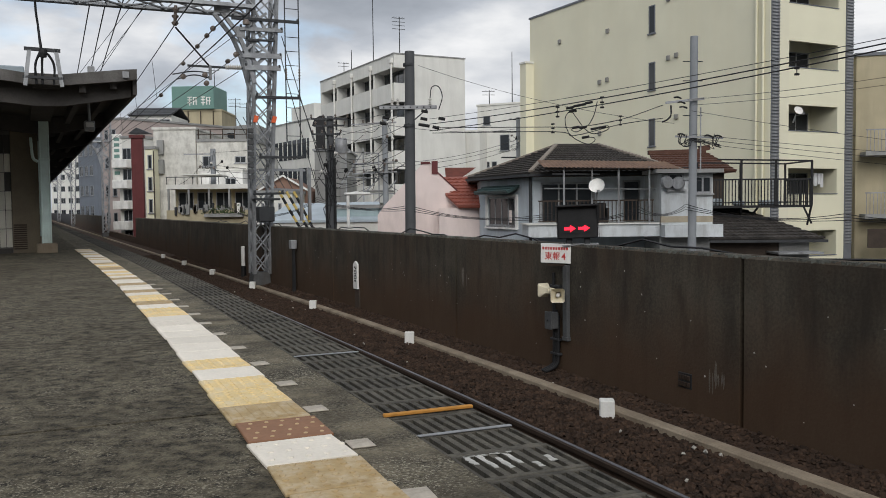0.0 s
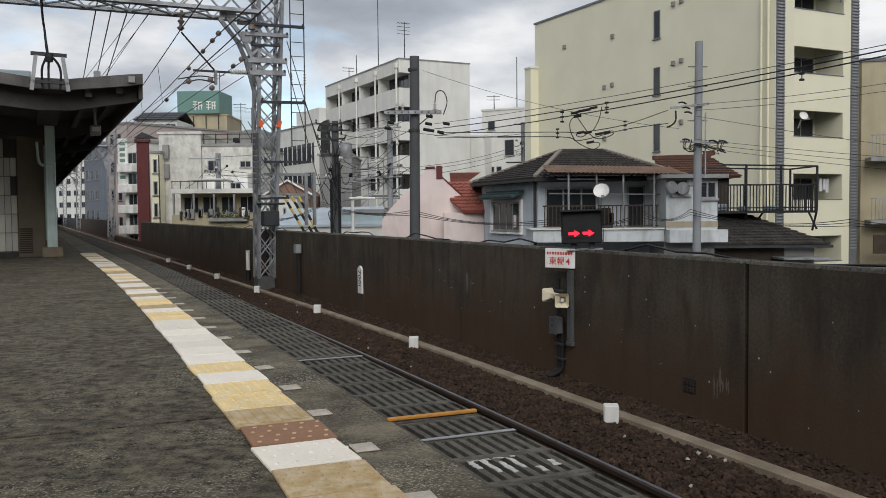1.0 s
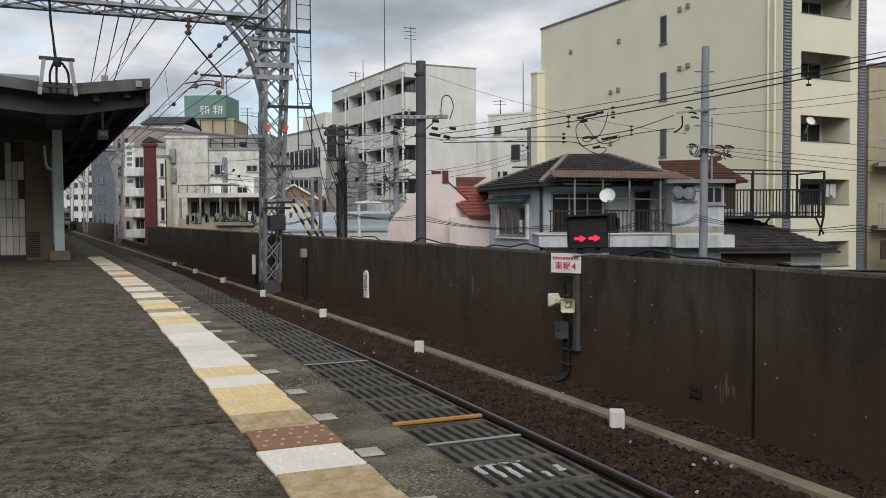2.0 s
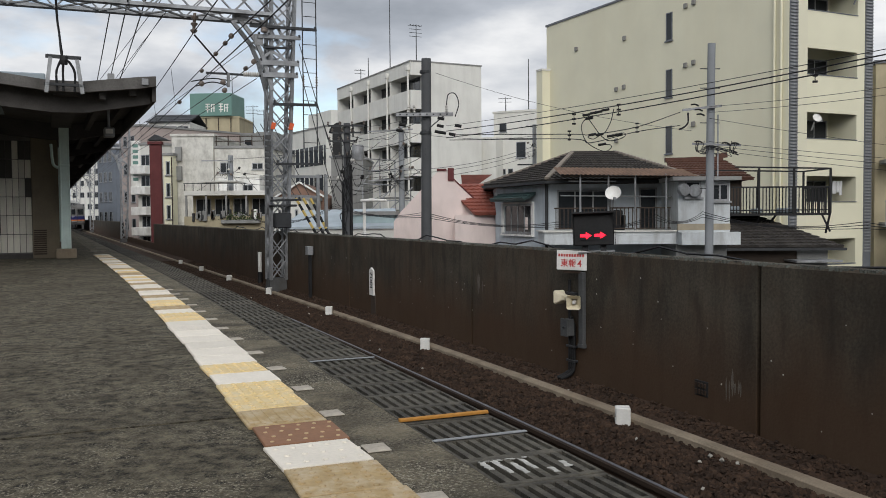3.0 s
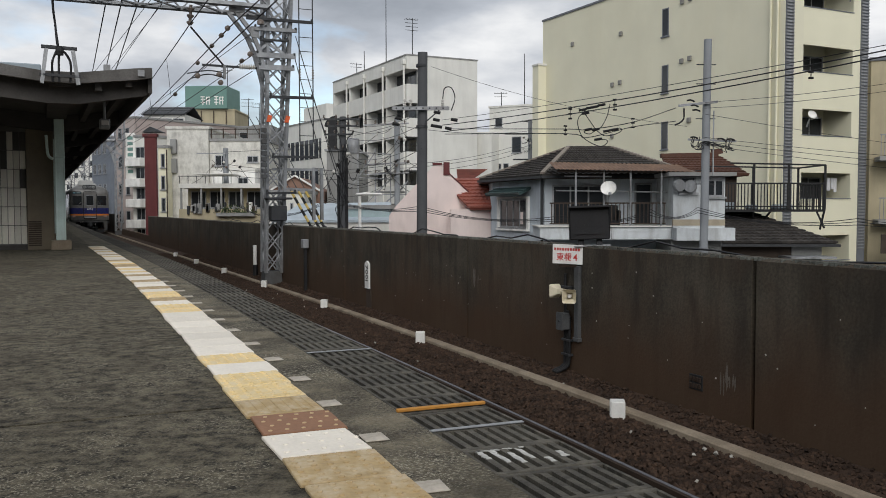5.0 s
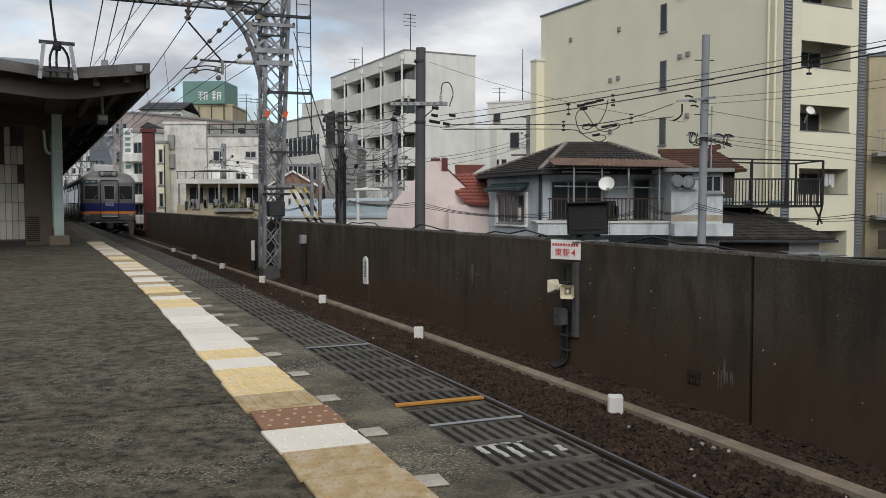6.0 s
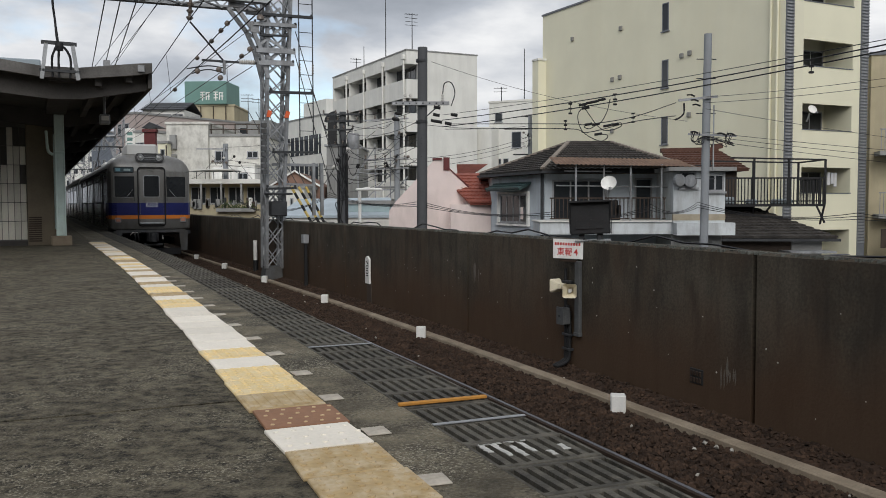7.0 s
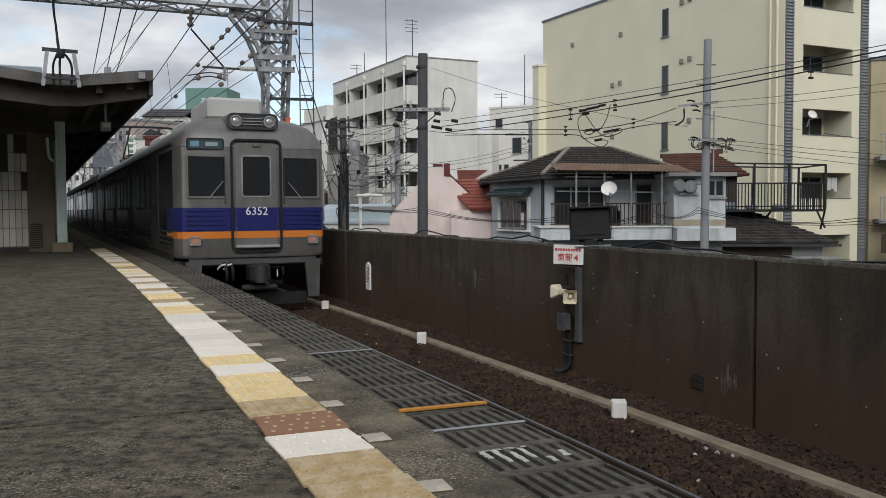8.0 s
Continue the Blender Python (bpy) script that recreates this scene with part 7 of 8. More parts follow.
def gantry(y, near):
    """A lattice mast beside the wall that carries a portal beam over the tracks, flared where they meet."""
    m = at_track(y, 1.60, 0.0)
    ob = thing("catenary_mast", m, "galvanised lattice catenary mast with a portal beam", "catenary mast", "catenary masts")
    side = Vector((1, 0, 0))
    part("base", Geo().add([(-0.24, -0.24, -0.05), (0.19, -0.24, -0.05), (0.19, 0.24, -0.05), (-0.24, 0.24, -0.05), (-0.19, -0.19, 0.34), (0.18, -0.19, 0.34), (0.18, 0.19, 0.34), (-0.19, 0.19, 0.34)],
                           [(3, 2, 1, 0), (4, 5, 6, 7), (0, 1, 5, 4), (1, 2, 6, 5), (2, 3, 7, 6), (3, 0, 4, 7)]), SKIRT_GREY, ob, "riveted grey steel shoe")
    for k in range(6):
        part("rivet", Geo().lathe([(0.014, 0.0), (0.012, 0.008), (0.005, 0.011)], pose(-0.17 + 0.065 * k, -0.205, 0.25, 80), 6), SKIRT_GREY, ob)
    lattice(ob, (0, 0, 0.3), (0.2, 0, 7.6), (0.36, 0.56), 15, 0.045, leg_r=0.07, side=side, single=near)
    # beam towards the platform
    lattice(ob, (-0.1, 0, 6.72), (-13.5, 0, 6.64), 0.9, 15, 0.055, leg_r=0.085, side=Vector((0, 1, 0)), single=near)
    # curved lattice knee
    knee = [(-0.11, 4.62), (-0.18, 4.90), (-0.30, 5.34), (-0.46, 5.71), (-0.87, 6.22)]
    for sy in (-0.27, 0.27):
        for (x0, z0), (x1, z1) in zip(knee, knee[1:]):
            part("knee_chord", Geo().bar((x0, sy, z0), (x1, sy, z1), 0.085, 0.075, (0, 1, 0)), GALV, ob, "galvanised knee chord")
        for (x0, z0), (x1, z1) in (((-0.18, 4.9), (0.25, 5.3)), ((0.02, 4.95), (-0.30, 5.34)), ((-0.30, 5.34), (0.2, 5.75)), ((0.25, 5.3), (-0.46, 5.71)), ((-0.46, 5.71), (0.2, 6.2)), ((0.2, 5.75), (-0.1, 6.3))):
            part("knee_lacing", Geo().bar((x0, sy, z0), (x1, sy, z1), 0.055, 0.04, (0, 1, 0)), GALV, ob)
    part("knee_plate", Geo().bbox((-0.98, -0.32, 6.12), (-0.62, -0.3, 6.36), 0.004), GALV, ob, "galvanised gusset plate")
    part("knee_plate", Geo().bbox((-0.5, -0.32, 5.6), (-0.3, -0.3, 5.85), 0.004), GALV, ob, "galvanised gusset plate")
    if not near:
        return ob
    for x in (-0.1, 0.32):
        part("orange_band", Geo().add([(x - 0.06, -0.3, 3.74), (x + 0.03, -0.3, 3.74), (x + 0.07, -0.3, 3.88), (x - 0.02, -0.3, 3.90), (x - 0.06, -0.22, 3.74), (x + 0.03, -0.22, 3.74), (x + 0.07, -0.22, 3.88), (x - 0.02, -0.22, 3.90)],
                                       [(0, 1, 2, 3), (7, 6, 5, 4), (0, 4, 5, 1), (1, 5, 6, 2), (2, 6, 7, 3), (3, 7, 4, 0)]), RED_ORANGE, ob, "faded orange warning band")
    for z, x0, x1, h in ((6.02, -0.6, 0.93, 0.06), (5.80, -0.43, 0.55, 0.08), (5.56, -0.3, 0.35, 0.04), (5.22, -0.39, 0.51, 0.11), (4.95, -0.34, 0.48, 0.11), (4.30, -0.1, 0.92, 0.06), (2.12, -0.2, 0.5, 0.05), (2.95, -0.05, 1.0, 0.05)):
        part("cross_arm", Geo().bar((x0, -0.33, z), (x1, -0.33, z + 0.02), 0.07, h), GALV if h > 0.07 else STEEL_DARK, ob, "steel cross arm")
        for x in (x0 + 0.03, x1 - 0.03):
            part("arm_bolt", Geo().bbox((x - 0.02, -0.37, z + 0.03), (x + 0.02, -0.3, z + 0.09), 0.006), STEEL_DARK, ob)
    part("switch_box", Geo().bbox((-0.13, -0.5, 1.50), (0.24, -0.24, 1.84), 0.02), STEEL_DARK, ob, "grey switch box")
    part("box_roof", Geo().bbox((-0.22, -0.54, 1.98), (0.36, -0.22, 2.03), 0.01), STEEL_DARK, ob)
    coil = Geo()
    for k in range(9):
        coil.bar((-0.31, -0.42, 2.5 + 0.13 * k), (-0.2, -0.42, 2.5 + 0.13 * k), 0.12, 0.09)
    tagged(part("ribbed_fitting", coil, SKIRT_GREY, ob, "grey ribbed fitting on the mast"), kind="stuff")
    # ladder standing off the mast
    lad = part("ladder", Geo().bar((0.6, -0.33, 3.3), (0.6, -0.33, 8.6), 0.022).bar((0.92, -0.33, 3.3), (0.92, -0.33, 8.6), 0.022), STEEL_DARK, ob, "thin dark steel ladder")
    for k in range(16):
        part("rung", Geo().bar((0.6, -0.33, 3.45 + 0.32 * k), (0.92, -0.33, 3.45 + 0.32 * k), 0.014), STEEL_DARK, lad)
    for x0, z0, x1, z1 in ((0.52, 5.7, 1.75, 1.9), (0.93, 4.3, 1.85, 1.9), (0.5, 5.2, 1.4, 2.1)):
        part("stay_wire", Geo().cyl((x0, -0.33, z0), (x1, -0.1, z1), 0.010, n=5), STEEL_DARK, ob)
    for x in (0.61, 0.92):
        insulator(ob, (x, -0.33, 4.75), (x, -0.33, 5.0), 0.03, 4, PORCELAIN)
    # registration arm and hangers over the track
    part("drop_bracket", Geo().bar((-1.52, 0, 4.97), (-0.3, 0, 4.97), 0.045), STEEL_DARK, ob)
    insulator(ob, (-0.70, -0.02, 4.98), (-0.34, -0.02, 4.99), 0.065)
    part("drop_plate", Geo().bbox((-1.06, -0.04, 4.68), (-1.0, 0.04, 5.0), 0.01), GALV, ob)
    part("steady_arm", Geo().tube([(-1.06, 0, 4.83), (-1.4, 0, 4.85), (-1.85, 0, 4.76)], 0.014, 6).tube([(-1.06, 0, 4.72), (-1.4, 0, 4.77), (-1.75, 0, 4.66)], 0.014, 6), STEEL_DARK, ob, "", 60)
    part("hanger_rod", Geo().cyl((-1.05, 0, 4.99), (-1.76, 0, 5.79), 0.02, n=6), STEEL_BLACK, ob)
    insulator(ob, (-1.77, 0, 5.82), (-1.74, 0, 6.26), 0.08, 3, PORCELAIN)
    for x, z in ((-0.95, 5.82), (-1.15, 4.78), (-1.12, 4.6), (-0.45, 5.28), (-1.62, 4.72)):
        insulator(ob, (x, -0.06, z), (x, 0.06, z), 0.06, 2, PORCELAIN)
    part("beacon", Geo().lathe([(0.02, -0.04), (0.08, -0.02), (0.08, 0.05), (0.04, 0.09)], pose(-0.3, -0.42, 5.9), 12), PORCELAIN, ob, "", 50)
    part("street_frame", Geo().bar((0.1, 0.3, 2.7), (1.2, 0.3, 2.7), 0.06).bar((1.1, 0.3, 1.5), (1.1, 0.3, 2.75), 0.07).bar((1.3, 0.3, 1.5), (1.3, 0.3, 2.75), 0.07).bar((0.4, 0.3, 2.25), (1.1, 0.3, 2.22), 0.05), GALV, ob, "grey steel side frame")
    return ob


gantry(19.6, True)
for y in (57.5, 95.0, 132.0):
    gantry(y, False)


def far_left_post(y):
    """The portal's other leg on the platform side."""
    ob = thing("portal_leg", at_track(y, -11.8, PZ), "lattice leg of the portal on the platform side", "catenary mast")
    lattice(ob, (0, 0, 0), (0, 0, 7.2), (0.5, 0.5), 12, 0.05, leg_r=0.08)


far_left_post(19.6)


def wire(name, pts, r, label, group="overhead wires"):
    return solid(name, Geo().tube(pts, r, 5), WIRE, label, "wire", group, smooth=60)


def track_wire(near, gate, far, r, sg, label="overhead wire above the track"):
    """A wire along the track; near, gate and far are (offset, height) behind the camera, at the first portal and at the second."""
    g = Geo()
    path = ([(-14, near)] if near else []) + [(19.6, gate), (57.5, far), (95, far), (132, far), (200, far)]
    for (a, p), (b, q) in zip(path, path[1:]):
        pts = []
        for i in range(11):
            t = i / 10
            pts.append(tp(a + (b - a) * t, p[0] + (q[0] - p[0]) * t, p[1] + (q[1] - p[1]) * t - 4 * sg * t * (1 - t)))
        g.tube(pts, r, 5)
    return solid("overhead_wire", g, WIRE, label, "wire", "overhead wires", smooth=60)


track_wire((-0.3, 4.8), (-0.02, 4.80), (0.9, 5.2), 0.012, 0.02, "contact wire above the track")
track_wire((-0.9, 6.0), (-0.17, 5.84), (0.85, 6.2), 0.012, 0.12, "messenger wire above the track")
track_wire((0.2, 5.6), (0.67, 5.82), (1.4, 6.2), 0.014, 0.12, "feeder cable above the track")
track_wire(None, (1.08, 5.66), (0.71, 6.4), 0.008, 0.1)
track_wire(None, (1.24, 5.29), (1.8, 6.2), 0.010, 0.1)
track_wire(None, (1.2, 4.9), (1.75, 5.7), 0.009, 0.1)
for near, gate, far, r in (((-3.0, 6.4), (-1.85, 6.38), (-0.55, 7.0), 0.015), ((-3.0, 6.3), (-1.56, 6.28), (0.07, 7.0), 0.015), ((-2.5, 6.4), (-1.20, 6.36), (0.35, 7.0), 0.015),
                           (None, (-0.85, 6.48), (-2.36, 6.95), 0.008), (None, (-0.73, 6.26), (-1.5, 6.95), 0.008), (None, (-0.81, 6.18), (-0.95, 7.05), 0.008)):
    track_wire(near, gate, far, r, 0.0, "overhead wire above the platform side")
for t in (0.12, 0.25, 0.4, 0.55, 0.72):
    y, zt = 19.6 + 37.9 * t, 5.84 + 0.36 * t - 0.48 * t * (1 - t)
    o = -0.02 + 0.92 * t
    solid("dropper", Geo().cyl(tp(y, o, 4.8 + 0.4 * t), tp(y, o - 0.1, zt), 0.006, n=5), WIRE, "thin dropper between the overhead wires", "wire", "droppers")
for y, off, z in ((20.3, 0.66, 5.80), (21.6, 0.70, 5.80), (20.6, 1.2, 5.3), (23.5, 0.1, 4.83), (23.8, 0.75, 5.75)):
    solid("line_insulator", Geo().lathe([(0.02, -0.1), (0.055, -0.05), (0.03, 0.0), (0.055, 0.05), (0.02, 0.1)], at_track(y, off, z) @ pose(0, 0, 0, 90), 8), PORCELAIN, "dark insulator in the overhead wire", "insulator", "line insulators", smooth=40)


def concrete_pole(name, x, y, z1, r, lean, label, material):
    ob = thing(name, pose(x, y, 0), label, "utility pole", "utility poles")
    part("pole", Geo().cyl((-lean, 0, LOW), (lean * 0.6, 0, z1), r * 1.12, r * 0.92, n=16), material, ob, "", 50)
    return ob


POLE_GREY = mat("pole_concrete", (0.27, 0.285, 0.30), 0.8, 0.12, 2, 40, 0.1, stain=(0.19, 0.19, 0.19), stain_amt=0.4, stain_scale=(2, 2, 0.3))
POLE_DARK = mat("pole_painted", (0.085, 0.088, 0.092), 0.7, 0.2, 2, 40, 0.1)
p1 = concrete_pole("utility_pole", -0.55, 24, 6.0, 0.142, 0.05, "dark grey painted pole behind the wall", POLE_DARK)
arm = part("cross_arm", Geo().bbox((-0.8, -0.25, 4.42), (0.75, -0.17, 4.52), 0.01), GALV, p1, "pale steel cross arm")
for k in range(8):
    part("hole_plate", Geo().box((-0.7 + 0.18 * k, -0.256, 4.45), (-0.66 + 0.18 * k, -0.249, 4.49)), STEEL_DARK, arm)
for x in (-0.45, -0.3, 0.57):
    insulator(p1, (x, -0.21, 4.52), (x, -0.21, 4.72), 0.05, 3)
for x, z in ((0.42, 4.36), (0.40, 4.16), (0.88, 4.16), (0.34, 4.0), (0.46, 3.98), (0.72, 3.93), (-0.62, 4.2), (-0.7, 4.05)):
    part("sleeve", Geo().tube([(x - 0.09, -0.2, z + 0.02), (x, -0.2, z), (x + 0.09, -0.2, z - 0.015)], 0.042, 8), RUB, p1, "black cable sleeve", 50)
part("brace", Geo().bar((0.1, -0.2, 4.1), (0.5, -0.2, 4.44), 0.03), STEEL_DARK, p1)
part("loop", Geo().tube([(0.57, -0.22, 4.72), (0.62, -0.22, 5.0), (0.8, -0.22, 5.02), (0.9, -0.22, 4.75), (0.8, -0.22, 4.4)], 0.014, 6), WIRE, p1, "black cable loop", 60)
part("band", Geo().lathe([(0.150, 0.0), (0.153, 0.03), (0.150, 0.08)], pose(0, 0, 5.6), 16).lathe([(0.155, 0.0), (0.158, 0.03), (0.155, 0.08)], pose(0, 0, 3.95), 16), STEEL_DARK, p1)

p2 = concrete_pole("utility_pole", 6.88, 23, 6.15, 0.108, 0.06, "pale grey concrete utility pole behind the wall", POLE_GREY)
for z in (3.3, 2.75, 2.4, 4.1, 5.0, 5.5):
    part("step_bolt", Geo().cyl((-0.26, -0.02, z), (0.26, 0.02, z), 0.012, n=6), STEEL_DARK, p2)
part("cross_arm", Geo().bar((-0.75, -0.16, 4.42), (0.25, -0.16, 4.52), 0.06).bar((-0.5, -0.16, 3.55), (0.75, -0.16, 3.5), 0.05), GALV, p2)
part("cable_head", Geo().tube([(-0.62, -0.18, 4.35), (-0.62, -0.18, 4.1), (-0.72, -0.18, 3.98), (-0.85, -0.18, 3.92)], 0.022, 8), STEEL_BLACK, p2, "black cable head", 50)
for x, z in ((-0.45, 4.55), (-0.35, 4.42), (-0.3, 4.3), (0.35, 3.56), (0.6, 3.55), (-0.35, 3.6)):
    part("sleeve", Geo().tube([(x - 0.1, -0.2, z), (x, -0.2, z + 0.01), (x + 0.1, -0.2, z - 0.03)], 0.022, 6), RUB, p2, "black cable sleeve", 50)
r = random.Random(12)
for k in range(12):
    x0 = r.choice((-0.42, -0.3, 0.38, 0.55))
    x0, z0, d = x0 + r.uniform(-0.1, 0.1), 3.55 + r.uniform(-0.05, 0.08), r.uniform(0.15, 0.42)
    part("loop", Geo().tube([(x0, -0.2, z0), (x0 + r.uniform(-0.1, 0.02), -0.22, z0 - d * 0.7), (x0 + r.uniform(0.0, 0.14), -0.2, z0 - d), (x0 * 0.4, -0.18, z0 - d * 0.5), (0.0, -0.14, z0 - 0.1)], 0.009, 5), WIRE, p2, "slack black cable", 60)
part("bracket", Geo().bar((0.18, -0.1, 2.6), (0.18, -0.1, 4.3), 0.03), GALV, p2)

p3 = concrete_pole("utility_pole", -3.62, 32, 5.1, 0.13, 0.03, "dark utility pole crowded with fittings", POLE_DARK)
for z, x0, x1 in ((5.0, -0.65, 0.65), (4.75, -0.5, 0.55), (4.45, -0.6, 0.4), (3.9, -0.5, 0.3)):
    part("cross_arm", Geo().bar((x0, -0.16, z), (x1, -0.16, z), 0.06), STEEL_DARK, p3)
    for j in range(4):
        x = x0 + (x1 - x0) * j / 3
        insulator(p3, (x, -0.16, z + 0.03), (x, -0.16, z + 0.16), 0.045, 2, PORCELAIN)
t = part("transformer", Geo().lathe([(0.2, 0.0), (0.22, 0.05), (0.22, 0.5), (0.18, 0.55)], pose(0.42, -0.2, 3.75), 14), GALV, p3, "grey pole transformer", 40)
part("bushing", Geo().cyl((0.42, -0.2, 4.3), (0.42, -0.2, 4.45), 0.03, n=6), PORCELAIN_W, t)
for k in range(14):
    x0, z0 = r.uniform(-0.5, 0.5), r.uniform(2.2, 4.8)
    part("loop", Geo().tube([(x0, -0.2, z0), (x0 * 0.4, -0.24, z0 - 0.35), (r.uniform(-0.25, 0.3), -0.22, z0 - r.uniform(0.5, 1.1)), (0.0, -0.16, z0 - 1.2)], 0.015, 5), WIRE, p3, "slack black cable", 60)
part("cable_run", Geo().cyl((0.14, -0.05, LOW), (0.14, -0.05, 3.6), 0.06, n=8).cyl((-0.15, -0.05, LOW), (-0.15, -0.05, 3.0), 0.05, n=8), STEEL_BLACK, p3, "black cable runs", 50)

p4 = concrete_pole("utility_pole", -2.3, 45, 6.4, 0.15, 0.0, "pale concrete pole with guy wires", POLE_GREY)
for z in (6.1, 4.1, 3.6):
    part("cross_arm", Geo().bar((-1.7, -0.16, z - 0.1), (0.6, -0.16, z), 0.07), GALV, p4)
    for j in range(5):
        insulator(p4, (-1.6 + 0.5 * j, -0.16, z - 0.05), (-1.6 + 0.5 * j, -0.16, z + 0.15), 0.06, 2, PORCELAIN)
p5 = concrete_pole("utility_pole", 6.2, 62, 8.0, 0.15, 0.0, "grey pole with aerial and lines", POLE_GREY)
part("cross_arm", Geo().bar((-1.8, 0, 7.0), (1.5, 0, 7.0), 0.1).bar((-1.2, 0, 5.2), (2.4, 0, 5.2), 0.1).bar((-0.6, 0, 7.9), (1.0, 0, 7.7), 0.07), STEEL_DARK, p5)
p6 = concrete_pole("utility_pole", -12.3, 50, 5.2, 0.16, 0.0, "concrete pole before the white houses", POLE_GREY)
part("cross_arm", Geo().bar((-1.6, -0.15, 4.9), (0.2, -0.15, 4.9), 0.07).bar((-0.5, -0.15, 3.1), (0.5, -0.15, 3.1), 0.06), GALV, p6)
lamp = thing("street_lamp", pose(-3.1, 33, 0), "white street lamp pole with a curved arm", "street lamp")
part("pole", Geo().cyl((0, 0, LOW), (0, 0, 2.25), 0.06, n=10), WHITE, lamp, "", 50)
part("arm", Geo().tube([(0, 0, 2.2), (0.1, 0, 2.33), (0.4, 0, 2.38)], 0.035, 8), WHITE, lamp, "", 50)
part("head", Geo().bbox((-0.15, -0.12, 2.26), (0.85, 0.12, 2.36), 0.04), WHITE, lamp, "long white lamp head")
# striped guards on the guy wires
gy = thing("guy_wire", pose(0, 0, 0), "stay wires with yellow and black guards", "guy wire")
YG = mat("guard_yellow", (0.55, 0.40, 0.12), 0.6, 0.15, 4, 40, 0.0)
for x0, x1 in ((-5.15, -4.15), (-4.9, -3.9), (-4.65, -3.75)):
    a, b = Vector((x0, 30, 2.35)), Vector((x1, 29.5, 0.7))
    part("wire", Geo().cyl(a + (a - b) * 1.6, b, 0.014, n=5), STEEL_DARK, gy)
    for i in range(8):
        part("guard", Geo().cyl(a.lerp(b, i / 8), a.lerp(b, (i + 1) / 8), 0.045, n=8), YG if i % 2 == 0 else RUB, gy, "striped guard")

# lines strung between the poles
A = Vector((-0.55, 23.8, 4.45))
for a, b, sg, rr in (((0.01, 23.80, 4.02), (6.43, 11.00, 3.91), 0.10, 0.011), ((0.01, 23.80, 3.84), (6.43, 11.00, 3.84), 0.10, 0.011), ((0.01, 23.80, 4.16), (6.43, 11.00, 3.97), 0.08, 0.006), ((-0.29, 24.00, 5.62), (6.4, 23, 3.9), 0.2, 0.005)):
    wire("power_line", sag(a, b, sg), rr, "black power line strung between poles")
for pts in (((0.08, 23.80, 3.92), (2.93, 21.00, 3.66), (3.38, 20.60, 3.61), (4.55, 21.00, 3.82), (6.05, 22.8, 4.36)), ((0.08, 23.80, 3.78), (2.94, 21.00, 3.55), (3.38, 20.60, 3.42), (4.56, 21.00, 3.71), (6.05, 22.8, 4.02))):
    wire("power_line", [Vector(p) for p in pts], 0.010, "slack power line from pole to pole")
for dz, e, s in ((0.05, (-3.6, 31.8, 5.0), 0.15), (-0.1, (-3.4, 31.8, 4.8), 0.2), (-0.4, (-3.6, 31.8, 4.4), 0.3), (-0.9, (-3.6, 31.8, 3.7), 0.3), (-1.05, (-3.4, 31.8, 3.5), 0.3), (-1.4, (-3.4, 31.8, 2.9), 0.3)):
    wire("power_line", sag(A + Vector((0, 0, dz)), e, s), 0.008, "black power line strung between poles")
for z, e, s in ((4.5, (14, 16.5, 5.1), 0.2), (4.35, (14, 16.5, 4.9), 0.2), (3.6, (17, 21, 2.6), 0.1), (3.5, (17, 21, 2.4), 0.1), (3.4, (17, 21.5, 2.2), 0.1), (4.2, (17.5, 24, 2.9), 0.1)):
    wire("power_line", sag((6.8, 22.8, z), e, s), 0.006, "thin line from the concrete pole")
for z0, z1, s in ((6.0, 5.0, 0.3), (4.0, 4.3, 0.35), (3.8, 4.0, 0.3), (3.5, 3.7, 0.3)):
    wire("power_line", sag((-2.4, 44.8, z0), (6.2, 61.8, z1 + 2.2), s), 0.013, "black power line strung between poles")
    wire("power_line", sag((-2.4, 44.8, z0), (-12.3, 50, z1), s), 0.012, "black power line strung between poles")
    wire("power_line", sag((-3.6, 32, z0 - 1.3), (-2.3, 44.8, z0), s), 0.010, "black power line strung between poles")
def coil_cable(pts):
    return wire("slack_cable", [Vector((x, 18.0, z)) for x, z in pts], 0.009, "coil of slack black cable on the lines", "slack cables")


coil_cable([(2.93, 3.77), (2.78, 3.6), (2.80, 3.37), (2.93, 3.18), (3.22, 3.04), (3.37, 3.1), (3.36, 3.17), (3.2, 3.18)])
coil_cable([(2.91, 3.71), (3.03, 3.54), (3.14, 3.38)])
coil_cable([(3.43, 3.9), (3.37, 3.65), (3.26, 3.44), (3.16, 3.38)])
coil_cable([(2.97, 3.38), (2.9, 3.33), (3.01, 3.29), (3.14, 3.36)])
coil_cable([(3.16, 3.36), (3.3, 3.26), (3.45, 3.26), (3.6, 3.31), (3.67, 3.36), (3.64, 3.41), (3.53, 3.38)])
for x, z in ((2.87, 3.78), (3.02, 3.82), (3.12, 3.84), (3.26, 3.88), (2.93, 3.71), (2.99, 3.38), (3.14, 3.38), (3.53, 3.38), (3.37, 3.35), (3.19, 3.18)):
    solid("cable_joint", Geo().tube([(x - 0.075, 18.0, z - 0.01), (x, 18.0, z), (x + 0.075, 18.0, z + 0.015)], 0.026, 8), RUB, "black joint sleeve on the power line", "cable joint", "cable joints", smooth=50)
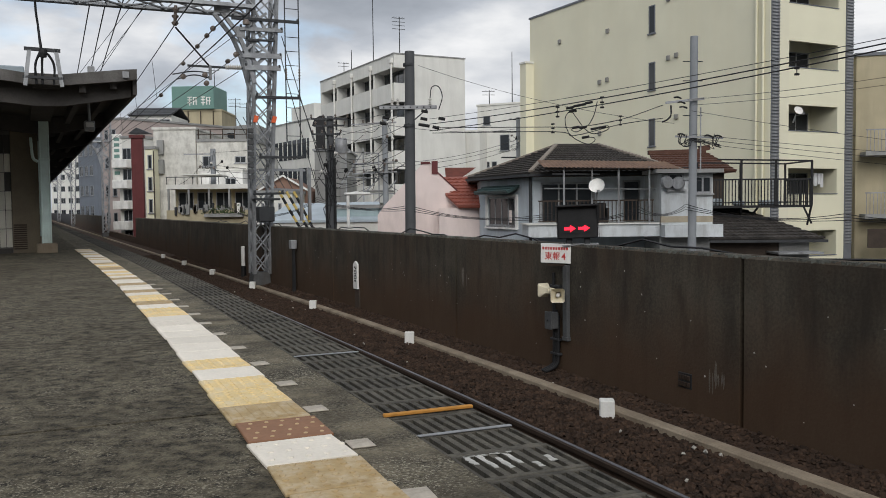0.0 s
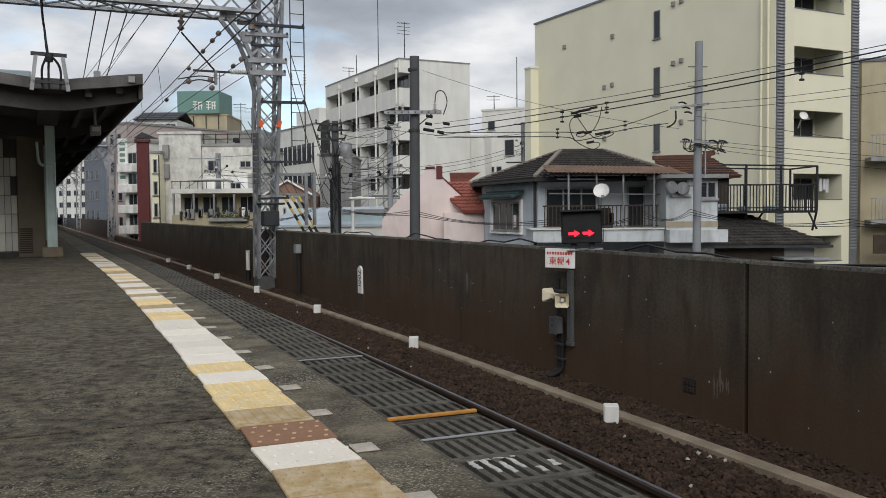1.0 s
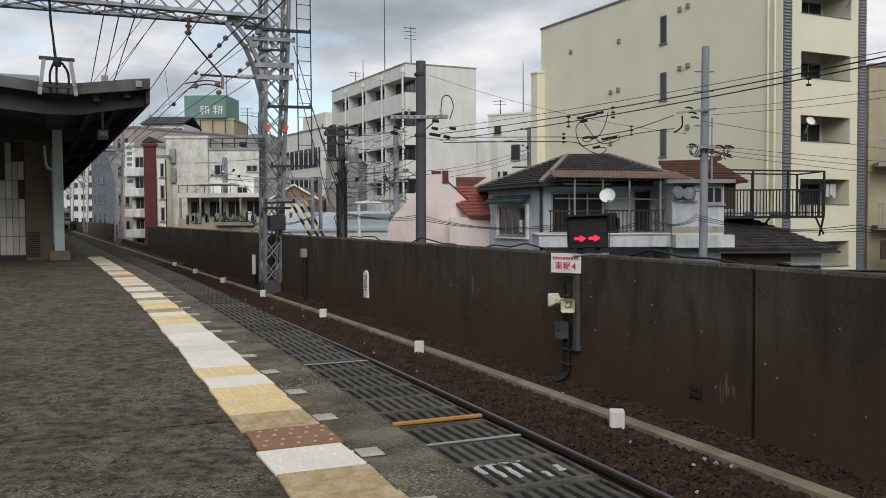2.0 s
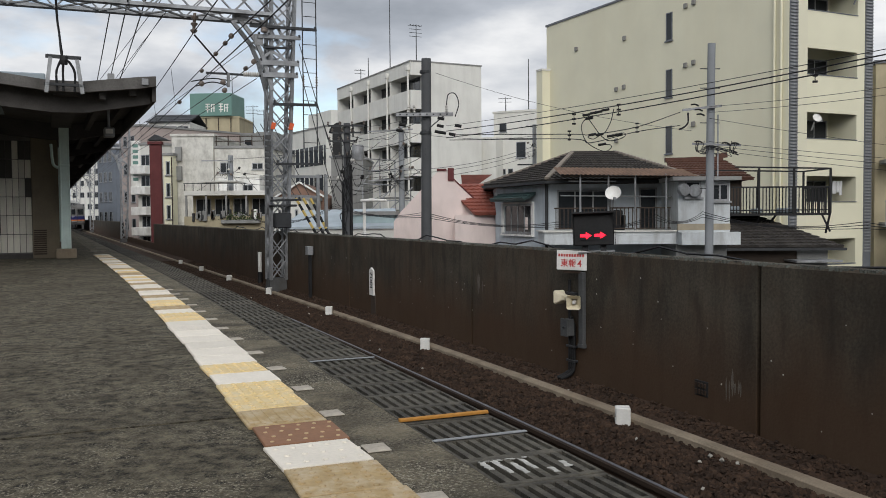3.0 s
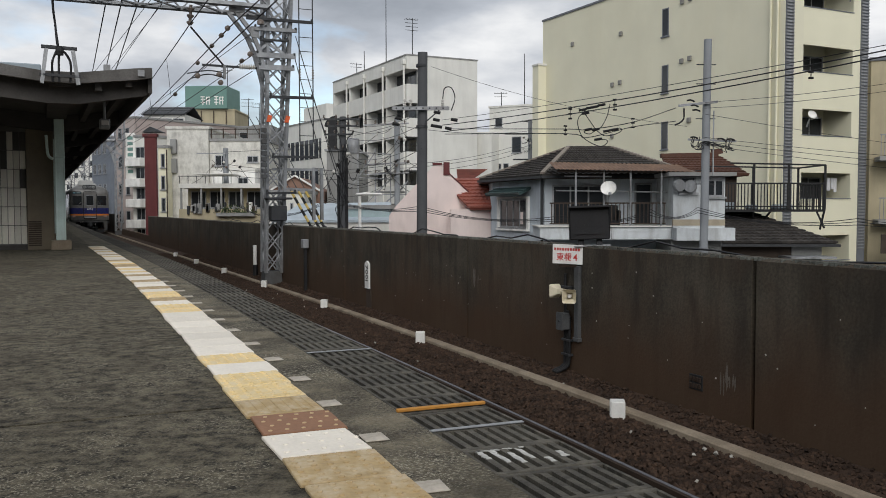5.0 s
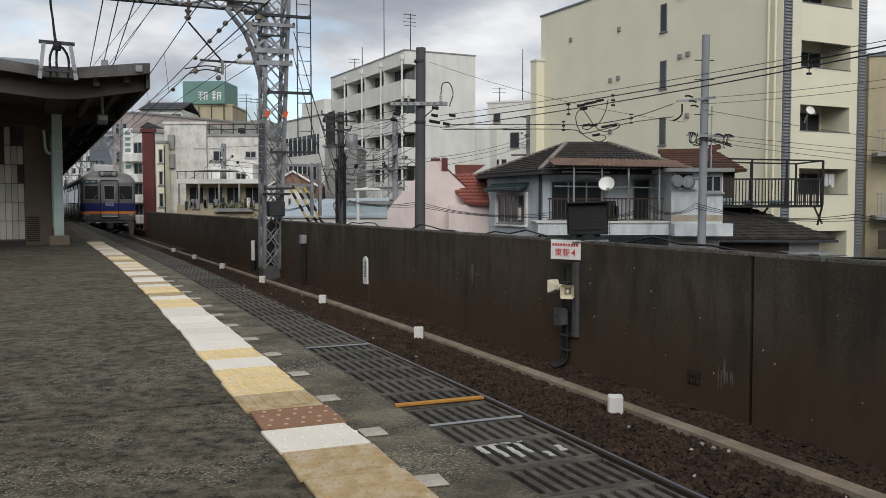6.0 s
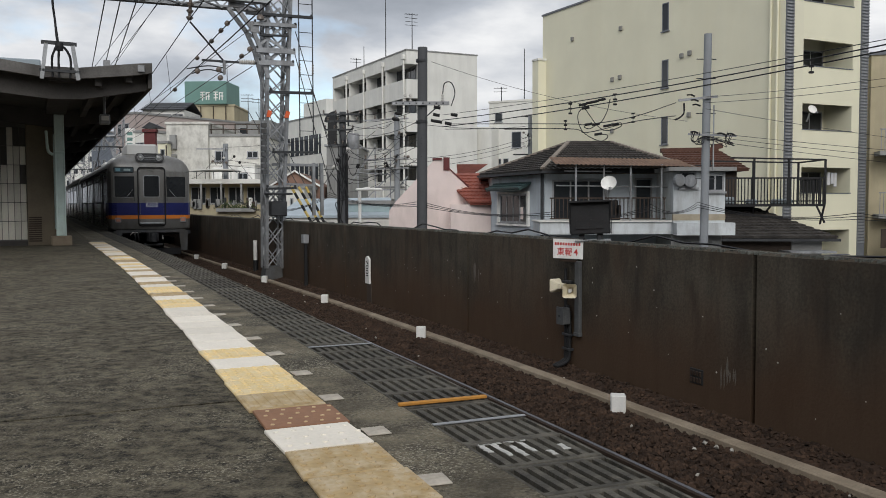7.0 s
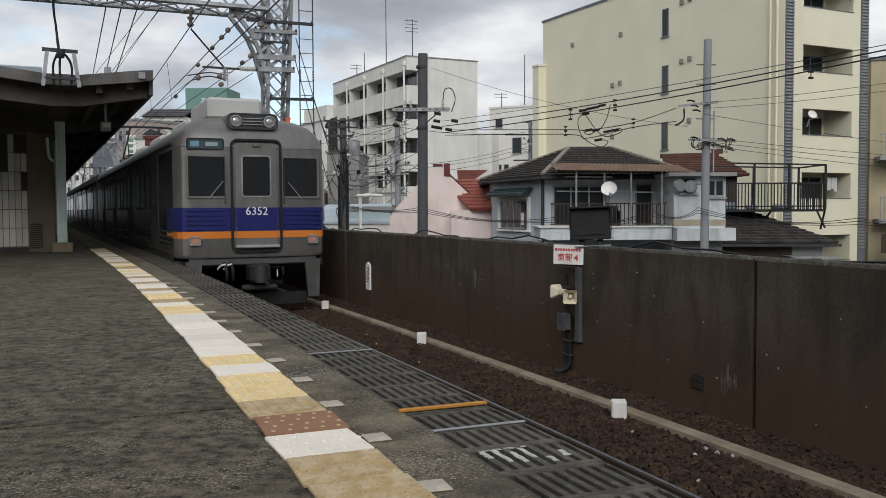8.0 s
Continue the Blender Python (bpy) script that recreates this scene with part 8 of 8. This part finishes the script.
# spacers on the lines
for x, y, z in ((2.70, 18.56, 3.76), (3.49, 17.8, 3.86), (2.94, 21.0, 3.63), (4.55, 21.0, 3.80), (6.1, 14.6, 4.02)):
    sp = thing("line_spacer", pose(x, y, z), "small black spacer clipped on the power lines", "line spacer", "line spacers")
    part("bar", Geo().bar((0, 0, -0.12), (0, 0, 0.12), 0.012), RUB, sp)
    for dz in (-0.1, 0.0, 0.1):
        part("clip", Geo().bbox((-0.04, -0.02, dz - 0.018), (0.04, 0.02, dz + 0.018), 0.006), RUB, sp)
# insulators and drop wires crowd the poles of the back street
for px, py, pz in ((-2.3, 44.8, 5.6), (-2.3, 44.8, 4.0), (6.2, 61.8, 6.4), (-12.3, 49.8, 4.6), (-3.6, 31.8, 3.3)):
    ends = []
    for k in range(7):
        a = Vector((px + r.uniform(-1.1, 1.1), py - 0.1, pz + r.uniform(-0.5, 0.5)))
        b = a + Vector((r.uniform(-1.6, 1.6), 0.05, r.uniform(-1.3, 0.3)))
        ends.append(a)
        wire("drop_wire", sag(a, b, r.uniform(0.1, 0.4), 8), 0.012, "slack black drop wire at the pole", "drop wires")
    for k in range(5):
        a = ends[k]
        solid("line_insulator", Geo().lathe([(0.03, -0.1), (0.07, -0.06), (0.04, 0.0), (0.07, 0.05), (0.03, 0.1)], pose(a.x, a.y, a.z, r.uniform(0, 90), r.uniform(0, 90), 0), 8), r.choice((PORCELAIN_W, RUB, PORCELAIN)), "small line insulator among the wires", "insulator", "line insulators", smooth=40)

# cable lying along the wall's top
g = Geo()
pts = []
for i in range(60):
    yy = 26 - 22 * i / 59
    pts.append(tp(yy, 2.06, 1.40 + 0.05 * math.sin(i * 0.9) + 0.03 * math.sin(i * 2.3)))
g.tube(pts, 0.010, 6)
solid("wall_cable", g, WIRE, "black cable slung along the wall's outer side", "cable", smooth=60)
g = Geo()
pr = [(-7.0, 30, 1.9), (-5.6, 29, 1.5), (-3.6, 28, 2.0), (-0.6, 24, 1.7), (3, 22, 1.45), (5, 21, 1.6), (6.7, 23, 1.65), (9, 19, 1.4), (12, 17, 1.6)]
for k in range(3):
    pts = []
    for a, b in zip(pr, pr[1:]):
        pts += sag(Vector(a) + Vector((0, 0, 0.07 * k)), Vector(b) + Vector((0, 0, 0.07 * k)), 0.12 + 0.05 * k)[:-1]
    solid("telephone_cable", Geo().tube(pts, 0.008, 5), WIRE, "low black telephone cable strung behind the wall", "cable", "telephone cables", smooth=60)

# ---------------------------------------------------------------- movement
STATIONS = [(0.0, 176.46), (0.5, 163.27), (1.0, 150.50), (1.5, 138.13), (2.0, 126.18), (2.5, 114.64), (3.0, 103.0), (3.5, 91.6), (4.0, 80.4), (4.5, 69.9), (5.0, 60.2), (5.5, 51.3), (6.0, 42.9), (6.5, 35.3), (7.0, 28.1), (7.5, 21.15), (8.0, 14.75)]


def car_pose(y):
    """A car whose nose stands at y on the track, turned along the chord between its bogies."""
    a, b = tp(y, 0, 0), tp(y + CAR / math.hypot(1, slope(y + 8)), 0, 0)
    d = (b - a).normalized()
    return pose(a.x, a.y, 0.0, 0, 0, math.degrees(math.atan2(-d.x, d.y)))


def motions():
    for k, car in enumerate(cars):
        walk(car, [(t, car_pose(y + k * (CAR + 0.45) / 1.102)) for t, y in STATIONS])
    # a half turn to the black backs stands in for the lights going off
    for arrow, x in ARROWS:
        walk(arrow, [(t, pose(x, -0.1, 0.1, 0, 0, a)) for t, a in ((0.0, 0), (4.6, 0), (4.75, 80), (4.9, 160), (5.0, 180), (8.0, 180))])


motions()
